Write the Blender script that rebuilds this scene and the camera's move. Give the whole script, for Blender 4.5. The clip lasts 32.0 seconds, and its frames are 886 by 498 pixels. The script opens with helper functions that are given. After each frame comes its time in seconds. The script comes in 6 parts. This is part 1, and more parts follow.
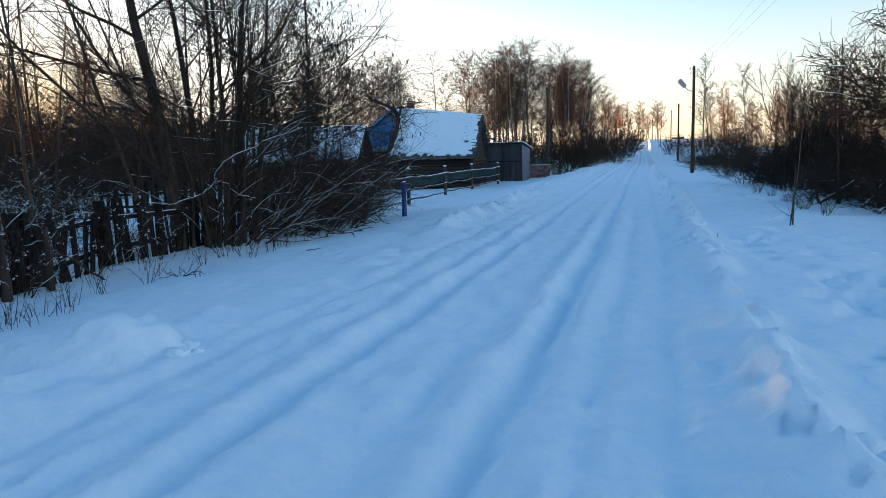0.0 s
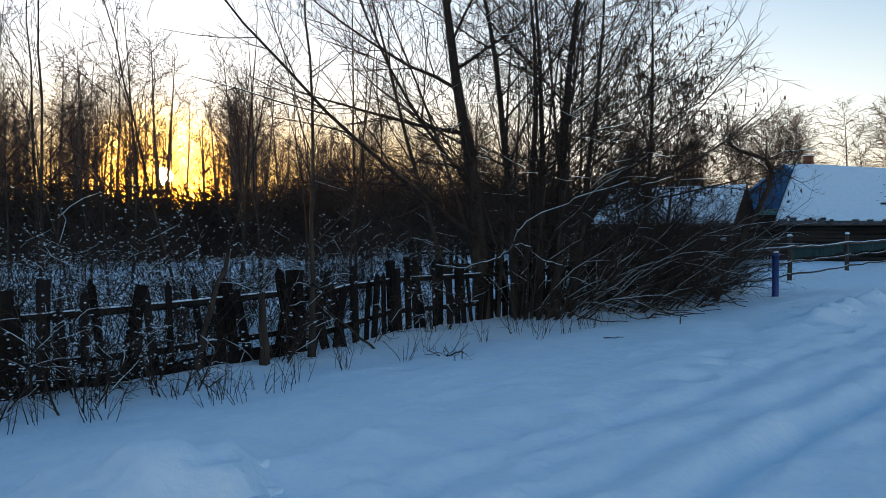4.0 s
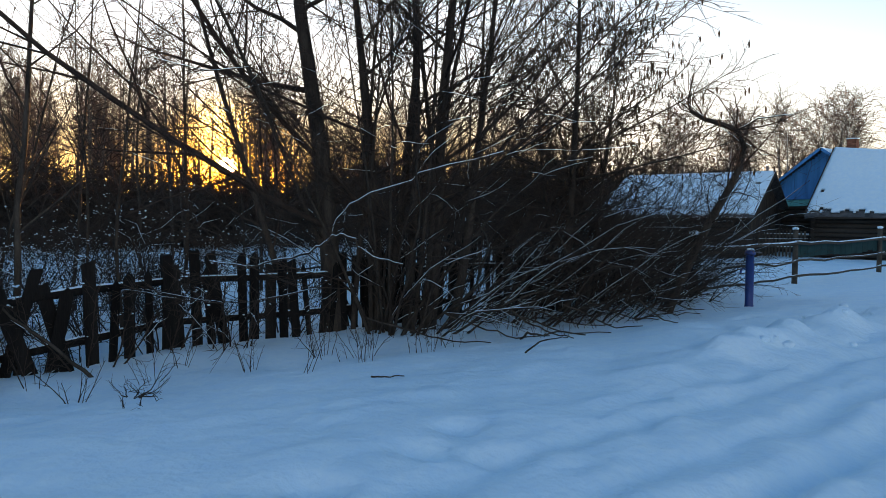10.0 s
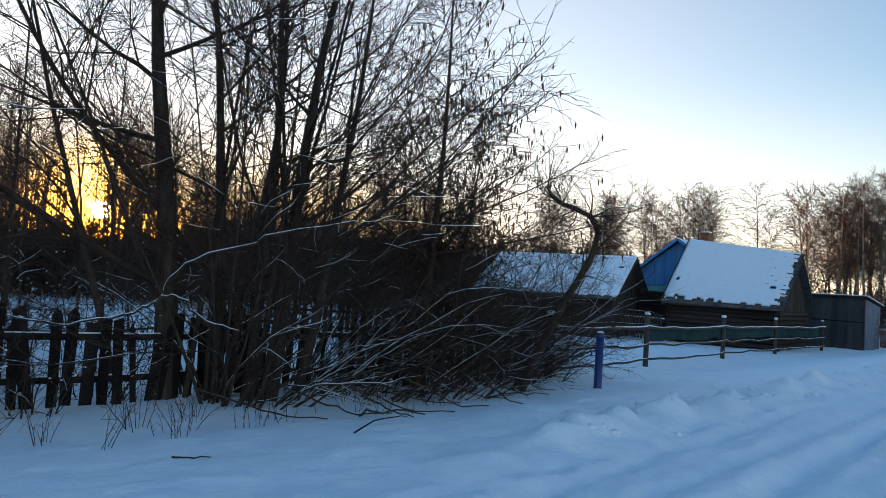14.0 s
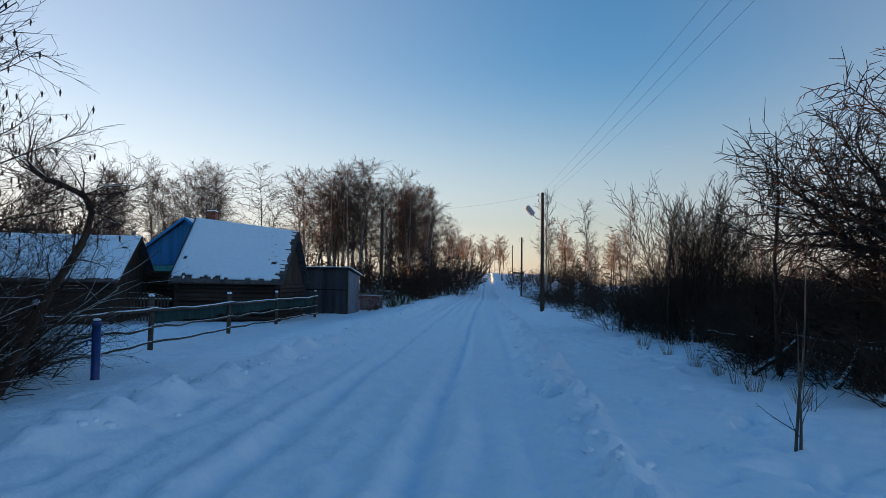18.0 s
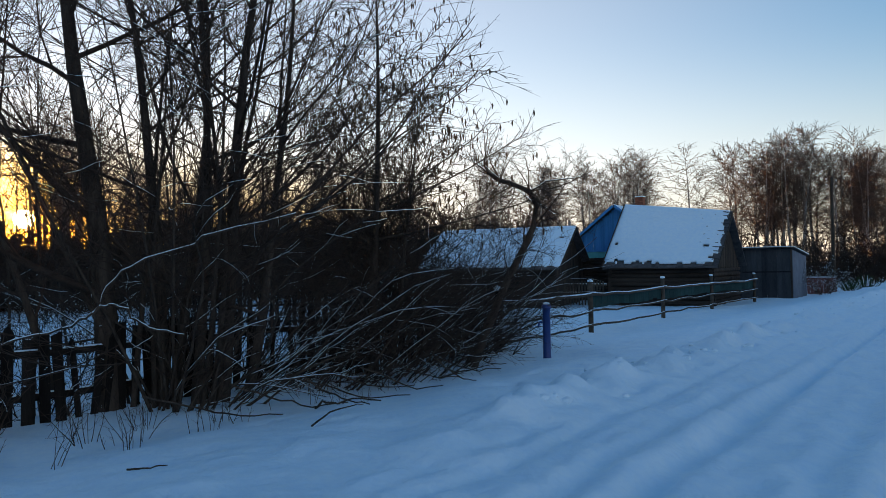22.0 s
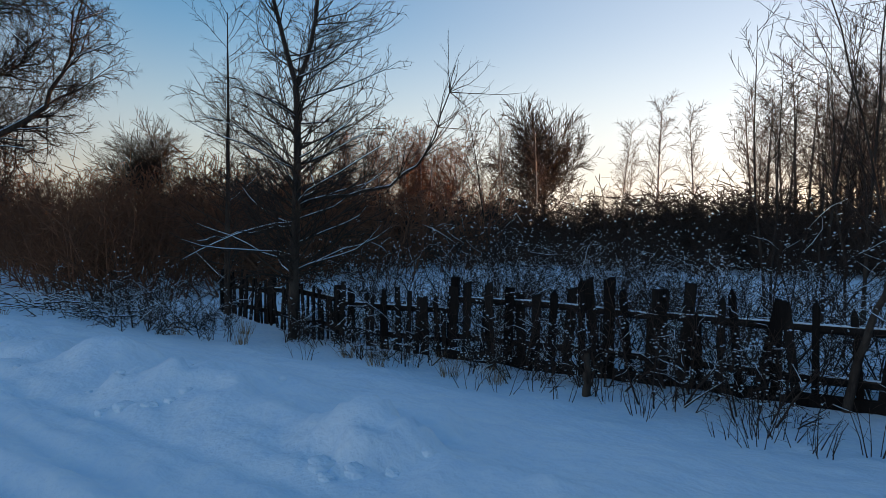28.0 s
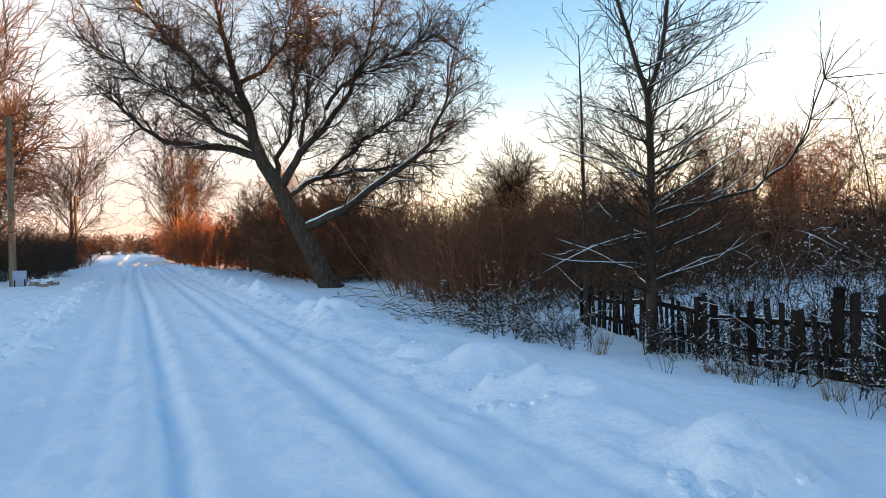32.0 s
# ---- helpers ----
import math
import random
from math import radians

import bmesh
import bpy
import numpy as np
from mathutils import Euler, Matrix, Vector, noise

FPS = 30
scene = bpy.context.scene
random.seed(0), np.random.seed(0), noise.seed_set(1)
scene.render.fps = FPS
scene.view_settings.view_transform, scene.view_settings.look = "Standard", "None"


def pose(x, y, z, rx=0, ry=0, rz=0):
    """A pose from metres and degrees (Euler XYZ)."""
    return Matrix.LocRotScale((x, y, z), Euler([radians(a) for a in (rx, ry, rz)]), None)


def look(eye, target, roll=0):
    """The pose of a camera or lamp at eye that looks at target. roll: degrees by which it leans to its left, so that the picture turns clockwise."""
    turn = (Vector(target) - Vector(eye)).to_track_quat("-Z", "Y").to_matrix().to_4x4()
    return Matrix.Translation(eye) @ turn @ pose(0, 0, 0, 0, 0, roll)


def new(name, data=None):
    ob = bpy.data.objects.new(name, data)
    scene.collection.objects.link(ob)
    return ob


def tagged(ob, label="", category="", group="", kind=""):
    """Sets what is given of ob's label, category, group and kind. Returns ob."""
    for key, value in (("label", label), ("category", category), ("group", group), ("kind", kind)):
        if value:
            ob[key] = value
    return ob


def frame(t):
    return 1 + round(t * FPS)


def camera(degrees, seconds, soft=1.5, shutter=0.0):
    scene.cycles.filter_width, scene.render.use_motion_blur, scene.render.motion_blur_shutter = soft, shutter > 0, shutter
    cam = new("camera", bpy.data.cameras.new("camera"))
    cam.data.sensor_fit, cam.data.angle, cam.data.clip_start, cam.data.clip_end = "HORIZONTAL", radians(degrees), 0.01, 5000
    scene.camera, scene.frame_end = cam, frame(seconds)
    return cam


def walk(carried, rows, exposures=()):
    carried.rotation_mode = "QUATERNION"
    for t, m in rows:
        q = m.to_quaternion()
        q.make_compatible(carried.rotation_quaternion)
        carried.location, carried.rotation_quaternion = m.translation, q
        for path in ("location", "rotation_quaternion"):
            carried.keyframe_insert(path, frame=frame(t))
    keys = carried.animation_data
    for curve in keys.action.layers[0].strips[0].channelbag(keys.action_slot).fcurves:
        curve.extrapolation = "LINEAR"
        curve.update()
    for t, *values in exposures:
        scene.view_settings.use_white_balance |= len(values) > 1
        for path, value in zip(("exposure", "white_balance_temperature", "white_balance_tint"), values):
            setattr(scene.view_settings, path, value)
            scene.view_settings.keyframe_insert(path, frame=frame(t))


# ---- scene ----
# ---- the camera and its walk ----
cam = camera(65.2, 32.0, soft=0.8)
PATH = [
    (0, (0.399, -7.949, 1.563), (-0.16, -6.048, 1.294), -1.6),
    (0.5, (0.336, -7.434, 1.519), (-0.499, -5.638, 1.24), -0.7),
    (1, (0.244, -6.992, 1.518), (-0.702, -5.24, 1.333), -1.7),
    (1.5, (0.139, -6.688, 1.537), (-1.031, -5.069, 1.455), -3.2),
    (2, (0.056, -6.291, 1.555), (-1.287, -4.812, 1.468), -1.8),
    (2.5, (0.054, -5.999, 1.561), (-1.358, -4.583, 1.507), -1.6),
    (3, (0.019, -5.669, 1.571), (-1.37, -4.231, 1.521), -1.6),
    (3.5, (0.024, -5.24, 1.534), (-1.431, -3.87, 1.453), -1.2),
    (5.5, (-0.093, -3.582, 1.482), (-1.563, -2.227, 1.468), 1.0),
    (6, (-0.105, -3.174, 1.476), (-1.526, -1.766, 1.47), -1.1),
    (6.5, (-0.086, -2.751, 1.441), (-1.581, -1.427, 1.35), 1.0),
    (7, (-0.15, -2.388, 1.426), (-1.706, -1.131, 1.392), 0.2),
    (7.5, (-0.157, -2.06, 1.444), (-1.663, -0.745, 1.392), -1.9),
    (8, (-0.084, -1.689, 1.425), (-1.645, -0.44, 1.384), 1.0),
    (8.5, (-0.097, -1.3, 1.448), (-1.598, 0.02, 1.403), 0.2),
    (9, (-0.037, -0.884, 1.468), (-1.447, 0.533, 1.409), -1.1),
    (9.5, (-0.035, -0.467, 1.437), (-1.537, 0.85, 1.337), 1.3),
    (10, (-0.115, -0.11, 1.401), (-1.689, 1.12, 1.304), 0.1),
    (10.5, (-0.148, 0.174, 1.419), (-1.713, 1.419, 1.372), 0.4),
    (11, (-0.085, 0.319, 1.442), (-1.77, 1.396, 1.419), 1.2),
    (11.5, (-0.011, 0.397, 1.447), (-1.691, 1.481, 1.434), 0.6),
    (12, (-0.039, 0.414, 1.459), (-1.672, 1.568, 1.448), 0.6),
    (12.5, (-0.06, 0.413, 1.472), (-1.617, 1.669, 1.482), 1.4),
    (13, (-0.021, 0.377, 1.473), (-1.524, 1.695, 1.543), 1.6),
    (13.5, (0.018, 0.392, 1.485), (-1.417, 1.783, 1.576), 2.9),
    (15.5, (0.063, 0.434, 1.501), (-0.857, 2.204, 1.637), 2.4),
    (16, (0.138, 0.414, 1.514), (-0.521, 2.298, 1.656), 1.5),
    (16.5, (0.162, 0.42, 1.52), (-0.277, 2.367, 1.641), 1.3),
    (17, (0.169, 0.404, 1.535), (-0.11, 2.381, 1.656), 1.1),
    (17.5, (0.19, 0.38, 1.551), (-0.015, 2.367, 1.643), 1.2),
    (18, (0.214, 0.345, 1.539), (0.084, 2.339, 1.634), 0.8),
    (18.5, (0.226, 0.339, 1.533), (0.216, 2.337, 1.638), 1.1),
    (19, (0.219, 0.364, 1.518), (0.101, 2.359, 1.602), 1.1),
    (19.5, (0.178, 0.37, 1.516), (-0.127, 2.345, 1.593), 0.5),
    (20, (0.179, 0.369, 1.522), (-0.219, 2.327, 1.603), -0.1),
    (20.5, (0.215, 0.339, 1.527), (-0.288, 2.274, 1.588), -0.6),
    (21, (0.221, 0.26, 1.556), (-0.497, 2.126, 1.608), -0.9),
    (21.5, (0.205, 0.208, 1.57), (-0.763, 1.958, 1.622), -0.9),
    (22, (0.064, 0.37, 1.527), (-1.167, 1.945, 1.579), -0.9),
    (22.5, (0.004, 0.39, 1.514), (-1.467, 1.745, 1.559), -0.5),
    (23, (-0.006, 0.352, 1.502), (-1.664, 1.47, 1.526), 0.4),
    (23.5, (-0.019, 0.33, 1.511), (-1.769, 1.298, 1.527), -0.3),
    (24, (-0.048, 0.207, 1.497), (-1.97, 0.759, 1.533), -0.5),
    (24.5, (-0.138, 0.171, 1.469), (-2.129, 0.354, 1.497), -0.1),
    (25, (-0.194, 0.224, 1.457), (-2.194, 0.212, 1.457), 0.9),
    (25.5, (-0.244, 0.179, 1.498), (-2.215, -0.157, 1.477), 1.2),
    (27.5, (-0.27, -0.074, 1.516), (-1.992, -1.089, 1.442), 1.8),
    (28, (-0.267, -0.173, 1.51), (-1.866, -1.374, 1.455), 1.0),
    (28.5, (-0.278, -0.225, 1.505), (-1.651, -1.679, 1.472), 0.3),
    (29, (-0.237, -0.195, 1.49), (-1.372, -1.842, 1.441), 0.3),
    (29.5, (-0.193, -0.122, 1.489), (-1.136, -1.885, 1.455), 0.4),
    (30, (-0.201, -0.072, 1.493), (-1.012, -1.899, 1.441), 0.4),
    (30.5, (-0.211, -0.062, 1.498), (-0.972, -1.912, 1.474), -0.1),
    (31, (-0.218, -0.058, 1.494), (-1.019, -1.89, 1.456), -0.2),
    (31.5, (-0.233, -0.052, 1.501), (-1.039, -1.883, 1.477), -1.2),
    (32, (-0.226, -0.063, 1.502), (-1.043, -1.889, 1.486), -1.3),
]
EXPOSURES = ((0, 2.27, 8500.0, 15), (1, 2.02, 8350.0, 16), (3, 1.82, 8750.0, 17), (9, 2.11, 9250.0, 18), (13, 2.10, 9150.0, 18), (16, 1.59, 8250.0, 17), (19, 1.41, 7300.0, 16), (21.5, 1.56, 7900.0, 16), (23, 1.72, 8700.0, 19), (25.5, 1.70, 9400.0, 20), (28, 1.54, 8200.0, 19), (29, 2.08, 9050.0, 21), (30, 2.48, 10100.0, 22), (31, 2.60, 10850.0, 23), (32, 2.68, 11350.0, 24))
walk(cam, [(t, look(eye, target, roll)) for t, eye, target, roll in PATH], EXPOSURES)

# ---- light ----
SUN_LEFT, SUN_UP = 69.2, 3.9          # degrees left of the road's way ahead, degrees above the horizon
SUN_WAY = Vector((-math.sin(radians(SUN_LEFT)) * math.cos(radians(SUN_UP)), math.cos(radians(SUN_LEFT)) * math.cos(radians(SUN_UP)), math.sin(radians(SUN_UP))))
world = bpy.data.worlds.new("winter_sky")
scene.world = world
world.use_nodes = True
wn = world.node_tree.nodes
sky = wn.new("ShaderNodeTexSky")
sky.sky_type, sky.sun_disc = "NISHITA", False
sky.sun_elevation, sky.sun_rotation = radians(SUN_UP), radians(360 - SUN_LEFT)
sky.air_density, sky.dust_density, sky.ozone_density, sky.altitude = 1.0, 0.1, 3.3, 150
# winter haze: paler towards the horizon, golden round the low sun
sky_link = world.node_tree.links.new
way_in, split_way, toward = wn.new("ShaderNodeTexCoord"), wn.new("ShaderNodeSeparateXYZ"), wn.new("ShaderNodeVectorMath")
sky_link(way_in.outputs["Generated"], split_way.inputs[0])
toward.operation = "DOT_PRODUCT"
toward.inputs[1].default_value = SUN_WAY
sky_link(way_in.outputs["Generated"], toward.inputs[0])


def ramped(source, low, high, to_low, to_high):
    node = wn.new("ShaderNodeMapRange")
    node.interpolation_type = "SMOOTHSTEP"
    for name, value in (("From Min", low), ("From Max", high), ("To Min", to_low), ("To Max", to_high)):
        node.inputs[name].default_value = value
    sky_link(source, node.inputs["Value"])
    return node.outputs[0]


def tinted(source, colour, share):
    node = wn.new("ShaderNodeMix")
    node.data_type, node.blend_type = "RGBA", "MULTIPLY"
    node.inputs[7].default_value = (*colour, 1)
    sky_link(share, node.inputs[0])
    sky_link(source, node.inputs[6])
    return node.outputs[2]


pale = wn.new("ShaderNodeHueSaturation")
clear = wn.new("ShaderNodeMath")
clear.operation = "MULTIPLY"
sky_link(ramped(split_way.outputs["Z"], 0.0, 0.32, 0.40, 1.0), clear.inputs[0])
sky_link(ramped(toward.outputs["Value"], 0.15, 0.95, 1.1, 0.66), clear.inputs[1])
far_side = wn.new("ShaderNodeMath")
far_side.operation = "MULTIPLY"
sky_link(clear.outputs[0], far_side.inputs[0])
sky_link(ramped(toward.outputs["Value"], -0.45, 0.25, 0.62, 1.0), far_side.inputs[1])
deep_blue = wn.new("ShaderNodeMath")
deep_blue.operation = "MULTIPLY"
sky_link(far_side.outputs[0], deep_blue.inputs[0])
sky_link(ramped(split_way.outputs["Z"], 0.38, 0.8, 1.0, 1.45), deep_blue.inputs[1])
sky_link(deep_blue.outputs[0], pale.inputs["Saturation"])
sky_link(sky.outputs[0], pale.inputs["Color"])
hazy = tinted(pale.outputs[0], (1.0, 0.95, 1.0), ramped(split_way.outputs["Z"], 0.02, 0.2, 1.0, 0.0))
opposite = wn.new("ShaderNodeMath")
opposite.operation = "MULTIPLY"
sky_link(ramped(toward.outputs["Value"], -0.45, 0.35, 1.0, 0.0), opposite.inputs[0])
sky_link(ramped(split_way.outputs["Z"], 0.05, 0.3, 1.0, 0.0), opposite.inputs[1])
hazy = tinted(hazy, (0.64, 0.66, 0.80), opposite.outputs[0])
low_part = wn.new("ShaderNodeMath")
low_part.operation = "MULTIPLY"
sky_link(ramped(toward.outputs["Value"], 0.80, 0.995, 0.0, 1.0), low_part.inputs[0])
sky_link(ramped(split_way.outputs["Z"], 0.04, 0.22, 1.0, 0.0), low_part.inputs[1])
golden = tinted(hazy, (0.95, 0.62, 0.22), low_part.outputs[0])
aureole = tinted(golden, (6.0, 4.2, 1.9), ramped(toward.outputs["Value"], 0.9945, 0.99995, 0.0, 1.0))
sky_link(aureole, wn["Background"].inputs[0])
wn["Background"].inputs[1].default_value = 0.15
sun = new("sun", bpy.data.lights.new("sun", "SUN"))
sun.data.energy, sun.data.angle, sun.data.color = 5.0, radians(0.6), (1.0, 0.46, 0.16)
sun.matrix_world = look(SUN_WAY * 300, (0, 0, 0))

# ---- materials ----
def material(name, dark, light, scale=4.0, rough=0.8, bump=0.3, fine=40.0, metal=0.0, vary=0.0, stretch=(1, 1, 1), spots=None, sheen=0.1, deep=0.02):
    """A procedural surface: two colours mixed by coarse and fine noise, relief, and a shade that differs from piece to piece."""
    m = bpy.data.materials.new(name)
    m.use_nodes = True
    t = m.node_tree
    n, link = t.nodes, t.links.new
    bsdf = n["Principled BSDF"]
    geo, mapping = n.new("ShaderNodeNewGeometry"), n.new("ShaderNodeMapping")
    mapping.inputs["Scale"].default_value = stretch
    link(geo.outputs["Position"], mapping.inputs["Vector"])
    coarse, grain = n.new("ShaderNodeTexNoise"), n.new("ShaderNodeTexNoise")
    for node, s, detail in ((coarse, scale, 5), (grain, fine, 3)):
        node.inputs["Scale"].default_value, node.inputs["Detail"].default_value = s, detail
        link(mapping.outputs[0], node.inputs["Vector"])
    add = n.new("ShaderNodeMath")
    add.operation = "MULTIPLY_ADD"
    add.inputs[1].default_value = 0.45
    link(grain.outputs[0], add.inputs[0])
    link(coarse.outputs[0], add.inputs[2])
    ramp = n.new("ShaderNodeValToRGB")
    ramp.color_ramp.elements[0].position, ramp.color_ramp.elements[1].position = 0.45, 1.0
    ramp.color_ramp.elements[0].color, ramp.color_ramp.elements[1].color = (*dark, 1), (*light, 1)
    link(add.outputs[0], ramp.inputs[0])
    colour = ramp.outputs[0]
    if spots:
        mark, pick, mix = n.new("ShaderNodeTexNoise"), n.new("ShaderNodeValToRGB"), n.new("ShaderNodeMix")
        mark_map = n.new("ShaderNodeMapping")
        mark_map.inputs["Scale"].default_value = spots[2]
        link(geo.outputs["Position"], mark_map.inputs["Vector"])
        link(mark_map.outputs[0], mark.inputs["Vector"])
        mark.inputs["Scale"].default_value = spots[1]
        pick.color_ramp.elements[0].position, pick.color_ramp.elements[1].position = spots[3], spots[3] + 0.06
        link(mark.outputs[0], pick.inputs[0])
        mix.data_type = "RGBA"
        link(pick.outputs[0], mix.inputs[0])
        link(colour, mix.inputs[6])
        mix.inputs[7].default_value = (*spots[0], 1)
        colour = mix.outputs[2]
    if vary:
        info, hsv, rng = n.new("ShaderNodeObjectInfo"), n.new("ShaderNodeHueSaturation"), n.new("ShaderNodeMapRange")
        rng.inputs["To Min"].default_value, rng.inputs["To Max"].default_value = 1 - vary, 1 + vary
        link(info.outputs["Random"], rng.inputs["Value"])
        link(rng.outputs[0], hsv.inputs["Value"])
        link(colour, hsv.inputs["Color"])
        colour = hsv.outputs[0]
    link(colour, bsdf.inputs["Base Color"])
    bsdf.inputs["Roughness"].default_value, bsdf.inputs["Metallic"].default_value = rough, metal
    bsdf.inputs["Specular IOR Level"].default_value = sheen
    if bump:
        relief = n.new("ShaderNodeBump")
        relief.inputs["Strength"].default_value, relief.inputs["Distance"].default_value = bump, deep
        link(add.outputs[0], relief.inputs["Height"])
        link(relief.outputs[0], bsdf.inputs["Normal"])
    return m


# white snow; the blue of the skylight is put into both base colours
SNOW_SKYLIT = material("snow", (0.585, 0.84, 0.975), (0.715, 0.915, 0.988), 3.5, 0.75, 0.5, 14, sheen=0.2, deep=0.06)
SNOW_ROUGH_SKYLIT = material("snow_lumpy", (0.585, 0.84, 0.975), (0.715, 0.915, 0.988), 6, 0.75, 0.6, 20, sheen=0.2, deep=0.05)
BARK = material("bark_dark", (0.026, 0.021, 0.018), (0.095, 0.076, 0.060), 9, 0.95, 0.6, 60, stretch=(1, 1, 0.3))
BARK_GREY = material("bark_grey", (0.05, 0.042, 0.035), (0.17, 0.145, 0.12), 7, 0.95, 0.7, 50, stretch=(1, 1, 0.3))
BARK_BIRCH = material("bark_birch", (0.20, 0.18, 0.16), (0.42, 0.39, 0.35), 2.2, 0.85, 0.3, 30, spots=((0.06, 0.05, 0.045), 6, (1, 1, 2.5), 0.56))
TWIG = material("twig_brown", (0.030, 0.022, 0.018), (0.085, 0.060, 0.046), 6, 0.9, 0, 40)
TWIG_BIRCH = material("twig_birch", (0.075, 0.052, 0.042), (0.16, 0.115, 0.09), 0.6, 0.9, 0, 8)
TWIG_RED = material("twig_red", (0.115, 0.055, 0.036), (0.27, 0.126, 0.070), 0.5, 0.85, 0, 6)
SEED = material("seed_brown", (0.05, 0.035, 0.025), (0.10, 0.07, 0.045), 8, 0.9, 0, 40)
# old weathered wood; the fence's backlit darkness is put into this near-black colour
WOOD_OLD_SHADED = material("wood_weathered_shaded", (0.007, 0.006, 0.0055), (0.028, 0.024, 0.021), 5, 0.95, 0.7, 70, vary=0.3, stretch=(1, 1, 0.15))
WOOD_RAIL = material("wood_rail", (0.04, 0.034, 0.028), (0.11, 0.095, 0.078), 5, 0.95, 0.6, 60, vary=0.2, stretch=(1, 0.12, 1))
WOOD_LOG = material("wood_log", (0.022, 0.019, 0.017), (0.066, 0.055, 0.046), 3, 0.95, 0.7, 40, vary=0.25, stretch=(0.15, 1, 1))
WOOD_DARK = material("wood_dark_boards", (0.03, 0.026, 0.022), (0.075, 0.062, 0.05), 4, 0.95, 0.6, 50, vary=0.3, stretch=(1, 1, 0.15))
POLE_WOOD = material("pole_wood", (0.11, 0.085, 0.06), (0.28, 0.22, 0.16), 6, 0.95, 0.5, 60, stretch=(1, 1, 0.1))
POLE_DARK = material("pole_tarred", (0.03, 0.026, 0.022), (0.08, 0.065, 0.05), 6, 0.95, 0.4, 60, stretch=(1, 1, 0.1))
BLUE_PAINT = material("paint_blue", (0.003, 0.032, 0.15), (0.006, 0.06, 0.23), 6, 0.5, 0.25, 50, spots=((0.10, 0.06, 0.05), 14, (1, 1, 0.6), 0.67), sheen=0.5)
BLUE_BOARD = material("paint_bright_blue", (0.012, 0.21, 0.50), (0.022, 0.30, 0.64), 3, 0.65, 0.3, 40, vary=0.12, stretch=(1, 1, 0.2))
TEAL_BOARD = material("paint_teal", (0.05, 0.42, 0.44), (0.09, 0.58, 0.58), 3, 0.65, 0.3, 40, vary=0.1)
TEAL_NET = material("teal_mesh_cloth", (0.009, 0.036, 0.038), (0.018, 0.066, 0.066), 2, 0.9, 0.3, 60, vary=0.2)
SLATE = material("slate_grey", (0.045, 0.047, 0.05), (0.12, 0.12, 0.12), 4, 0.85, 0.5, 40, vary=0.25)
METAL_GREY = material("sheet_metal_pale_blue", (0.08, 0.12, 0.16), (0.16, 0.21, 0.26), 2, 0.6, 0.2, 30, metal=0.2, vary=0.1)
BOARD_GREY = material("boards_grey", (0.026, 0.034, 0.04), (0.07, 0.082, 0.09), 3, 0.9, 0.5, 50, vary=0.2, stretch=(1, 1, 0.15))
PINK = material("paint_faded_pink", (0.17, 0.07, 0.065), (0.26, 0.12, 0.11), 3, 0.85, 0.3, 40, vary=0.1)
BRICK = material("brick_red", (0.20, 0.075, 0.05), (0.34, 0.14, 0.09), 8, 0.95, 0.5, 60, vary=0.25)
STEEL = material("steel_dull", (0.12, 0.12, 0.13), (0.25, 0.25, 0.26), 8, 0.55, 0.2, 60, metal=0.7)
LAMP_HEAD = material("lamp_head_grey", (0.28, 0.29, 0.30), (0.42, 0.43, 0.44), 6, 0.5, 0.1, 50, metal=0.3)
GLASS = material("lamp_glass", (0.35, 0.36, 0.36), (0.5, 0.5, 0.5), 6, 0.15, 0, 50, sheen=0.6)
DRY_GRASS = material("dry_grass", (0.16, 0.105, 0.055), (0.36, 0.25, 0.14), 3, 0.9, 0, 30)
CONIFER = material("needles_green", (0.012, 0.028, 0.012), (0.04, 0.07, 0.03), 2, 0.9, 0, 20)
STONE = material("stone_grey", (0.14, 0.13, 0.12), (0.32, 0.30, 0.28), 4, 0.9, 0.7, 30, vary=0.2)
SIGN_BLUE = material("board_light_blue", (0.25, 0.40, 0.55), (0.35, 0.50, 0.65), 4, 0.6, 0.1, 40)
WIRE = material("wire_black", (0.02, 0.02, 0.02), (0.04, 0.04, 0.04), 10, 0.6, 0, 40)
GLOW = bpy.data.materials.new("sun_glow")
GLOW.use_nodes = True
GLOW.node_tree.nodes.remove(GLOW.node_tree.nodes["Principled BSDF"])
glow_node = GLOW.node_tree.nodes.new("ShaderNodeEmission")
glow_node.inputs[0].default_value, glow_node.inputs[1].default_value = (1.0, 0.72, 0.32, 1), 300.0
GLOW.node_tree.links.new(glow_node.outputs[0], GLOW.node_tree.nodes["Material Output"].inputs[0])

# ---- tools ----
def array_mesh(name, verts, faces):
    """A mesh from arrays: vertices n x 3, faces n x 3 or n x 4."""
    me = bpy.data.meshes.new(name)
    verts, faces = np.ascontiguousarray(verts, np.float32), np.ascontiguousarray(faces, np.int32)
    k = faces.shape[1]
    me.vertices.add(len(verts)), me.loops.add(faces.size), me.polygons.add(len(faces))
    me.vertices.foreach_set("co", verts.ravel())
    me.loops.foreach_set("vertex_index", faces.ravel())
    me.polygons.foreach_set("loop_start", np.arange(0, faces.size, k, dtype=np.int32))
    me.polygons.foreach_set("use_smooth", np.ones(len(faces), bool))
    me.update(calc_edges=True)
    return me


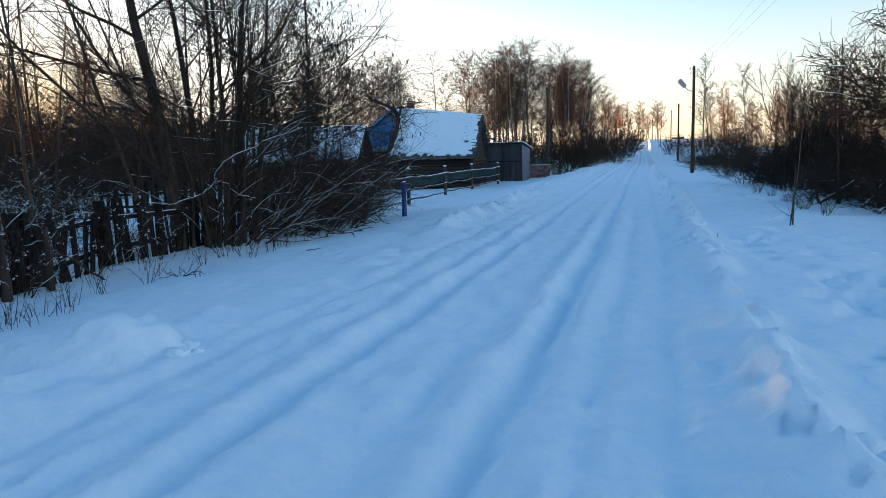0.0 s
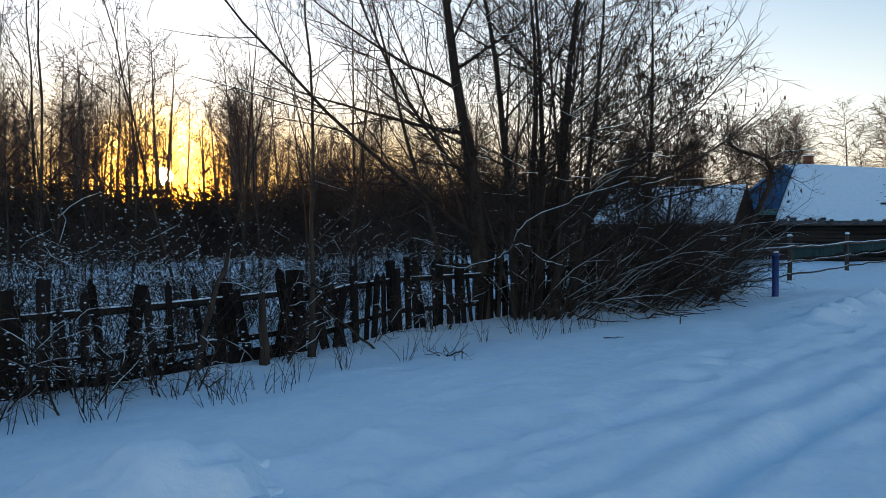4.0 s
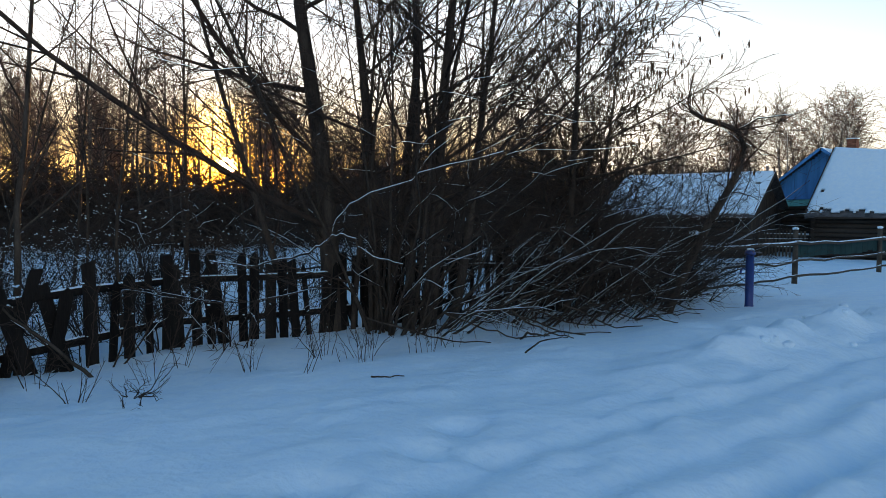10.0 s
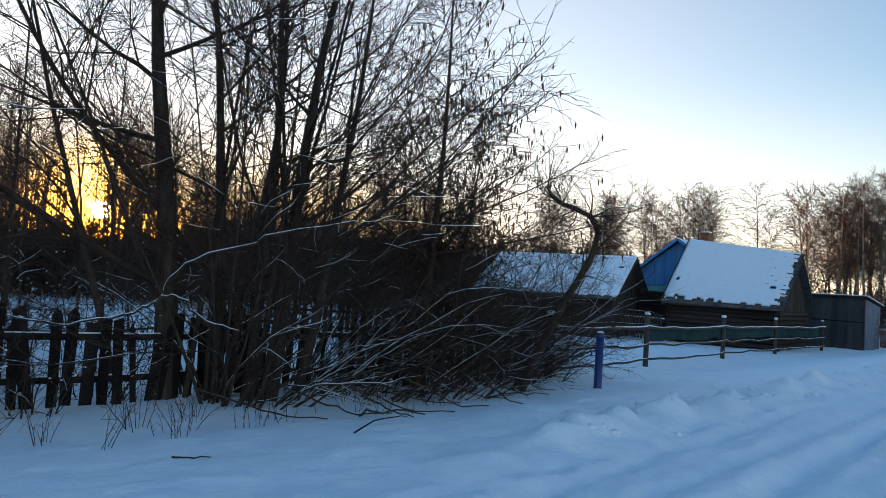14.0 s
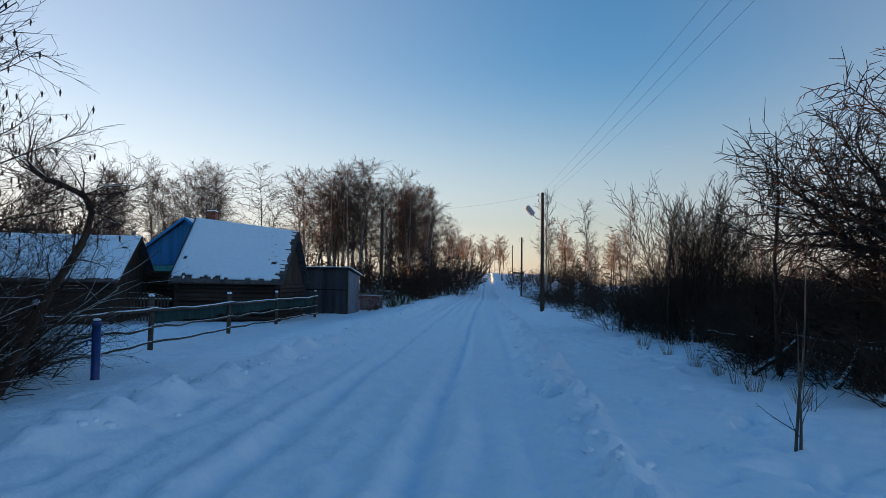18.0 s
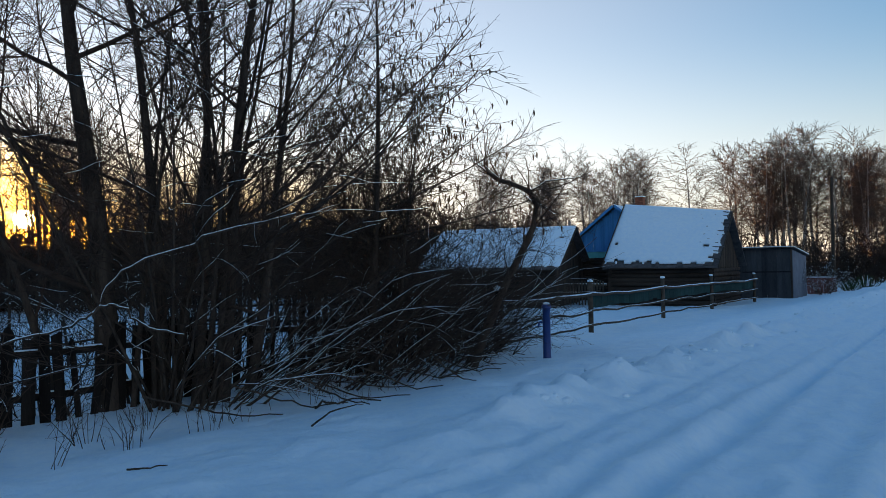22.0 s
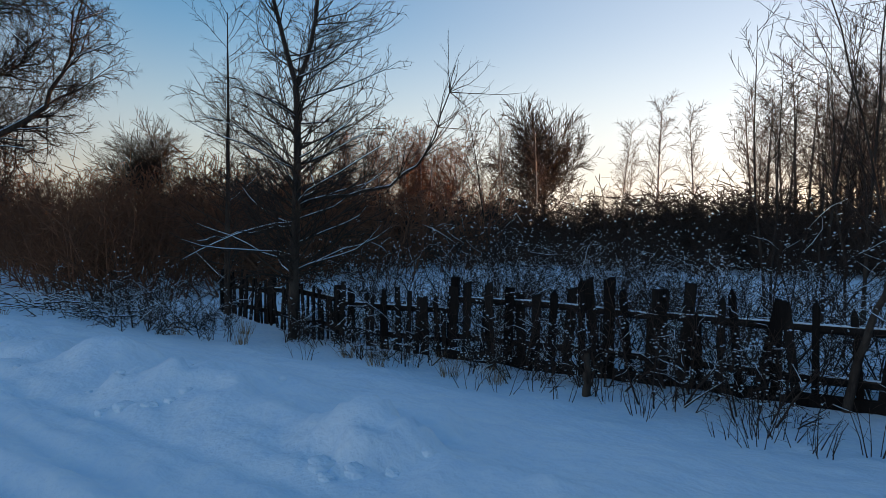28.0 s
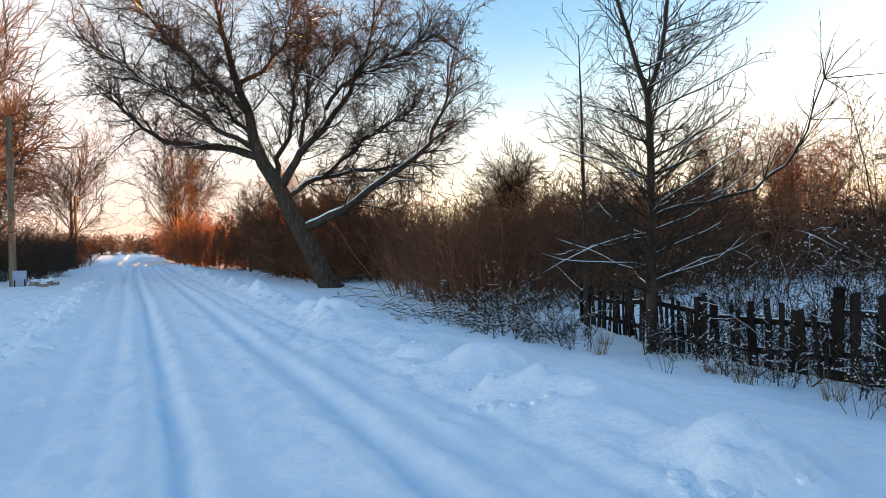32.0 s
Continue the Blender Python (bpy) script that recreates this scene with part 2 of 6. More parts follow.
def part(name, shape, mat, parent, label=""):
    """Links a bmesh or a mesh as one object under a thing or a part."""
    if isinstance(shape, bmesh.types.BMesh):
        me = bpy.data.meshes.new(name)
        shape.to_mesh(me)
        shape.free()
    else:
        me = shape
    if not me.materials:
        me.materials.append(mat)
    ob = new(name, me)
    ob.parent = parent
    if label:
        ob["label"] = label
    return ob


def thing(name, label, category, at=(0, 0, 0), turn=0.0, group="", kind=""):
    ob = new(name)
    ob.matrix_basis = pose(*at, 0, 0, turn)
    ob.empty_display_size = 0.3
    return tagged(ob, label, category, group, kind)


def box(bm, centre, size, turn=(0, 0, 0), bevel=0.0):
    m = pose(*centre, *turn) @ Matrix.Diagonal((*size, 1))
    made = bmesh.ops.create_cube(bm, size=1, matrix=m)
    if bevel:
        edges = list({e for v in made["verts"] for e in v.link_edges})
        bmesh.ops.bevel(bm, geom=edges, offset=bevel, segments=1, affect="EDGES")
    return bm


def boxes(*rows):
    bm = bmesh.new()
    for row in rows:
        box(bm, *row)
    return bm


def slab(corners, thick):
    """A slab on four corners (in order, seen from above), its thickness downwards."""
    bm = bmesh.new()
    top = [bm.verts.new(c) for c in corners]
    low = [bm.verts.new((c[0], c[1], c[2] - thick)) for c in corners]
    bm.faces.new(top), bm.faces.new(low[::-1])
    for i in range(4):
        j = (i + 1) % 4
        bm.faces.new((top[j], top[i], low[i], low[j]))
    bmesh.ops.recalc_face_normals(bm, faces=bm.faces)
    return bm


def tubes(name, groups):
    """One mesh of many tapered tubes. groups: (points B x m x 3, radii B x m, sides)."""
    verts, faces, base = [], [], 0
    for pts, rad, sides in groups:
        b, m, _ = pts.shape
        if not b:
            continue
        t = np.gradient(pts, axis=1)
        t /= np.linalg.norm(t, axis=2, keepdims=True) + 1e-9
        mean = t.mean(1)
        ref = np.where(np.abs(mean[:, 2:3]) > 0.75, np.array([[1.0, 0.13, 0.0]]), np.array([[0.0, 0.0, 1.0]]))[:, None, :]
        u = np.cross(t, ref)
        u /= np.linalg.norm(u, axis=2, keepdims=True) + 1e-9
        v = np.cross(t, u)
        a = np.arange(sides) * 2 * np.pi / sides
        ring = pts[:, :, None] + rad[:, :, None, None] * (np.cos(a)[:, None] * u[:, :, None] + np.sin(a)[:, None] * v[:, :, None])
        verts.append(ring.reshape(-1, 3))
        i = np.arange(b * m * sides).reshape(b, m, sides) + base
        j = np.roll(i, -1, axis=2)
        quads = np.stack([i[:, :-1], j[:, :-1], j[:, 1:], i[:, 1:]], -1)
        faces.append((quads[:, :, :2] if m == 2 and sides == 3 else quads).reshape(-1, 4))
        base += b * m * sides
    return array_mesh(name, np.concatenate(verts), np.concatenate(faces))


def unit(a):
    return a / (np.linalg.norm(a, axis=-1, keepdims=True) + 1e-9)


def grow(rng, p, d, length, radius, levels):
    """Grows limbs level by level. Returns for each level (points, radii, sides)."""
    p, d = np.atleast_2d(np.asarray(p, float)), unit(np.atleast_2d(np.asarray(d, float)))
    length, radius = np.full(len(p), 1.0) * length, np.full(len(p), 1.0) * radius
    grown = []
    for lv in levels:
        b, m = len(p), lv["m"]
        pts, way = np.empty((b, m, 3)), d.copy()
        pts[:, 0] = p
        for i in range(1, m):
            way = way + rng.normal(0, lv.get("wig", 0.1), (b, 3))
            way[:, 2] += lv.get("rise", 0.0) - lv.get("droop", 0.0) * i / m
            way = unit(way)
            pts[:, i] = pts[:, i - 1] + way * (length / (m - 1))[:, None]
        s = np.linspace(0, 1, m)
        rad = radius[:, None] * (1 - (1 - lv.get("tip", 0.25)) * s)
        grown.append((pts, rad, lv["sides"]))
        k = lv.get("kids", 0)
        if not k:
            break
        start = lv.get("start", 0.2)
        at = start + (1 - start) * (np.arange(k) + rng.random((b, k))) / k
        f = at * (m - 1)
        i = np.clip(f.astype(int), 0, m - 2)
        w, row = (f - i)[..., None], np.arange(b)[:, None]
        here = pts[row, i] * (1 - w) + pts[row, i + 1] * w
        along = unit(pts[row, i + 1] - pts[row, i])
        side = unit(np.cross(along, unit(rng.normal(0, 1, (b, k, 3)) * lv.get("spread", (1, 1, 1)))))
        ang = np.radians(rng.normal(lv.get("ang", 45), lv.get("angv", 10), (b, k)))[..., None]
        d = unit(along * np.cos(ang) + side * np.sin(ang)).reshape(-1, 3)
        cut = lv.get("hump", 0)
        shape = (1 - lv.get("fall", 0.5) * at) * ((0.45 + 0.55 * np.minimum(1, at / cut)) if cut else 1)
        length = (length[:, None] * lv.get("ratio", 0.4) * shape * rng.uniform(0.65, 1.25, (b, k))).ravel()
        thick = radius[:, None] * (1 - (1 - lv.get("tip", 0.25)) * at)
        radius = np.maximum(thick * lv.get("rr", 0.5), lv.get("least", 0.002)).ravel()
        p = here.reshape(-1, 3)
    return grown


def snow_on(rng, groups, chance=0.4, steep=0.55, thick=1.0, least=0.006):
    """Ridges of snow lying on the limbs that are near level."""
    out = []
    for pts, rad, sides in groups:
        rise = np.abs(unit(pts[:, -1] - pts[:, 0])[:, 2])
        keep = (rise < steep) & (rng.random(len(pts)) < chance)
        if keep.any():
            q, r = pts[keep].copy(), rad[keep] * 0.75 * thick + least
            q[:, :, 2] += rad[keep] * 0.75 + r * 0.25
            r[:, 0] *= 0.4
            r[:, -1] *= 0.2
            out.append((q, r, 5 if sides > 3 else 4))
    return out


def blobs(name, places, sizes, rng, flat=0.7):
    """Many small uneven lumps in one mesh."""
    bm = bmesh.new()
    if len(places) > 40:
        ends = [bm.verts.new(q) for q in ((1, 0, 0), (0, 1, 0), (-1, 0, 0), (0, -1, 0), (0, 0, 1), (0, 0, -1))]
        for i in range(4):
            bm.faces.new((ends[i], ends[(i + 1) % 4], ends[4])), bm.faces.new((ends[(i + 1) % 4], ends[i], ends[5]))
    else:
        bmesh.ops.create_icosphere(bm, subdivisions=2, radius=1)
    bm.verts.index_update()
    v = np.array([x.co[:] for x in bm.verts])
    f = np.array([[x.index for x in face.verts] for face in bm.faces])
    bm.free()
    n = len(places)
    shape = v[None] * (1 + rng.normal(0, 0.28 if n > 40 else 0.12, (n, len(v), 1))) * np.array([1, 1, flat]) * np.asarray(sizes)[:, None, None]
    verts = (shape + np.asarray(places)[:, None]).reshape(-1, 3)
    faces = (f[None] + (np.arange(n) * len(v))[:, None, None]).reshape(-1, 3)
    return array_mesh(name, verts, faces)


def tree(name, label, at, grown, bark, twig, split=2, snow=None, turn=0.0, group="", category="tree"):
    """A tree with its trunk and limbs, its twigs, and the snow on it."""
    top = thing(name, label, category, at, turn, group)
    for k, (pts, rad, sides) in enumerate(grown[:split]):
        if len(pts) <= 24:
            for i in range(len(pts)):
                part("trunk" if len(pts) == 1 else "limb" if k else "stem", tubes("trunk", [(pts[i:i + 1], rad[i:i + 1], sides)]), bark, top)
        else:
            tagged(part("stem_mass", tubes("stems", [(pts, rad, sides)]), bark, top), kind="stuff")
    if len(grown) > split:
        tagged(part("crown", tubes("crown", grown[split:]), twig, top), kind="stuff")
    if snow:
        tagged(part("snow_cover", tubes("snow_cover", snow), SNOW_SKYLIT, top, "thin ridges of white snow on the limbs"), kind="stuff")
    return top


def smooth(t):
    t = np.clip(t, 0, 1)
    return t * t * (3 - 2 * t)


def value_noise(x, y, seed=0):
    ix, iy = np.floor(x), np.floor(y)
    fx, fy = smooth(x - ix), smooth(y - iy)

    def h(a, b):
        n = np.sin(a * 127.1 + b * 311.7 + seed * 74.7) * 43758.5453
        return n - np.floor(n)

    return (h(ix, iy) * (1 - fx) + h(ix + 1, iy) * fx) * (1 - fy) + (h(ix, iy + 1) * (1 - fx) + h(ix + 1, iy + 1) * fx) * fy


def fbm(x, y, seed=0, octaves=3):
    total, amp = 0, 0.5
    for o in range(octaves):
        total = total + amp * value_noise(x * 2**o, y * 2**o, seed + o * 3)
        amp /= 2
    return total / (1 - 0.5**octaves)

# ---- the ground ----
ROAD_LEFT, ROAD_RIGHT = -3.55, 1.25


def ground_z(x, y):
    """The height of the snow: rutted road, lumpy banks, verges that fall to the fences."""
    x, y = np.asarray(x, float), np.asarray(y, float)
    bend = 0.06 * np.sin(y / 9.0) + 0.02 * np.sin(y / 2.6 + 1)
    z = -0.38 * smooth((-x - 4.3) / 3.6) - 0.10 * smooth((x - 2.0) / 4.0)
    z = z + 0.16 * (fbm(x / 5, y / 5, 3) - 0.5) * smooth((np.abs(x + 1.2) - 3.0) / 3) + 0.9 * (fbm(x / 60, y / 60, 8) - 0.5) * smooth((np.abs(x) - 18) / 40)
    z = z + 4.2 * smooth((y - 75) / 120) * smooth((34 - np.abs(x)) / 22)
    road = smooth((x - ROAD_LEFT + 0.2) / 0.5) * smooth((ROAD_RIGHT - x + 0.2) / 0.5)
    for rut, deep, wide in ((-1.85, 0.10, 0.13), (-0.42, 0.12, 0.14), (-2.35, 0.04, 0.10), (0.12, 0.035, 0.09), (-0.95, 0.025, 0.10), (0.62, 0.04, 0.10), (-2.95, 0.035, 0.10)):
        u = (x - rut - bend - 0.07 * (fbm(y / 0.6, x * 0 + rut, 37) - 0.5)) / (wide * (0.8 + 0.5 * fbm(y / 0.9, x * 0 + rut, 39)))
        worn = 0.65 + 0.7 * fbm(x / 0.3, y / 0.7, 31)
        z = z - road * deep * worn * np.exp(-u * u) + road * deep * 0.35 * np.exp(-((np.abs(u) - 1.7) ** 2) * 2.5)
    z = z + road * (0.11 * (fbm(x / 0.5, y / 0.8, 5) - 0.5) + 0.09 * (fbm(x / 0.2, y / 0.26, 6, 2) - 0.5))
    lumps = np.maximum(0, fbm(x / 0.75, y / 0.8, 11) - 0.40) ** 1.3 * 3.0
    clods = np.maximum(0, fbm(x / 0.24, y / 0.26, 17, 2) - 0.42) * 1.5
    near_gap = 1 - 0.85 * smooth((y + 2.2) / 1.2) * smooth((6.0 - y) / 2.0)
    left = np.exp(-(((x - ROAD_LEFT + 0.15 - 1.5 * bend) / 0.42) ** 2)) * near_gap
    right = np.exp(-(((x - ROAD_RIGHT - 1.2 * bend) / 0.27) ** 2))
    behind = smooth((-3 - y) / 4)
    lumps = lumps * (1 - 0.55 * np.exp(-(((x + 3.5) / 0.8) ** 2) - ((y + 5.8) / 0.9) ** 2))
    z = z + left * (0.06 + (0.27 + 0.05 * behind) * lumps + 0.09 * clods) + right * (0.04 + (0.36 - 0.22 * smooth((1.5 - y) / 2)) * lumps + 0.30 * clods)
    z = z + 0.22 * behind * np.exp(-(((x + 4.4) / 0.8) ** 2)) * lumps
    verge = smooth((x - 1.4) / 0.5) + smooth((-x - 3.6) / 0.6)
    z = z + verge * (0.13 * (fbm(x / 0.9, y / 0.9, 21) - 0.5) + 0.05 * (fbm(x / 0.2, y / 0.2, 23, 2) - 0.5))
    right_verge = smooth((x - 1.7) / 0.5)
    z = z + right_verge * 0.06 * (fbm(x / 0.4, y / 0.5, 27) - 0.5) - right_verge * 0.20 * np.maximum(0, fbm(x / 0.35, y / 0.4, 29, 2) - 0.58) * 3
    # cleared snow in low heaps with broken, steep fronts
    for hx, hy, high, wx, wy in ((-4.1, -3.55, 0.12, 0.75, 0.5), (-3.66, -3.3, 0.14, 0.36, 0.40), (-3.5, -5.8, 0.05, 0.40, 0.36), (-3.85, -6.0, 0.04, 0.45, 0.42), (-3.8, -8.6, 0.10, 0.45, 0.5)):
        far_out = np.sqrt(((x - hx) / wx) ** 2 + ((y - hy) / wy) ** 2) + 0.55 * (fbm(x / 0.30, y / 0.30, 43, 2) - 0.5)
        z = z + high * smooth((1.15 - far_out) / 0.5) * (0.75 + 0.5 * fbm(x / 0.35, y / 0.35, 41)) + 0.13 * smooth((1.35 - far_out) / 0.4) * smooth((far_out - 0.5) / 0.4) * (fbm(x / 0.17, y / 0.19, 45, 2) - 0.5)
    for fx, fy, deep in ((-3.25, 1.54, 0.11), (-3.39, 2.29, 0.08), (-3.05, 2.57, 0.09), (-3.58, 2.73, 0.07), (-4.9, 8.0, 0.10), (-4.6, 8.7, 0.08), (-5.2, 9.4, 0.08), (-4.2, 7.2, 0.06), (2.4, 5.2, 0.07), (2.0, 4.4, 0.07), (2.2, 6.1, 0.06), (1.9, 3.4, 0.06)):
        u, v = (x - fx) * 0.8 + (y - fy) * 0.6, (y - fy) * 0.8 - (x - fx) * 0.6
        z = z - 1.9 * deep * np.exp(-(u / 0.14) ** 2 - (v / 0.085) ** 2) + 0.3 * deep * np.exp(-((u - 0.2) / 0.1) ** 2 - (v / 0.1) ** 2)
    for x0, step, y0, y1, deep, swing in ((-2.75, 0.36, -16, -1.5, 0.05, 0.11), (-3.1, 0.40, -14, -4, 0.05, 0.10), (1.18, 0.44, 2, 24, 0.09, 0.10), (0.75, 0.38, 3, 16, 0.04, 0.09), (-2.9, 0.38, 4, 22, 0.05, 0.10)):
        k = np.round(y / step)
        side = np.where(k % 2 == 0, 1, -1) * swing + 0.10 * np.sin(k * 1.7) + 0.25 * np.sin(y / 3.1 + x0)
        u, v = (y - k * step - 0.05 * np.sin(k * 5.3)) / 0.12, (x - x0 - side) / 0.065
        z = z - deep * smooth((y - y0) / 1.5) * smooth((y1 - y) / 1.5) * (0.6 + 0.4 * np.sin(k * 2.9)) * np.exp(-u * u - v * v)
    return z


def gz(x, y):
    return float(ground_z(x, y))


def far_steps(start, step, growth, end):
    out, p = [], start
    while p < end:
        step *= growth
        p += step
        out.append(p)
    return np.array(out)


gx = np.concatenate([-far_steps(12, 0.3, 1.22, 1500)[::-1], np.arange(-12, -7, 0.25), np.arange(-7, 4.6, 0.068), np.arange(4.6, 9, 0.3), far_steps(9, 0.3, 1.22, 1500)])
gy = np.concatenate([-far_steps(40, 0.4, 1.2, 1500)[::-1], np.arange(-40, -15, 0.25), np.arange(-15, 28, 0.092), np.arange(28, 60, 0.28), far_steps(60, 0.4, 1.2, 1500)])
mx, my = np.meshgrid(gx, gy)
cells = np.arange(mx.size).reshape(mx.shape)
ground_mesh = array_mesh("ground", np.stack([mx.ravel(), my.ravel(), ground_z(mx, my).ravel()], 1), np.stack([cells[:-1, :-1], cells[:-1, 1:], cells[1:, 1:], cells[1:, :-1]], -1).reshape(-1, 4))
ground_mesh.materials.append(SNOW_SKYLIT)
tagged(new("ground", ground_mesh), "snow tinted skylight blue over a rutted village road and its verges", "snow", kind="structure")

disc = bmesh.new()
bmesh.ops.create_uvsphere(disc, u_segments=24, v_segments=12, radius=21.0)
disc_mesh = bpy.data.meshes.new("sun_disc")
disc.to_mesh(disc_mesh), disc.free()
disc_mesh.materials.append(GLOW)
sun_disc = new("sun_disc", disc_mesh)
sun_disc.location = SUN_WAY * 1900
sun_disc.visible_shadow = False
tagged(sun_disc, "low golden winter sun just above the woods", "sun", kind="structure")

# ---- trees and bushes by the road ----
rng = np.random.default_rng(7)


def stems(rng, n, radius, lean, base=(0, 0, -0.15), bias=(0, 0)):
    """Bases and ways of stems that fan out of one stool."""
    a = rng.uniform(0, 2 * np.pi, n)
    r = radius * np.sqrt(rng.random(n))
    p = np.stack([r * np.cos(a), r * np.sin(a), np.zeros(n)], 1) + np.array(base)
    tilt = rng.normal(lean, lean * 0.5, n)
    d = np.stack([np.cos(a) * tilt + bias[0], np.sin(a) * tilt + bias[1], np.ones(n)], 1)
    return p, d


# the many-stemmed bird cherry at the fence
main = np.array([(-0.35, -0.85), (-0.53, -1.3), (0.0, -0.27), (0.24, 0.12), (0.43, 0.41), (0.62, 0.69), (-0.18, -0.6), (0.1, 0.5), (0.35, 0.9), (-0.1, -0.05), (0.5, 0.2), (-0.3, -0.4)])
p, d = stems(rng, 8, 0.75, 0.5)
p = np.concatenate([np.concatenate([main, np.full((12, 1), -0.15)], 1), p])
d = np.concatenate([np.array([(0.0, -0.02, 1), (-0.08, -0.34, 1), (0, 0, 1), (0.02, 0.02, 1), (0.04, 0.10, 1), (0.03, 0.22, 1), (-0.03, 0.04, 1), (0.05, 0.15, 1), (0.06, 0.3, 1), (-0.02, 0.1, 1), (0.1, 0.06, 1), (-0.08, -0.42, 1)]), d])
tall = np.concatenate([[10.0, 7.5, 9.0, 8.5, 9.0, 7.5, 8.0, 8.0, 7.5, 8.5, 8.0, 7.5], rng.uniform(4.8, 7.5, 8)])
thick = np.concatenate([[0.17, 0.06, 0.10, 0.085, 0.12, 0.085, 0.045, 0.055, 0.05, 0.09, 0.045, 0.045], rng.uniform(0.025, 0.045, 8)])
grown = grow(rng, p, d, tall, thick, [
    dict(m=11, sides=7, wig=0.035, rise=0.01, tip=0.15, kids=13, start=0.16, ang=58, angv=12, ratio=0.66, fall=0.55, rr=0.40, least=0.008, spread=(1, 1, 0.6)),
    dict(m=9, sides=4, wig=0.06, rise=0.06, tip=0.22, kids=14, start=0.12, ang=34, angv=10, ratio=0.36, fall=0.5, rr=0.5, least=0.0055),
    dict(m=4, sides=3, wig=0.11, tip=0.4, kids=3, start=0.2, ang=34, angv=12, ratio=0.45, fall=0.4, rr=0.7, least=0.0045),
    dict(m=2, sides=3, wig=0.10, tip=0.2)])


def opened(groups, at, line_from, line_way, wide):
    """Leaves out the twigs that cross a narrow gap in a crown."""
    out = []
    for pts, rad, sides in groups:
        rel = pts + np.array(at) - np.array(line_from)
        way = np.array(line_way)
        off = np.linalg.norm(rel - (rel @ way)[..., None] * way, axis=2).min(1)
        out.append((pts[off > wide], rad[off > wide], sides))
    return out


GAP = ((0.0, 0.35, 1.47), SUN_WAY[:], 0.13)
grown[1:] = opened(grown[1:], (-9.2, 5.95, gz(-9.2, 5.95)), *GAP)
shoots = opened([(grown[0][0][12:], grown[0][1][12:], 5)], (-9.2, 5.95, gz(-9.2, 5.95)), *GAP)
cherry = [(g[0][:12], g[1][:12], g[2]) if k == 0 else g for k, g in enumerate(grown)]
cherry[1:1] = shoots
tree("bird_cherry", "tall bare many-stemmed tree with dark brown bark by the picket fence", (-9.2, 5.95, gz(-9.2, 5.95)), cherry, BARK, TWIG, 2, snow=snow_on(rng, grown[1:3], 0.14, 0.5, 0.35, 0.0018))
# its low arching shoots
p, d = stems(rng, 40, 0.8, 0.7, bias=(0.3, 0.6))
grown = grow(rng, p, d, rng.uniform(1.6, 4.2, 40), rng.uniform(0.012, 0.028, 40), [
    dict(m=9, sides=4, wig=0.12, droop=0.10, tip=0.25, kids=9, start=0.15, ang=38, ratio=0.36, fall=0.4, rr=0.55, least=0.004),
    dict(m=5, sides=3, wig=0.13, tip=0.35, kids=5, start=0.1, ang=38, ratio=0.42, fall=0.4, rr=0.6, least=0.003),
    dict(m=3, sides=3, wig=0.12, tip=0.5)])
tree("arching_shoots", "dark arching bare shoots with snow at the foot of the tree", (-8.8, 6.2, gz(-8.8, 6.2)), grown, BARK, TWIG, 1, snow_on(rng, grown[:2], 0.4, 0.75, 0.38, 0.0024), category="bush")

# the dense thicket between the tree and the pasture fence
for i, (tx, ty, n, h) in enumerate(((-8.9, 8.2, 46, 2.7), (-8.6, 9.9, 50, 2.8), (-8.9, 11.3, 50, 3.0), (-9.9, 10.2, 44, 3.6), (-10.0, 7.8, 40, 3.5), (-9.7, 12.0, 40, 3.6), (-8.4, 9.0, 36, 2.4), (-8.7, 12.3, 50, 2.6), (-9.4, 13.2, 44, 2.6))):
    n = int(0.68 * n)
    p, d = stems(rng, n, 0.95, 0.55, bias=(0.15, 0.75))
    grown = grow(rng, p, d, rng.uniform(0.5, 1.0, n) * h * 1.25, rng.uniform(0.008, 0.022, n), [
        dict(m=8, sides=4, wig=0.14, droop=0.07, tip=0.25, kids=7, start=0.08, ang=42, ratio=0.42, fall=0.4, rr=0.55, least=0.004),
        dict(m=4, sides=3, wig=0.15, tip=0.35, kids=5, start=0.1, ang=42, ratio=0.45, fall=0.3, rr=0.6, least=0.003),
        dict(m=3, sides=3, wig=0.12, tip=0.5)])
    tree("thicket_bush", "dense dark tangle of bare twigs dusted with snow", (tx, ty, gz(tx, ty)), grown, BARK, TWIG, 1, snow_on(rng, grown[:2], 0.2, 0.75, 0.35, 0.0022), group="bushes by the fence", category="bush")

# the taller tree with hanging seed clusters
grown = grow(rng, [(0, 0, -0.2), (0.25, 0.1, -0.2), (-0.3, 0.2, -0.2)], [(0.05, 0.02, 1), (0.2, 0.08, 1), (-0.15, 0.05, 1)], np.array([7.8, 5.4, 5.0]), np.array([0.08, 0.05, 0.05]), [
    dict(m=10, sides=7, wig=0.03, tip=0.12, kids=46, start=0.10, ang=58, angv=14, ratio=0.42, fall=0.62, rr=0.42, least=0.007),
    dict(m=6, sides=4, wig=0.09, rise=0.03, tip=0.25, kids=16, start=0.12, ang=44, ratio=0.42, fall=0.4, rr=0.55, least=0.0075),
    dict(m=4, sides=3, wig=0.14, tip=0.4, kids=5, start=0.2, ang=40, ratio=0.45, rr=0.6, least=0.0045),
    dict(m=2, sides=3, wig=0.12, tip=0.4)])
seed_tree = tree("seed_tree", "bare dark tree with dry brown seed clusters hanging from twigs", (-8.55, 9.3, gz(-8.55, 9.3)), grown, BARK, TWIG)
tips = grown[2][0][:, -1]
tips = tips[(rng.random(len(tips)) < 0.75) & (tips[:, 2] > 2.4)]
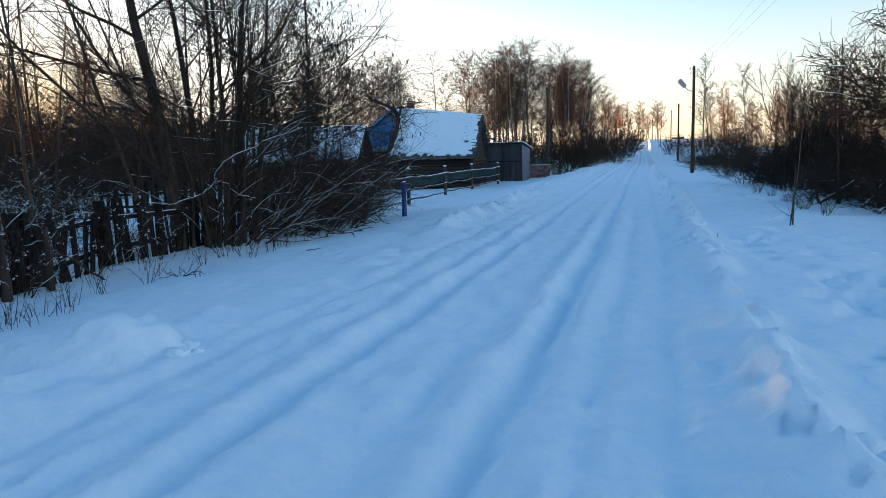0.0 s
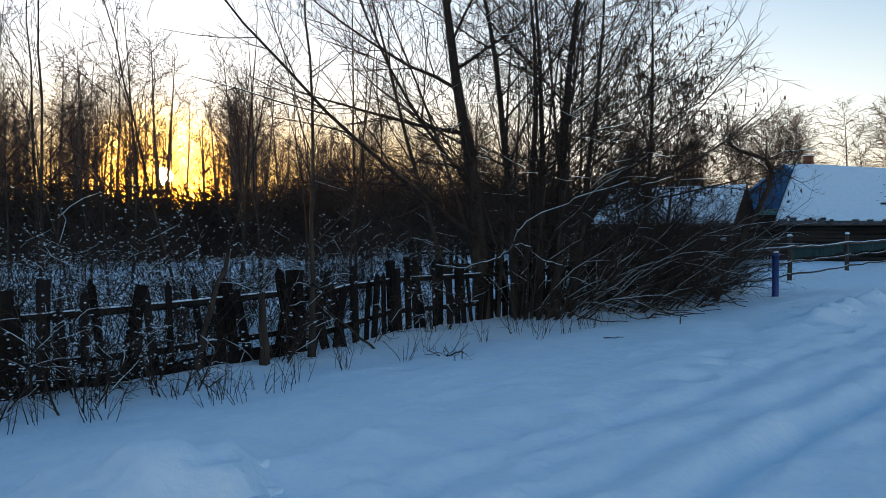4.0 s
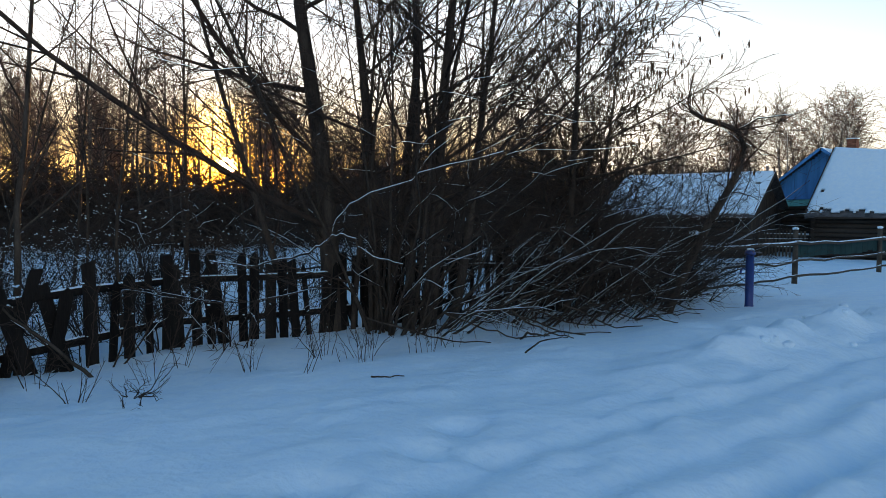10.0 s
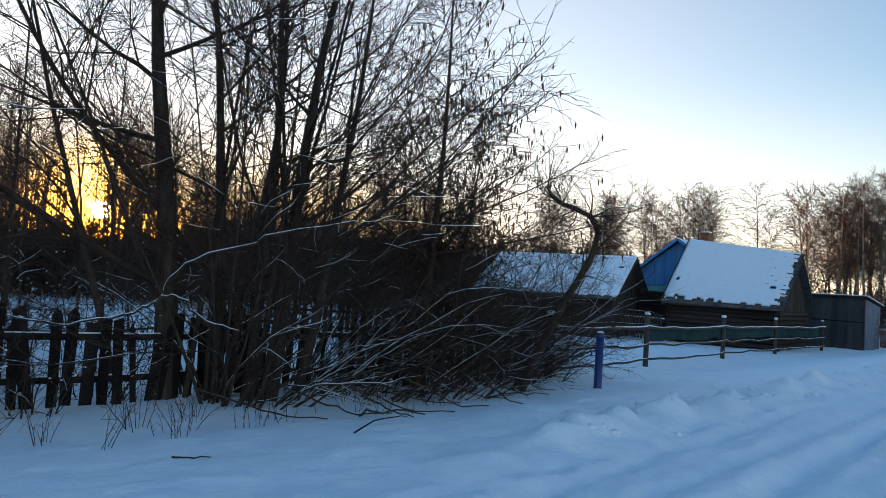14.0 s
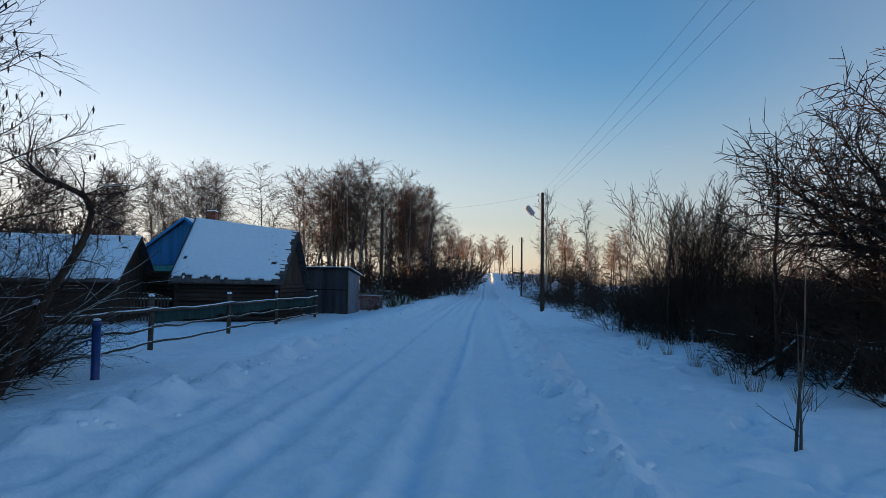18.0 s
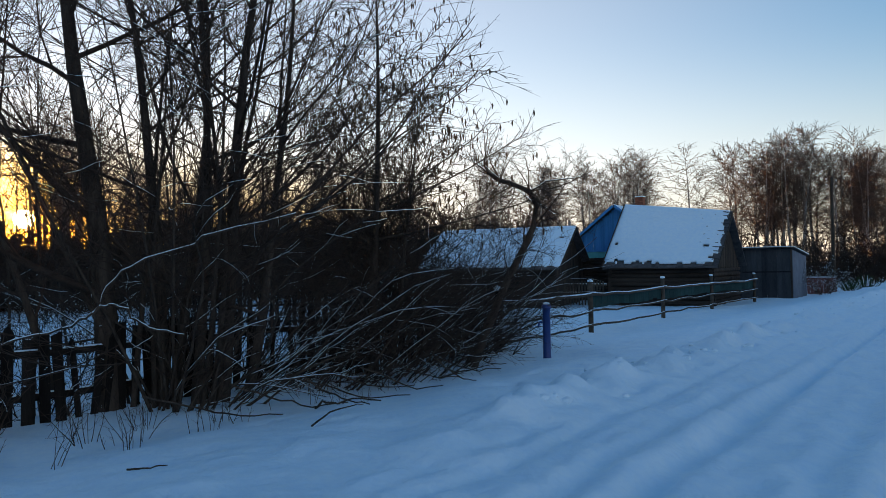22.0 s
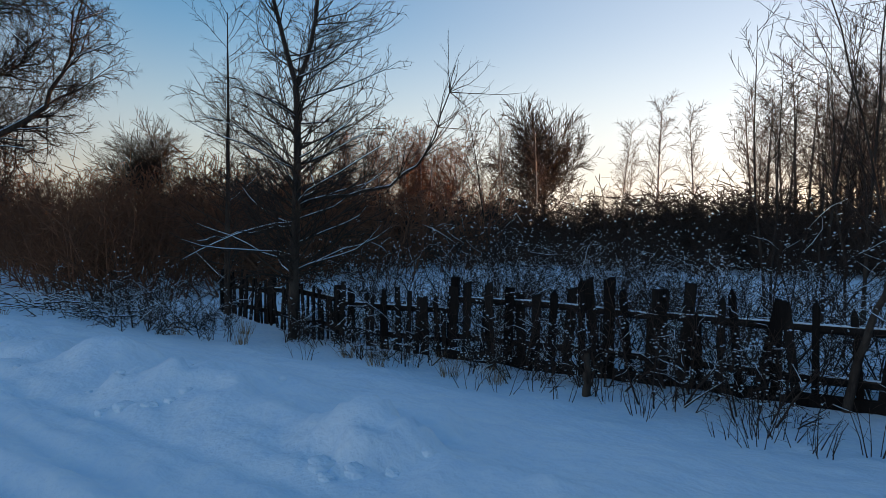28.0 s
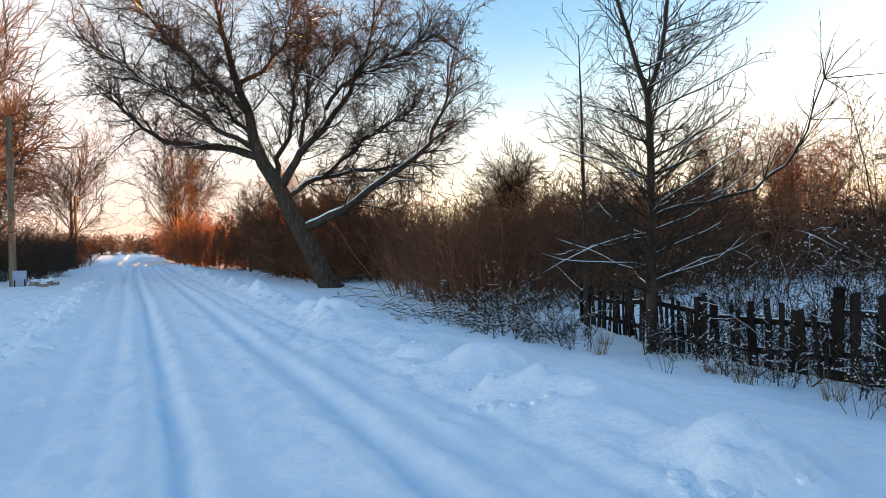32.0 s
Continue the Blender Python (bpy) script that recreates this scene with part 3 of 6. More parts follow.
hang = np.stack([tips, tips + np.array([0, 0, -0.045]), tips + np.array([0, 0, -0.11])], 1)
tagged(part("seed_cover", tubes("seed_cover", [(hang, np.tile([0.006, 0.019, 0.007], (len(hang), 1)), 4)]), SEED, seed_tree, "dry brown seed clusters"), kind="stuff")

# the bent apple tree by the corner post: a leaning trunk that turns over like a hook
trunk = np.array([[(-0.05, -0.1, -0.2), (0.08, 0.1, 0.4), (0.26, 0.28, 1.0), (0.48, 0.46, 1.65), (0.72, 0.68, 2.25), (0.88, 0.82, 2.7), (0.94, 0.86, 3.1), (0.84, 0.78, 3.4), (0.62, 0.6, 3.52), (0.38, 0.4, 3.62), (0.2, 0.25, 3.78)]])
grown = [(trunk, np.linspace(0.09, 0.035, 11)[None], 8)]
grown += grow(rng, trunk[0, 3:].repeat(6, 0), unit(rng.normal(0, 0.8, (48, 3)) + np.array([-0.1, 0.1, 0.35])), rng.uniform(0.6, 1.7, 48), rng.uniform(0.008, 0.018, 48), [
    dict(m=7, sides=4, wig=0.22, tip=0.25, kids=10, start=0.12, ang=52, ratio=0.42, fall=0.4, rr=0.55, least=0.004),
    dict(m=4, sides=3, wig=0.2, tip=0.35, kids=4, start=0.1, ang=48, ratio=0.4, rr=0.6, least=0.003),
    dict(m=3, sides=3, wig=0.15, tip=0.5)])
tree("bent_apple_tree", "old bare apple tree with a leaning hooked trunk and wispy twigs", (-7.75, 11.3, gz(-7.75, 11.3)), grown, BARK, TWIG, 1, snow_on(rng, grown[:2], 0.25, 0.6, 0.4, 0.002))

# the snow-covered broken bough in front of the tree
bough = np.array([[(-7.0, 6.3, 2.25), (-7.24, 5.37, 2.0), (-7.4, 5.13, 1.86), (-7.62, 4.76, 1.72), (-7.79, 4.45, 1.57), (-7.9, 4.28, 1.38), (-7.92, 4.2, 1.14)],
                  [(-7.92, 4.2, 1.14), (-7.86, 4.32, 1.17), (-7.80, 4.42, 1.10), (-7.75, 4.54, 0.97), (-7.69, 4.64, 0.88), (-7.62, 4.78, 0.80), (-7.5, 5.0, 0.76)],
                  [(-7.92, 4.2, 1.14), (-7.95, 4.1, 1.04), (-8.0, 3.95, 0.94), (-8.1, 3.7, 0.86), (-8.2, 3.4, 0.80), (-8.3, 3.1, 0.80), (-8.4, 2.8, 0.84)]])
bough_rad = np.linspace(0.016, 0.007, 7)[None].repeat(3, 0)
bough_ob = thing("broken_bough", "thin broken bough carrying a ridge of snow", "branch")
fine_at = np.linspace(0, 6, 15)
bough = np.stack([np.stack([np.interp(fine_at, np.arange(7), b[:, k]) for k in range(3)], 1) for b in bough])
bough[:, 1:-1] += rng.normal(0, 0.018, (3, 13, 3))
bough_rad = np.linspace(0.016, 0.007, 15)[None].repeat(3, 0)
spurs = grow(rng, bough[:, 2:].reshape(-1, 3)[::2], rng.normal(0, 0.6, (20, 3)) + np.array([0, 0, 0.2]), rng.uniform(0.12, 0.5, 20), 0.005, [dict(m=5, sides=4, wig=0.2, tip=0.3)])
part("stem", tubes("stem", [(bough, bough_rad, 6)] + spurs), BARK, bough_ob)
lift = bough.copy()
lift[:, :, 2] += 0.014
part("snow_cover", tubes("snow_cover", [(lift, bough_rad * 0.4 + 0.001, 6)]), SNOW_SKYLIT, bough_ob)

# slender young trees along the fence
for i, (tx, ty, h, r, lx, ly) in enumerate(((-9.0, 0.85, 7.5, 0.045, -0.03, -0.02), (-10.4, -0.6, 6.5, 0.028, 0.02, -0.10), (-11.8, 3.5, 7.6, 0.04, 0.0, 0.02), (-12.5, -1.6, 6.2, 0.022, 0.0, 0.03), (-11.0, 1.9, 5.4, 0.026, 0.05, -0.04),
                                             (-13.4, 5.2, 7.0, 0.035, 0, 0.03), (-12.6, 1.0, 6.4, 0.03, 0.03, 0.02), (-9.9, 2.2, 5.8, 0.03, 0.02, -0.14), (-14.5, 2.4, 7.4, 0.04, 0, 0), (-13.8, -0.6, 5.5, 0.028, 0, 0), (-11.5, 6.8, 6.8, 0.035, 0, 0.03), (-12.8, 8.2, 7.2, 0.04, 0, -0.02), (-15.5, 6.5, 7.8, 0.045, 0, 0), (-16, 0.5, 7.0, 0.04, 0, 0.03), (-17, 4.2, 8.2, 0.045, 0.02, 0), (-15.2, -3.2, 5.6, 0.03, 0, 0), (-12.0, -7.6, 4.6, 0.026, 0.02, 0))):
    grown = grow(rng, [(0, 0, -0.2)], [(lx, ly, 1)], h, r, [
        dict(m=12, sides=6, wig=0.045, tip=0.12, kids=20, start=0.2, ang=42, angv=10, ratio=0.34, fall=0.6, rr=0.45, least=0.005),
        dict(m=6, sides=4, wig=0.07, rise=0.04, tip=0.25, kids=7, start=0.15, ang=38, ratio=0.35, fall=0.4, rr=0.5, least=0.005),
        dict(m=3, sides=3, wig=0.10, tip=0.4, kids=2, start=0.3, ang=35, ratio=0.45, rr=0.7, least=0.004),
        dict(m=3, sides=3, wig=0.1, tip=0.5)])
    tree("young_alder", "slender bare young tree with thin upright branches", (tx, ty, gz(tx, ty)), grown, BARK, TWIG, group="young trees behind the fence")

yg = np.random.default_rng(41)
for k in range(15):
    tx, ty, h = yg.uniform(-25, -14), yg.uniform(-4, 10), yg.uniform(5.5, 8.5)
    if any(abs(tx * SUN_WAY.y - (ty - ey) * SUN_WAY.x) < 0.5 for ey in (-5.7, -3.2, -0.9, 0.35)):
        continue
    grown = grow(yg, [(0, 0, -0.2)], [(yg.normal(0, 0.03), yg.normal(0, 0.03), 1)], h, yg.uniform(0.025, 0.045), [
        dict(m=10, sides=5, wig=0.04, tip=0.12, kids=22, start=0.2, ang=42, angv=10, ratio=0.30, fall=0.6, rr=0.45, least=0.006),
        dict(m=5, sides=3, wig=0.08, rise=0.04, tip=0.25, kids=7, start=0.15, ang=38, ratio=0.38, fall=0.4, rr=0.6, least=0.006),
        dict(m=2, sides=3, wig=0.10, tip=0.4)])
    tree("young_alder", "slender bare young tree with thin upright branches", (tx, ty, gz(tx, ty)), grown, BARK, TWIG, 1, group="young trees behind the fence")

# the alder at the fence with level limbs, and its thinner neighbour
mast = np.array([[(0, 0, -0.2), (0.01, 0, 0.6), (0.0, 0.01, 1.4), (-0.02, 0.01, 2.2), (-0.03, 0.02, 3.0), (-0.02, 0.01, 3.8), (0.0, 0.0, 4.3), (0.12, -0.10, 4.8), (0.24, -0.2, 5.4), (0.38, -0.33, 6.1), (0.5, -0.44, 6.9), (0.6, -0.5, 7.8)],
                 [(0.0, 0.0, 4.2), (-0.05, 0.04, 4.4), (-0.12, 0.10, 4.7), (-0.18, 0.16, 5.0), (-0.23, 0.2, 5.4), (-0.26, 0.23, 5.8), (-0.3, 0.26, 6.3), (-0.32, 0.3, 6.8), (-0.36, 0.32, 7.3), (-0.4, 0.36, 7.8), (-0.42, 0.4, 8.3), (-0.45, 0.42, 8.8)]])
mast_r = np.array([np.linspace(0.095, 0.012, 12), np.linspace(0.045, 0.008, 12)])
n = 170
zz = 1.0 + 6.4 * rng.random(n) ** 1.3
which = (zz > 4.4) & (rng.random(n) < 0.5)
foot = np.stack([np.where(which, np.interp(zz, mast[1, :, 2], mast[1, :, k]), np.interp(zz, mast[0, :, 2], mast[0, :, k])) for k in range(3)], 1)
aa = rng.uniform(0, 2 * np.pi, n)
grown = [(mast, mast_r, 8)] + grow(rng, foot, np.stack([np.cos(aa), np.sin(aa), rng.uniform(0.15, 0.9, n)], 1), rng.uniform(0.7, 1.15, n) * np.interp(zz, [1.3, 3, 7.4], [1.9, 2.1, 0.9]), np.interp(zz, [1.3, 7.4], [0.019, 0.010]), [
    dict(m=7, sides=4, wig=0.13, rise=0.05, tip=0.2, kids=11, start=0.1, ang=42, ratio=0.38, fall=0.45, rr=0.5, least=0.006),
    dict(m=4, sides=3, wig=0.10, rise=0.03, tip=0.4, kids=4, start=0.15, ang=38, ratio=0.45, rr=0.7, least=0.0048),
    dict(m=2, sides=3, wig=0.1, tip=0.2)])
long_limb = np.array([[(-0.1, -0.1, 2.3), (-0.84, 0.41, 2.38), (-1.37, 0.98, 2.57), (-1.64, 1.3, 2.91), (-1.85, 1.55, 3.43), (-1.97, 1.71, 4.03), (-2.1, 1.85, 4.7)], [(0.0, 0.0, 1.9), (0.1, -0.33, 1.93), (0.35, -0.63, 1.84), (0.5, -0.75, 1.82), (0.65, -0.86, 1.80), (0.9, -1.02, 1.80), (1.1, -1.17, 1.79)]])
long_limb = np.stack([np.stack([np.interp(np.linspace(0, 6, 19), np.arange(7), b[:, k]) for k in range(3)], 1) for b in long_limb])
long_limb[:, 1:] += np.cumsum(rng.normal(0, 0.022, (2, 18, 3)), 1)
limb_rad = np.linspace(0.032, 0.008, 19)[None].repeat(2, 0)
grown[1:1] = [(long_limb, limb_rad, 6)]
extra = grow(rng, long_limb[0, 4::3].repeat(6, 0), unit(rng.normal(0, 0.5, (30, 3)) + np.array([-0.2, 0.3, 0.6])), rng.uniform(0.5, 1.5, 30), 0.010, [dict(m=6, sides=3, wig=0.1, rise=0.04, tip=0.25, kids=6, start=0.15, ang=40, ratio=0.35, rr=0.5, least=0.003), dict(m=4, sides=3, wig=0.1, tip=0.4)])
tree("alder", "bare alder with level snow-lined limbs standing at the fence", (-8.15, -9.25, gz(-8.15, -9.25)), grown + extra, BARK, TWIG, 3, snow_on(rng, grown[1:2], 1.0, 0.9, 0.45, 0.004) + snow_on(rng, grown[2:3], 0.35, 0.5, 0.7, 0.003))
grown = grow(rng, [(0, 0, -0.2), (0.2, 0.3, -0.2)], [(0, 0, 1), (0.1, 0.1, 1)], np.array([6.6, 4.5]), np.array([0.075, 0.035]), [
    dict(m=10, sides=7, wig=0.015, tip=0.12, kids=40, start=0.12, ang=55, ratio=0.33, fall=0.6, rr=0.25, least=0.007),
    dict(m=6, sides=4, wig=0.08, rise=0.04, tip=0.2, kids=10, start=0.12, ang=42, ratio=0.36, fall=0.4, rr=0.5, least=0.004),
    dict(m=4, sides=3, wig=0.12, tip=0.4, kids=3, start=0.2, ang=40, ratio=0.4, rr=0.6, least=0.003),
    dict(m=3, sides=3, wig=0.1, tip=0.5)])
tree("alder", "slim bare alder with many fine branches at the fence end", (-9.35, -12.75, gz(-9.35, -12.75)), grown, BARK, TWIG, 2, snow_on(rng, grown[1:2], 0.25, 0.5, 0.5, 0.0025))

# the great willow that leans over the road, and its low limb
def swung(*points):
    """A limb drawn across the road's way back: metres along its spread, up, and in depth."""
    points = np.array(points, float)
    at = np.linspace(0, len(points) - 1, 16)
    u, v, w = (np.interp(at, np.arange(len(points)), points[:, k]) for k in range(3))
    return np.stack([-0.914 * u - 0.407 * w, 0.407 * u - 0.914 * w, v], 1)


way = swung((0.25, -0.3, 0), (0, 0, 0), (-0.73, 1.6, 0), (-1.6, 3.3, 0), (-2.2, 4.65, 0), (-3.2, 6.2, 0), (-3.5, 8.0, 0.2), (-4.1, 9.4, 0.3), (-4.4, 10.9, 0.2), (-4.8, 12.4, 0.2), (-5.0, 13.6, 0.3))[None]
limbs = np.stack([
    swung((-3.1, 6.0, 0), (-4.2, 6.5, 0.3), (-5.4, 6.8, 0.6), (-6.9, 7.1, 0.8), (-8.3, 7.6, 1.0), (-9.5, 8.5, 1.2), (-10.4, 9.3, 1.2)),
    swung((-2.1, 4.5, 0), (-1.5, 5.4, -0.4), (-1.0, 6.3, -0.7), (0.3, 8.0, -1.0), (1.2, 9.4, -1.2), (1.9, 10.9, -1.3), (2.3, 12.4, -1.4)),
    swung((-1.9, 4.0, 0), (-1.2, 4.8, 0.5), (-0.3, 5.2, 1.0), (1.2, 5.3, 1.4), (2.6, 5.8, 1.7), (4.1, 6.2, 2.0), (5.4, 6.7, 2.2)),
    swung((-1.2, 2.6, 0), (0.0, 3.2, -0.3), (1.5, 4.1, -0.6), (3.2, 5.4, -0.9), (4.6, 6.6, -1.0), (5.5, 8.0, -1.1), (6.1, 9.5, -1.2)),
    swung((-3.5, 8.0, 0.2), (-4.2, 8.7, -0.5), (-5.4, 9.7, -1.0), (-6.5, 10.6, -1.4), (-7.4, 11.6, -1.6), (-8.0, 12.6, -1.8)),
    swung((-4.1, 9.4, 0.3), (-3.4, 10.3, 0.9), (-2.6, 11.3, 1.4), (-1.9, 12.4, 1.7), (-1.5, 13.4, 1.9)),
    swung((0.2, 7.9, -1.0), (1.1, 8.5, -1.6), (2.2, 9.1, -2.0), (3.6, 9.8, -2.3), (4.9, 10.7, -2.6)),
    swung((-3.2, 6.3, 0), (-4.4, 7.2, -1.2), (-5.8, 8.1, -2.2), (-7.2, 8.8, -3.0), (-8.4, 9.8, -3.4)),
    swung((-2.3, 4.8, 0), (-2.2, 6.2, 0.5), (-1.7, 7.6, 0.8), (-1.5, 9.2, 1.0), (-0.9, 10.8, 1.1), (-0.6, 12.6, 1.2)),
    swung((-1.0, 6.3, -0.7), (-0.6, 7.4, -0.2), (-0.5, 8.7, 0.2), (0.3, 10.0, 0.5), (0.6, 11.6, 0.6)),
    swung((-0.3, 5.2, 1.0), (0.7, 6.0, 1.2), (1.9, 6.7, 1.1), (2.6, 7.8, 1.3), (3.7, 8.6, 1.6)),
    swung((-3.3, 7.0, 0.1), (-4.3, 7.6, 0.9), (-5.0, 8.8, 1.4), (-6.0, 9.5, 1.8), (-6.6, 10.8, 2.0))])
limbs[:, 1:] += np.cumsum(np.random.default_rng(3).normal(0, 0.10, (12, 15, 3)), 1)
limb_r = np.array([0.20, 0.21, 0.14, 0.22, 0.13, 0.12, 0.10, 0.13, 0.15, 0.11, 0.10, 0.11])[:, None] * np.linspace(1, 0.12, 16)[None]
wl = np.random.default_rng(19)
along = unit(np.gradient(limbs, axis=1))
starts = np.concatenate([limbs[:, 3:].reshape(-1, 3).repeat(3, 0), way[0, 8:].repeat(6, 0)])
ways = np.concatenate([along[:, 3:].reshape(-1, 3).repeat(3, 0), np.tile([0.0, 0.0, 0.6], (48, 1))])
heart = np.array([1.6, -0.6, 5.0])
out = unit(0.7 * ways + 0.5 * unit(starts - heart) + wl.normal(0, 0.62, starts.shape) + np.array([0, 0, 0.12]))
fine = grow(wl, starts, out, wl.uniform(1.5, 3.3, len(starts)), wl.uniform(0.022, 0.045, len(starts)), [
    dict(m=8, sides=4, wig=0.19, tip=0.25, kids=11, start=0.12, ang=52, angv=16, ratio=0.44, fall=0.35, rr=0.5, least=0.013),
    dict(m=5, sides=3, wig=0.2, tip=0.4, kids=6, start=0.15, ang=50, ratio=0.52, fall=0.3, rr=0.75, least=0.0105),
    dict(m=2, sides=3, wig=0.16, tip=0.3)])
grown = [(way, np.interp(np.linspace(0, 10, 16), np.arange(11), [0.62, 0.47, 0.41, 0.37, 0.34, 0.28, 0.21, 0.16, 0.12, 0.08, 0.03])[None], 10), (limbs, limb_r, 7)]
willow = tree("leaning_willow", "huge old bare willow leaning over the verge with a wide crown", (-8.35, -31.0, gz(-8.35, -31)), grown + fine, BARK, TWIG, 2, snow_on(wl, [(limbs[[1, 2, 3]], limb_r[[1, 2, 3]], 6)], 1.0, 0.99, 0.6) + snow_on(wl, fine[:1], 0.2, 0.6, 0.5))

# the apple tree over the other verge
ap = np.random.default_rng(23)
grown = grow(ap, [(0, 0, -0.2), (0.25, 0.2, -0.2)], [(-0.16, -0.05, 1), (0.22, -0.1, 1)], np.array([3.6, 3.9]), np.array([0.16, 0.12]), [
    dict(m=8, sides=8, wig=0.08, tip=0.5, kids=22, start=0.34, ang=60, angv=15, ratio=0.86, fall=0.25, rr=0.42, least=0.02),
    dict(m=10, sides=5, wig=0.15, rise=0.035, tip=0.2, kids=22, start=0.10, ang=50, angv=16, ratio=0.38, fall=0.3, rr=0.55, least=0.012),
    dict(m=5, sides=3, wig=0.2, rise=0.02, tip=0.35, kids=7, start=0.08, ang=50, ratio=0.45, fall=0.3, rr=0.75, least=0.0085),
    dict(m=2, sides=3, wig=0.15, tip=0.5)])
tree("apple_tree", "spreading bare old apple tree with knobbly dark twigs", (7.1, 11.6, gz(7.1, 11.6)), grown, BARK, TWIG, 2, snow_on(ap, grown[1:3], 0.06, 0.5, 0.7, 0.003))
grown = grow(rng, [(0, 0, -0.2)], [(-0.05, 0, 1)], 4.6, 0.06, [
    dict(m=9, sides=6, wig=0.05, tip=0.15, kids=18, start=0.25, ang=45, ratio=0.4, fall=0.5, rr=0.45, least=0.007),
    dict(m=6, sides=4, wig=0.12, rise=0.03, tip=0.25, kids=8, start=0.1, ang=45, ratio=0.36, rr=0.5, least=0.004),
    dict(m=4, sides=3, wig=0.15, tip=0.4, kids=3, start=0.2, ang=42, ratio=0.4, rr=0.6, least=0.003),
    dict(m=3, sides=3, wig=0.12, tip=0.5)])
tree("plum_tree", "small bare tree with a dark trunk and upright twigs", (5.5, 13.3, gz(5.5, 13.3)), grown, BARK, TWIG)
# the tall willow shrub behind
for tx, ty, n, h in ((6.3, 21.5, 40, 4.5), (7.7, 22.6, 34, 4.1)):
    p, d = stems(rng, n, 0.9, 0.17)
    grown = grow(rng, p, d, rng.uniform(0.65, 1.05, n) * h, rng.uniform(0.018, 0.04, n), [
        dict(m=8, sides=4, wig=0.06, tip=0.2, kids=16, start=0.12, ang=34, ratio=0.36, fall=0.4, rr=0.55, least=0.009),
        dict(m=5, sides=3, wig=0.09, rise=0.03, tip=0.3, kids=6, start=0.1, ang=34, ratio=0.45, rr=0.7, least=0.0075),
        dict(m=2, sides=3, wig=0.1, tip=0.5)])
    tree("willow_shrub", "tall bare willow shrub with many upright stems", (tx, ty, gz(tx, ty)), grown, BARK, TWIG, 1, group="willow shrubs", category="bush")

# ---- woods ----
def variants(count, seed, make):
    return [make(np.random.default_rng(seed + i)) for i in range(count)]


def birch(rng, twigs=9, bare=0.34):
    return grow(rng, [(0, 0, -0.015)], [(rng.normal(0, 0.03), rng.normal(0, 0.03), 1)], 1.0, 0.0115, [
        dict(m=9, sides=5, wig=0.018, tip=0.12, kids=34, start=bare, ang=44, angv=12, ratio=0.27, fall=0.55, hump=0.55, rr=0.28, least=0.0014),
        dict(m=5, sides=3, wig=0.11, rise=0.01, tip=0.3, kids=twigs, start=0.12, ang=48, ratio=0.45, fall=0.3, rr=0.5, least=0.0012),
        dict(m=2, sides=3, wig=0.25, tip=0.3)])


def round_tree(rng, limbs=20, boughs=13, tips=8):
    return grow(rng, [(0, 0, -0.02)], [(0, 0, 1)], 0.55, 0.020, [
        dict(m=6, sides=6, wig=0.03, tip=0.12, kids=limbs, start=0.26, ang=50, angv=14, ratio=0.86, fall=0.2, rr=0.32, least=0.003),
        dict(m=6, sides=4, wig=0.06, rise=0.03, tip=0.2, kids=boughs, start=0.12, ang=42, ratio=0.62, fall=0.3, rr=0.45, least=0.0016),
        dict(m=3, sides=3, wig=0.1, tip=0.35, kids=tips, start=0.1, ang=38, ratio=0.55, rr=0.6, least=0.0011),
        dict(m=2, sides=3, wig=0.1, tip=0.5)])


def shrub(rng, n=10, kids=8, tips=5, lean=0.34):
    p, d = stems(rng, n, 0.25, lean, base=(0, 0, -0.05))
    return grow(rng, p, d, rng.uniform(0.55, 1.05, n), 0.008, [
        dict(m=4, sides=3, wig=0.09, tip=0.3, kids=kids, start=0.06, ang=42, angv=14, ratio=0.42, fall=0.4, rr=0.55, least=0.0036),
        dict(m=2, sides=3, wig=0.15, rise=0.02, tip=0.35, kids=tips, start=0.1, ang=42, angv=14, ratio=0.65, rr=0.7, least=0.003),
        dict(m=2, sides=3, wig=0.2, tip=0.6)])


BIRCHES = variants(5, 100, lambda r: birch(r, 13))
FAR_BIRCHES = variants(5, 110, lambda r: birch(r, 8, 0.38))
ROUNDS = variants(2, 120, round_tree)
BROADS = variants(1, 130, lambda r: round_tree(r, 30, 16, 12))
SHRUBS = variants(5, 140, shrub)
DENSE = variants(5, 160, lambda r: shrub(r, 12, 9, 4, 0.34))
FAR_SHRUBS = variants(4, 180, lambda r: shrub(r, 8, 6, 3, 0.34))


def planted(kinds, rows, rng, wide=1.0, thick=1.0):
    """Copies of grown plants, scaled and turned: rows of x, y, height. Returns one list of limbs for all."""
    out = []
    for x, y, h in rows:
        a, z0 = rng.uniform(0, 2 * np.pi), gz(x, y)
        c, s = np.cos(a), np.sin(a)
        k = kinds[rng.integers(len(kinds))]
        w = h * wide * rng.uniform(0.85, 1.15)
        m = np.array([[c * w, -s * w, 0], [s * w, c * w, 0], [0, 0, h]])
        out.append([(pts @ m.T + (x, y, z0), rad * h * (thick if k2 == len(k) - 1 else 0.6 + 0.4 * thick if k2 == len(k) - 2 and k2 else 1), sides) for k2, (pts, rad, sides) in enumerate(k)])
    return out


def woods(name, label, kinds, rows, rng, bark, twig, wide=1.0, split=1, thick=1.0):
    plants = planted(kinds, rows, rng, wide, thick)
    top = thing(name, label, "woods", kind="stuff")
    if split:
        part("trunk_mass", tubes("trunks", [g for plant in plants for g in plant[:split]]), bark, top)
    part("twig_mass", tubes("twigs", [g for plant in plants for g in plant[split:]]), twig, top)
    return top


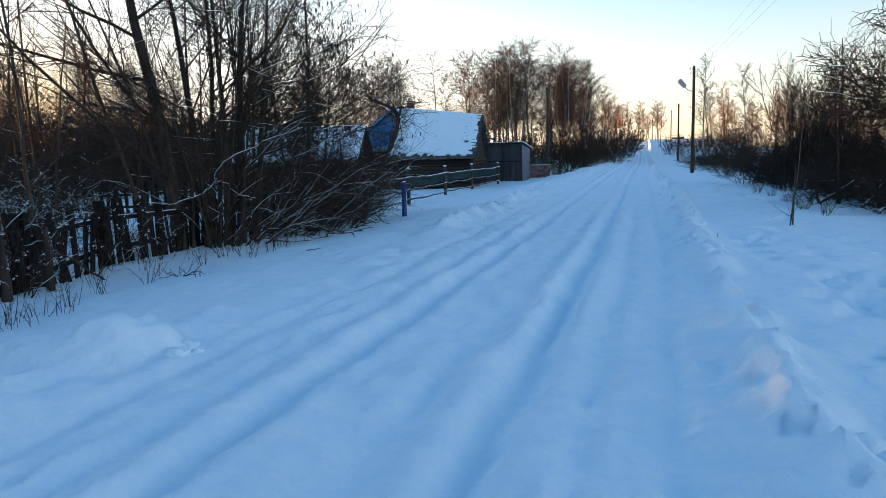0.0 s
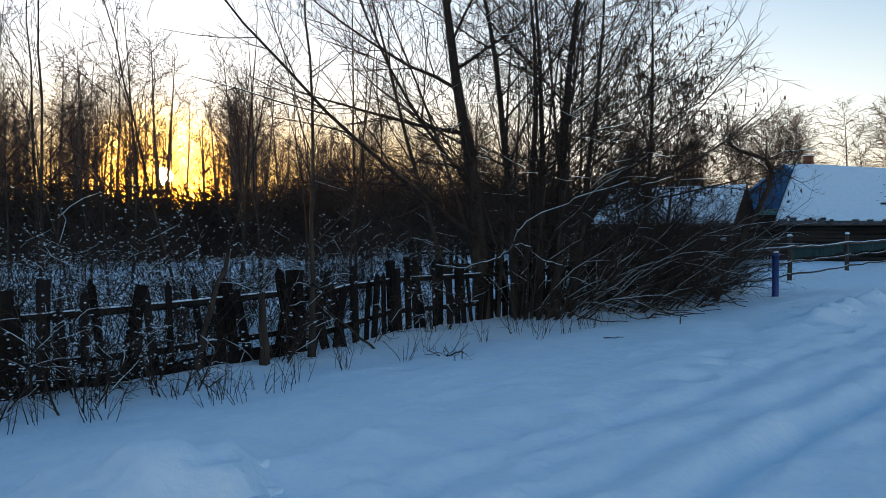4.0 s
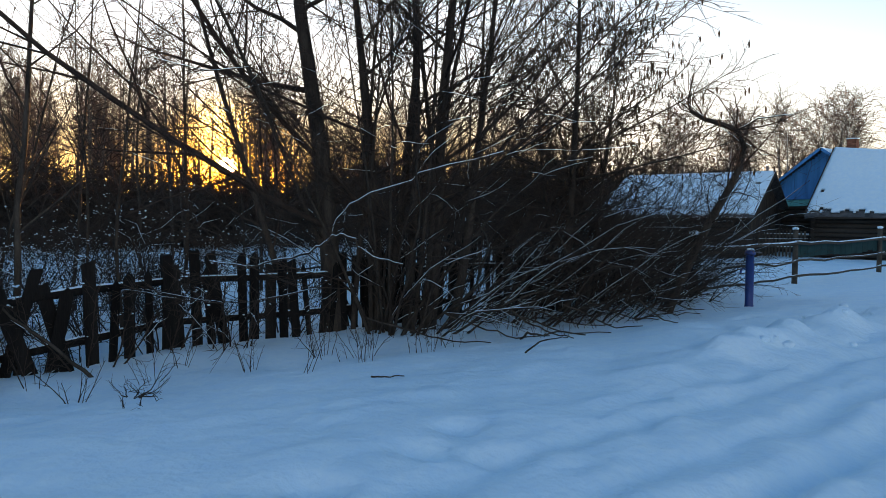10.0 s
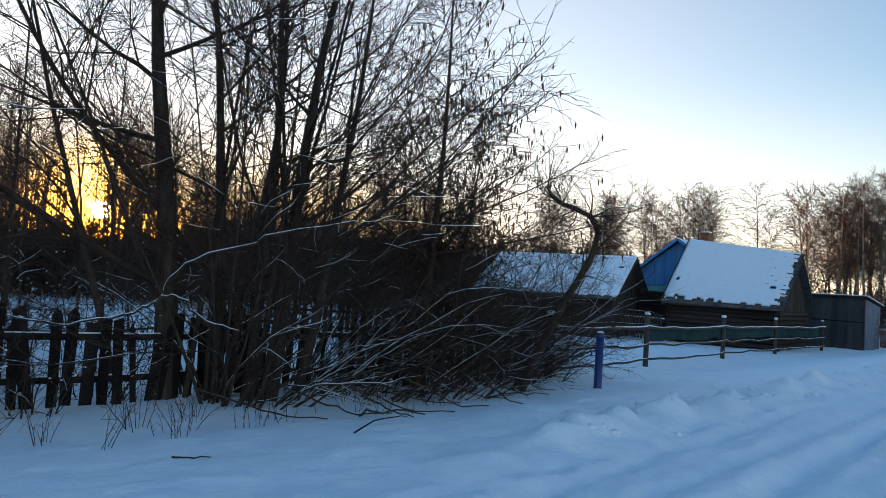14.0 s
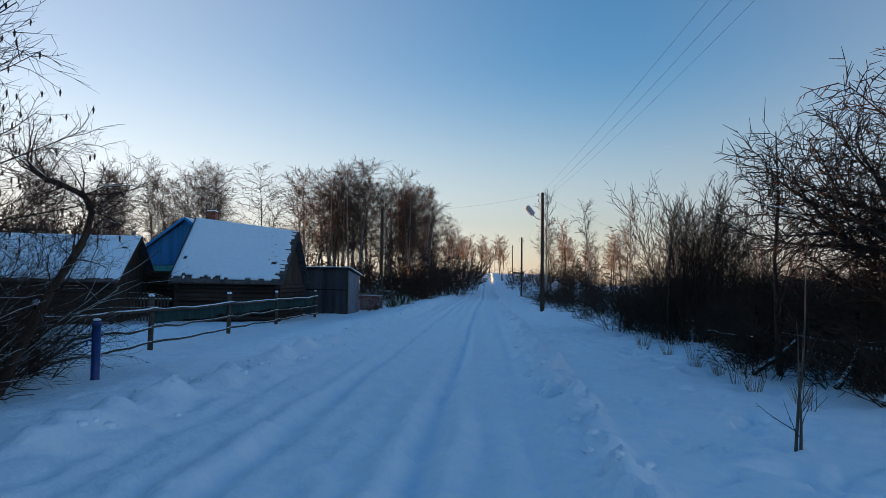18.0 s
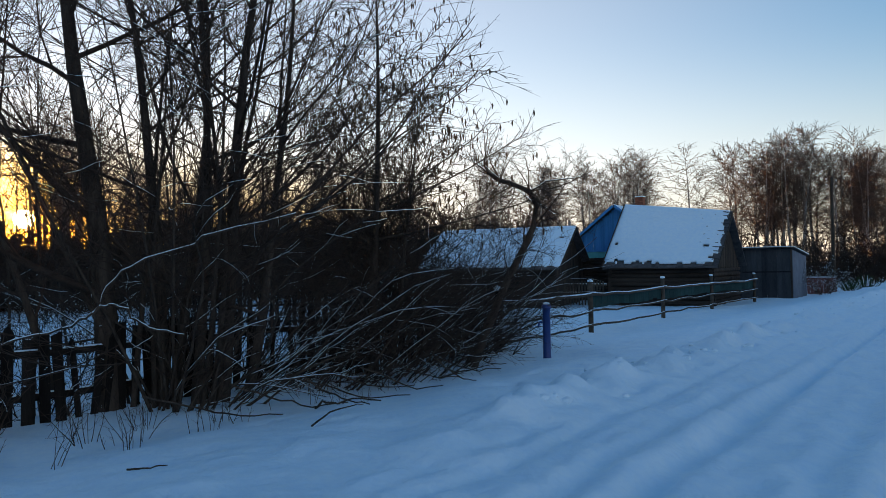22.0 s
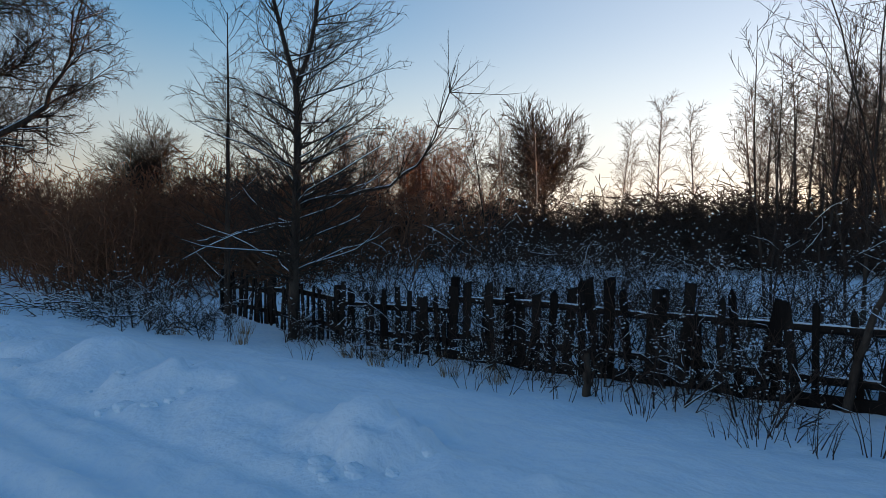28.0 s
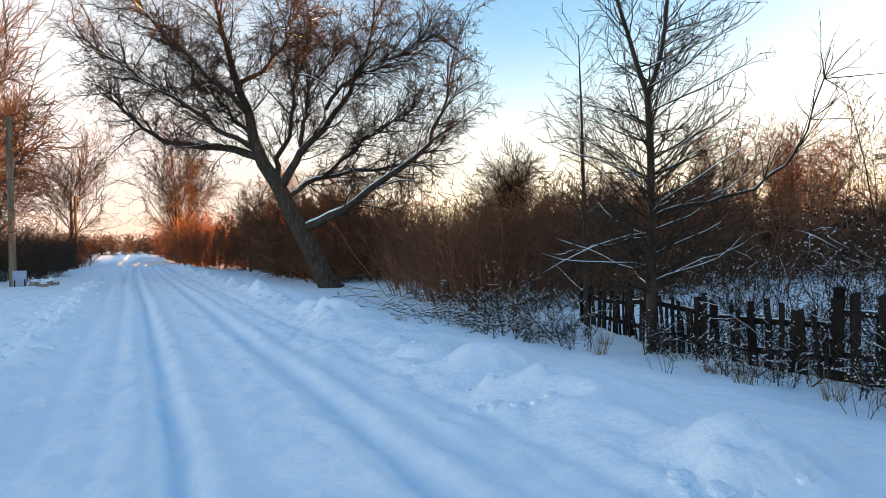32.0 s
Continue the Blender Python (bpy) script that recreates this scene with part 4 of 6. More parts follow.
def lone(name, label, kinds, rows, rng, bark, twig, wide=1.0, group="", split=1, thick=1.2):
    for x, y, h in rows:
        plant = planted(kinds, [(0, 0, h)], rng, wide, thick)[0]
        z0 = gz(0, 0)
        tree(name, label, (x, y, gz(x, y) - z0), plant, bark, twig, split, group=group)


def scatter(rng, n, centre, size, low, high):
    return [(centre[0] + rng.uniform(-0.5, 0.5) * size[0], centre[1] + rng.uniform(-0.5, 0.5) * size[1], rng.uniform(low, high)) for _ in range(n)]


wr = np.random.default_rng(31)
# the birch wood in front of the sun
rows = []
for _ in range(320):
    a = np.radians(wr.uniform(40, 103))
    far = wr.uniform(62, 105) if a < np.radians(88) else wr.uniform(60, 70)
    tall = wr.uniform(11.5, 15.5) if a > np.radians(86) else wr.uniform(13, 18.5) if a > np.radians(62) else wr.uniform(10, 13.5)
    x, y = -far * np.sin(a), far * np.cos(a)
    if (a < np.radians(93) or wr.random() < 0.8) and all(abs((x - 0) * SUN_WAY.y - (y - ey) * SUN_WAY.x) > 0.45 for ey in (-5.7, -3.2, -0.9, 0.3)):
        rows.append((x, y, tall))
# grey bark on these birches puts their backlit darkness into the trunk colour
woods("birch_wood", "far stand of bare birches against the low sun", FAR_BIRCHES, rows, wr, BARK_GREY, TWIG_BIRCH, 1.05, 1, 1.15)
# out of sight behind the birches, added to keep low sun off roadside trees
rows = [(-f * np.sin(a), f * np.cos(a), wr.uniform(12, 16)) for a, f in zip(np.radians(np.linspace(30, 62, 34)), wr.uniform(140, 190, 34))]
woods("distant_wood", "hidden wood added behind the birches to shade the roadside trees", SHRUBS, rows, wr, TWIG, TWIG, 1.0, 0, 3.0)
# behind the houses and along the road ahead
rows = scatter(wr, 40, (-32, 66), (26, 14), 10, 13) + scatter(wr, 34, (-15, 76), (13, 8), 11, 14.3) + scatter(wr, 18, (-9.2, 84), (4.5, 8), 11.5, 13.3) + scatter(wr, 10, (-8, 110), (5, 40), 9, 12)
woods("roadside_birch_wood", "bare birches behind the log house and along the road", BIRCHES, rows, wr, BARK_BIRCH, TWIG_BIRCH, 1.3, 1, 1.3)
rows = scatter(wr, 26, (-3, 165), (14, 30), 6, 9.5) + scatter(wr, 16, (12, 120), (22, 50), 6, 10) + scatter(wr, 12, (34, 90), (40, 60), 6, 9)
# red twigs put the orange of low sun into these trees' colour
woods("distant_trees", "distant bare trees where the road ends", FAR_BIRCHES, rows, wr, BARK, TWIG_RED, 1.3, 1, 2.2)
lone("birch_tree", "slim white-barked birch with fine drooping twigs", BIRCHES, ((6.9, 80, 11.5), (10.5, 70, 9.5), (12.0, 59, 8.6), (-5.9, 70, 9.0), (-4.6, 90, 8)), wr, BARK_BIRCH, TWIG_BIRCH, group="birches")
# looking back over the field
lone("round_tree", "bare broad tree with a rounded crown beyond the field", BROADS, ((-66, -36, 17.0), (-23, -39, 8.5)), wr, BARK, TWIG, 0.95, thick=1.4)
lone("birch_tree", "slim white-barked birch with fine drooping twigs", BIRCHES, ((-71.0, -25.4, 15.0), (-72.0, -21.9, 14.0), (-69.6, -29.0, 12.8), (-49, -35, 11.3), (-51.2, -31.9, 11.5), (-50, -33.2, 9.5), (-47.5, -38.5, 10.0), (-54, -30.4, 10.5), (-72, -29, 10.5)), wr, BARK_BIRCH, TWIG_BIRCH, group="birches")
rows = scatter(wr, 46, (-35, -31), (9, 10), 5.4, 8.4) + scatter(wr, 22, (-58, -52), (40, 30), 4, 6)
# sunlit orange of the birch tops is put into the reddish twig colour
woods("young_birch_wood", "young birches beyond the field, twigs reddened like sunlit tops", FAR_BIRCHES, rows, wr, BARK_BIRCH, TWIG_RED, 1.2, 1, 1.6)
# added wood, mostly hidden by scrub, that blocks low sun from the roadside
rows = scatter(wr, 46, (-92, -72), (46, 50), 7, 10)
woods("distant_wood", "far thin wood added beyond the scrub to block low sun", FAR_BIRCHES, rows, wr, BARK, TWIG_BIRCH, 1.3, 1, 1.8)
# the dark scrub across the field
rows = []
for _ in range(290):
    a = np.radians(wr.uniform(38, 138))
    far = 37 + 17 * wr.random() ** 0.7
    tall = 1.2 + far * (wr.uniform(0.066, 0.092) if a < np.radians(95) else wr.uniform(0.063, 0.082))
    if a > np.radians(112):
        tall *= 0.75
    if abs(np.degrees(a) - SUN_LEFT) < 6:
        tall = min(tall, 1.5 + far * 0.062)
    rows.append((-far * np.sin(a), far * np.cos(a), tall))
rows += [(-f * np.sin(a), f * np.cos(a), wr.uniform(1.4, 2.1)) for a, f in zip(np.radians(wr.uniform(45, 132, 24)), wr.uniform(29, 36, 24))]
rows += [(-f * np.sin(a), f * np.cos(a), wr.uniform(3.7, 4.2)) for a, f in zip(np.radians(np.linspace(60, 92, 44)), wr.uniform(36, 42, 44))]
rows += [(wr.uniform(-42, -37), y, wr.uniform(3.8, 4.3)) for y in np.linspace(11, 17, 9)]
rows += [(-f * np.sin(a), f * np.cos(a), wr.uniform(3.2, 4.0)) for a, f in zip(np.radians(np.linspace(94, 138, 60)), wr.uniform(35, 42, 60))]
woods("field_scrub", "dark bare scrub across the snowy field", FAR_SHRUBS, rows, wr, TWIG, TWIG, 1.4, 0, 2.3)
# reddish willow scrub along the road behind
rows = [(-wr.uniform(8.6, 15) - 0.01 * k, -16 - 44 * (k / 110), wr.uniform(2.2, 3.6) + 1.4 * (k / 110)) for k in range(110)]
rows = [r for r in rows if r[0] < -11.5 or abs(r[1] + 29.5) > 4.5]
woods("willow_scrub", "dense reddish-brown willow scrub beside the road", DENSE, rows, wr, TWIG_RED, TWIG_RED, 1.0, 0, 1.1)
rows = scatter(wr, 30, (-24, -36), (18, 40), 3.6, 5.0) + scatter(wr, 26, (-20, -25), (12, 12), 3.6, 4.8)
woods("willow_scrub", "taller reddish willow scrub behind the roadside scrub", SHRUBS, rows, wr, TWIG_RED, TWIG_RED, 1.05, 0, 1.6)
rows = scatter(wr, 16, (-11.5, -52), (7, 22), 5.5, 8.5)
woods("roadside_tree_row", "bare reddish trees in a row along the road", BIRCHES, rows, wr, BARK, TWIG_RED, 1.4, 1, 1.5)
# trees at the far end of the road behind
lone("roadside_tree", "large bare roadside tree with a sunlit trunk", ROUNDS, ((7.3, -40, 17), (8.9, -46, 15), (5.9, -86, 17), (-4.6, -80, 16), (-6.5, -92, 14), (9, -58, 15)), wr, BARK, TWIG, 0.75, "trees along the road")
rows = [(x, -f, wr.uniform(6.5, 9)) for x, f in zip(np.linspace(-70, 60, 60), wr.uniform(250, 290, 60))]
woods("distant_wood", "dark distant wood across the end of the road", FAR_SHRUBS, rows, wr, TWIG, TWIG, 1.0, 0, 5.0)
rows = scatter(wr, 22, (13, -64), (13, 60), 3, 6) + [(wr.uniform(4.2, 9), wr.uniform(-110, -42), wr.uniform(1.6, 4.2)) for _ in range(40)]
woods("verge_scrub", "low bare scrub along the far verge", SHRUBS, rows, wr, TWIG, TWIG, 1.0, 0, 1.6)
rows = [(x, -420 + wr.uniform(-20, 20), wr.uniform(9, 12)) for x in np.linspace(-150, 150, 60)]
woods("horizon_woods", "dark line of woods on the horizon", FAR_SHRUBS, rows, wr, TWIG, TWIG, 2.2, 0, 6.0)
# scrub on the other verge ahead
rows = [(x, wr.uniform(9.5, 26), wr.uniform(0.8, 1.3) + 0.24 * (x - 5)) for x in wr.uniform(5.0, 10, 72)] + [(wr.uniform(4.2, 12), wr.uniform(24, 62), wr.uniform(1.2, 2.2)) for _ in range(30)] + [(wr.uniform(9, 40), wr.uniform(14, 70), wr.uniform(1.8, 3.2)) for _ in range(46)]
woods("verge_scrub", "dark low scrub along the verge with dead grass", DENSE, rows, wr, TWIG, TWIG, 1.45, 0, 1.5)
rows = scatter(wr, 36, (-15, 62), (18, 12), 3.4, 6.0) + scatter(wr, 46, (-7.5, 100), (10.5, 56), 3.0, 5.6) + [(wr.uniform(3, 18), wr.uniform(46, 130), wr.uniform(2.0, 3.4)) for _ in range(40)]
woods("verge_scrub", "dark bare bushes closing in on the road ahead", FAR_SHRUBS, rows, wr, TWIG, TWIG, 1.15, 0, 2.2)
rows = [(wr.uniform(3.7, 8.5), wr.uniform(30, 76), wr.uniform(0.7, 1.6)) for _ in range(46)] + [(wr.uniform(12, 75), wr.uniform(85, 150), wr.uniform(3.5, 6)) for _ in range(56)]
woods("verge_scrub", "dark low scrub on the verge and across the far field", FAR_SHRUBS, rows, wr, TWIG, TWIG, 1.6, 0, 2.2)
rows = scatter(wr, 36, (-12, -52), (6, 30), 4.2, 6.4) + [(-wr.uniform(4.6, 11), wr.uniform(-125, -62), wr.uniform(3.4, 6.2)) for _ in range(46)]
woods("willow_scrub", "tall reddish willow scrub along the road behind", DENSE, rows, wr, TWIG_RED, TWIG_RED, 0.9, 0, 1.6)

# ---- fences ----
fr = np.random.default_rng(5)


def picket_mesh(wide, tall, thick, style):
    """One hand-cut board: pointed, slanted or rounded at the top."""
    w, t = wide / 2, thick / 2
    heads = {"point": [(-w, tall - 0.09), (0, tall), (w, tall - 0.09)], "slant": [(-w, tall - 0.05), (w, tall)], "round": [(-w, tall - 0.05), (-w * 0.5, tall - 0.01), (w * 0.5, tall), (w, tall - 0.05)], "square": [(-w, tall), (w * 0.2, tall - 0.01), (w, tall)]}[style]
    outline = [(-w * 0.95, -0.35), *heads, (w * 0.95, -0.35)]
    bm = bmesh.new()
    front = [bm.verts.new((x, -t, z)) for x, z in outline]
    back = [bm.verts.new((x * 0.96, t, z)) for x, z in outline]
    bm.faces.new(front[::-1]), bm.faces.new(back)
    for i in range(len(outline)):
        j = (i + 1) % len(outline)
        bm.faces.new((front[i], front[j], back[j], back[i]))
    bmesh.ops.recalc_face_normals(bm, faces=bm.faces)
    me = bpy.data.meshes.new("picket")
    bm.to_mesh(me), bm.free()
    me.materials.append(WOOD_OLD_SHADED)
    return me


PICKETS = [picket_mesh(0.115, 1.22, 0.022, "point"), picket_mesh(0.10, 1.16, 0.025, "round"), picket_mesh(0.12, 1.25, 0.02, "slant"), picket_mesh(0.13, 1.2, 0.022, "square"), picket_mesh(0.075, 1.18, 0.03, "point"), picket_mesh(0.15, 1.22, 0.025, "square")]


def picket_fence(label, line, gap, rail_heights, broken=(), group=""):
    """A fence along straight stretches; broken: (from, to, chance that a picket is missing, lean)."""
    top = thing("picket_fence", label, "fence", group=group)
    done = 0.0
    for (ax, ay), (bx, by) in zip(line, line[1:]):
        length = math.hypot(bx - ax, by - ay)
        turn = math.degrees(math.atan2(by - ay, bx - ax))
        low_end = (ay + by) / 2 < -5
        step = 0.62 * gap if low_end else gap
        rise = 0.76 if low_end else 1.0
        n = int(length / step)
        for i in range(n):
            s = (i + 0.5) / n
            x, y = ax + (bx - ax) * s, ay + (by - ay) * s
            miss, lean = 0.05, 2.2
            for y0, y1, chance, tilt in broken:
                if y0 <= y <= y1:
                    miss, lean = chance, tilt
            if fr.random() < miss:
                continue
            kind = min(5, int(fr.integers(0, 21) / 4))
            ob = new("picket", PICKETS[(3, 1, 2, 3, 1, 3)[kind] if low_end else kind])
            ob.parent = top
            ob.matrix_basis = pose(x + fr.normal(0, 0.012), y + fr.normal(0, 0.02), gz(x, y) + fr.normal(0, 0.045), fr.normal(0, 2.5), fr.normal(0, lean * 1.35), turn) @ Matrix.Diagonal((fr.uniform(0.95, 1.3) * (0.56 if low_end else 1), 1, fr.uniform(0.80, 1.06) * rise, 1))
        posts = max(2, int(length / 2.3) + 1)
        px = [(ax + (bx - ax) * k / (posts - 1), ay + (by - ay) * k / (posts - 1)) for k in range(posts)]
        nx, ny = -(by - ay) / length * 0.06, (bx - ax) / length * 0.06
        for x, y in px:
            bm = box(bmesh.new(), (0, 0, 0.42 * rise), (0.11, 0.11, 1.55 * rise), bevel=0.012)
            post = part("post", bm, WOOD_OLD_SHADED, top)
            post.matrix_basis = pose(x + nx * 1.6, y + ny * 1.6, gz(x, y), fr.normal(0, 3), fr.normal(0, 3), turn + fr.normal(0, 8))
        for h in (rise * level for level in rail_heights):
            for (cx, cy), (ex, ey) in zip(px, px[1:]):
                sag = fr.normal(0, 0.03)
                drop = -0.22 * fr.random() if any(y0 <= cy <= y1 for y0, y1, *_ in broken) else 0
                pts = np.array([[(cx + nx, cy + ny, gz(cx, cy) + h + drop), ((cx + ex) / 2 + nx, (cy + ey) / 2 + ny, (gz(cx, cy) + gz(ex, ey)) / 2 + h + sag + drop / 2), (ex + nx, ey + ny, gz(ex, ey) + h + fr.normal(0, 0.02))]])
                rail = part("rail", tubes("rail", [(pts, np.array([[0.045, 0.05, 0.042]]), 6)]), WOOD_OLD_SHADED, top)
                lying = pts + np.array([0, 0, 0.045])
                part("snow_cover", tubes("snow_cover", [(lying, np.array([[0.010, 0.020, 0.012]]), 5)]), SNOW_SKYLIT, rail, "snow lying on the rail")
        for (cx, cy), (ex, ey) in zip(px, px[1:]):
            if -6.6 < cy < -1.5 and rail_heights[0] > 0.31:
                low = slab([(cx - nx * 0.6, cy - ny * 0.6, gz(cx, cy) + 0.13), (ex - nx * 0.6, ey - ny * 0.6, gz(ex, ey) + 0.15 + fr.normal(0, 0.03)), (ex - nx, ey - ny, gz(ex, ey) + 0.15), (cx - nx, cy - ny, gz(cx, cy) + 0.13)], 0.3)
                part("base_board", low, WOOD_OLD_SHADED, top)
    return top


picket_fence("dark weathered leaning picket fence with missing boards in the snow", [(-9.55, -13.3), (-8.25, -8.4), (-8.46, -6.2), (-8.75, -3.2), (-8.75, 0.4), (-9.2, 2.6), (-9.55, 6.4), (-9.3, 9.8), (-8.75, 12.8)], 0.205, (0.32, 0.86), ((-2.4, 1.4, 0.05, 7), (-9.5, -8.0, 0.15, 6)))
picket_fence("small dark picket fence round a garden plot beyond the thicket", [(-19.5, 11.6), (-15.0, 16.6), (-12.5, 19.5)], 0.22, (0.3, 0.8))


def rail_fence():
    top = thing("rail_fence", "three-rail pole fence with snow on the top rail beside the yard", "fence")
    posts = ((-8.39, 13.1, 1.36, 0.10), (-8.64, 18.15, 1.42, 0.075), (-8.9, 24.35, 1.40, 0.075), (-9.0, 30.2, 1.40, 0.075), (-8.6, 35.4, 1.35, 0.07))
    for x, y, h, r in posts:
        pts = np.array([[(x, y, gz(x, y) - 0.3), (x + 0.01, y, gz(x, y) + h * 0.5), (x, y + 0.01, gz(x, y) + h)]])
        post = part("post", tubes("post", [(pts, np.array([[r, r * 0.95, r * 0.9]]), 8), (np.array([[(x, y + 0.01, gz(x, y) + h - 0.002), (x, y + 0.01, gz(x, y) + h + 0.002)]]), np.array([[r * 0.9, 0.001]]), 8)]), WOOD_OLD_SHADED if r > 0.09 else WOOD_RAIL, top)
        part("snow_cap", blobs("snow_cap", [(x, y, gz(x, y) + h + 0.02)], [r * 1.05], fr, 0.6), SNOW_SKYLIT, post, "round cap of snow")
    for h, r, heavy in ((1.08, 0.042, 1), (0.62, 0.030, 0), (0.22, 0.032, 0)):
        for (ax, ay, *_), (bx, by, *_) in zip(posts, posts[1:]):
            s = np.linspace(-0.03, 1.03, 8)[:, None]
            pts = np.concatenate([ax + (bx - ax) * s + 0.09, ay + (by - ay) * s, (gz(ax, ay) + (gz(bx, by) - gz(ax, ay)) * s) + h], 1)
            pts[1:-1, 2] += fr.normal(0, 0.022, 6) - 0.03
            rail = part("rail", tubes("rail", [(pts[None], np.linspace(r * 1.1, r * 0.8, 8)[None], 7)]), WOOD_RAIL, top)
            lying = pts + np.array([0, 0, r * 0.8])
            part("snow_cover", tubes("snow_cover", [(lying[None], np.full((1, 8), r * (0.62 if heavy else 0.36)), 6)]), SNOW_SKYLIT, rail, "ridge of snow on the rail")
    for (ax, ay, *_), (bx, by, *_) in zip(posts[1:], posts[2:]):
        n = 14
        for i in range(n):
            s = (i + 0.5) / n
            x, y = ax + (bx - ax) * s - 0.05, ay + (by - ay) * s
            board = part("board", box(bmesh.new(), (0, 0, 0), (0.014, math.hypot(bx - ax, by - ay) / n - 0.012, 0.34)), TEAL_NET, top, "dark teal painted board")
            board.matrix_basis = pose(x, y, gz(x, y) + 0.84 + fr.normal(0, 0.008), 0, 0, math.degrees(-math.atan2(bx - ax, by - ay)))
    wires = [np.array([(-8.42, 13.25 + 0.1 * i, gz(-8.4, 13.3) + 0.1), (-8.43, 13.25 + 0.1 * i, gz(-8.4, 13.3) + 0.5), (-8.43, 13.25 + 0.1 * i, gz(-8.4, 13.3) + 0.95)]) for i in range(10)]
    wires += [np.array([(-8.42, 13.2, gz(-8.4, 13.3) + 0.12 + 0.1 * i), (-8.43, 13.7, gz(-8.4, 13.3) + 0.11 + 0.1 * i), (-8.44, 14.2, gz(-8.4, 13.3) + 0.12 + 0.1 * i)]) for i in range(9)]
    part("wire_mesh", tubes("wire_mesh", [(np.array(wires), np.full((len(wires), 3), 0.004), 3)]), STEEL, top, "torn piece of wire mesh")


rail_fence()


def water_column():
    x, y = -6.84, 12.51
    top = thing("water_column", "dark blue painted street water column standing in snow", "water pump", (x, y, gz(x, y)))
    for name, rows, mat in (("body", ((-0.3, 0.082), (0.02, 0.082), (0.03, 0.076), (0.98, 0.076), (0.985, 0.10), (1.02, 0.10), (1.03, 0.09), (1.06, 0.085), (1.075, 0.03)), BLUE_PAINT),):
        bm = bmesh.new()
        rings = [[bm.verts.new((r * math.cos(a * math.pi / 10), r * math.sin(a * math.pi / 10), z)) for a in range(20)] for z, r in rows]
        for lo, hi in zip(rings, rings[1:]):
            for i in range(20):
                bm.faces.new((lo[i], lo[(i + 1) % 20], hi[(i + 1) % 20], hi[i])).smooth = True
        bm.faces.new(rings[-1])
        part(name, bm, mat, top)
    spout = np.array([[(-0.06, -0.03, 0.70), (-0.11, -0.05, 0.72), (-0.14, -0.06, 0.69), (-0.145, -0.062, 0.62)]])
    part("spout", tubes("spout", [(spout, np.full((1, 4), 0.018), 8)]), BLUE_PAINT, top)
    part("lever", tubes("lever", [(np.array([[(0.0, 0.05, 1.0), (0.07, 0.10, 1.03), (0.15, 0.14, 1.02)]]), np.full((1, 3), 0.014), 8)]), STEEL, top)
    part("snow_cap", blobs("snow_cap", [(0, 0, 1.085)], [0.07], fr, 0.35), SNOW_SKYLIT, top)


water_column()


# ---- houses ----
def snow_sheet(a, b, c, d, seed, thick=0.07, holes=0.0, ragged=0.15):
    """Snow lying on a roof between the eave a-b and the ridge d-c, with a ragged lower edge and worn holes."""
    n, m = 60, 40
    u, v = np.meshgrid(np.linspace(0, 1, n + 1), np.linspace(0, 1, m + 1))
    a, b, c, d = (np.array(q, float) for q in (a, b, c, d))
    grid = (a * (1 - u)[..., None] + b * u[..., None]) * (1 - v)[..., None] + (d * (1 - u)[..., None] + c * u[..., None]) * v[..., None]
    up = np.cross(b - a, d - a)
    up = up / np.linalg.norm(up) * (1 if up[2] > 0 else -1)
    puff = thick * (0.55 + 0.6 * fbm(u * 9 + seed, v * 7, seed)) * smooth(np.minimum(np.minimum(u, 1 - u) * 14, np.minimum(v, 1 - v) * 14 + 0.2))
    top = grid + up * (puff + 0.012)[..., None]
    low = grid + up * 0.010
    edge = ragged * value_noise(u * 26 + seed, v * 0 + 1, seed) ** 2 * 1.6
    worn = fbm(u * 16 + seed, v * 12, seed + 4) + 0.22 * np.exp(-v * 9) + 0.16 * np.exp(-(1 - u) * 12)
    alive = (v > edge * 0.35) & ((worn < 0.985 - 0.14 * holes) if holes else True)
    k = np.arange((n + 1) * (m + 1)).reshape(m + 1, n + 1)
    keep = alive[:-1, :-1] & alive[1:, :-1] & alive[:-1, 1:] & alive[1:, 1:]
    total = k.size
    quads = np.stack([k[:-1, :-1], k[:-1, 1:], k[1:, 1:], k[1:, :-1]], -1)[keep]
    faces = [quads, quads[:, ::-1] + total]
    pad = np.pad(keep, 1)
    for dy, dx, (p, q) in ((-1, 0, (0, 1)), (1, 0, (2, 3)), (0, -1, (3, 0)), (0, 1, (1, 2))):
        rim = keep & ~pad[1 + dy:1 + dy + m, 1 + dx:1 + dx + n]
        quad = np.stack([k[:-1, :-1], k[:-1, 1:], k[1:, 1:], k[1:, :-1]], -1)[rim]
        faces.append(np.stack([quad[:, q], quad[:, p], quad[:, p] + total, quad[:, q] + total], -1))
    me = array_mesh("snow_cover", np.concatenate([top.reshape(-1, 3), low.reshape(-1, 3)]), np.concatenate(faces))
    return me


def log_wall(parent, start, end, low, high, r=0.105, mat=None):
    """Courses of round logs, each a part."""
    z = low + r
    along = Vector(end) - Vector(start)
    while z < high:
        s = np.linspace(-0.12 / along.length, 1 + 0.12 / along.length, 5)[:, None]
        pts = np.array([start]) + s * np.array([along[:]])
        pts[:, 2] = z + fr.normal(0, 0.008, 5)
        rr = fr.uniform(0.95, 1.06) * r
        caps = [(pts[None], np.full((1, 5), rr), 9)] + [(np.array([[pts[k], pts[k] + (pts[k] - pts[k + o]) * 0.001]]), np.array([[rr, 0.004]]), 9) for k, o in ((0, 1), (4, -1))]
        part("log", tubes("log", caps), mat or WOOD_LOG, parent)
        z += 2 * r * 0.97


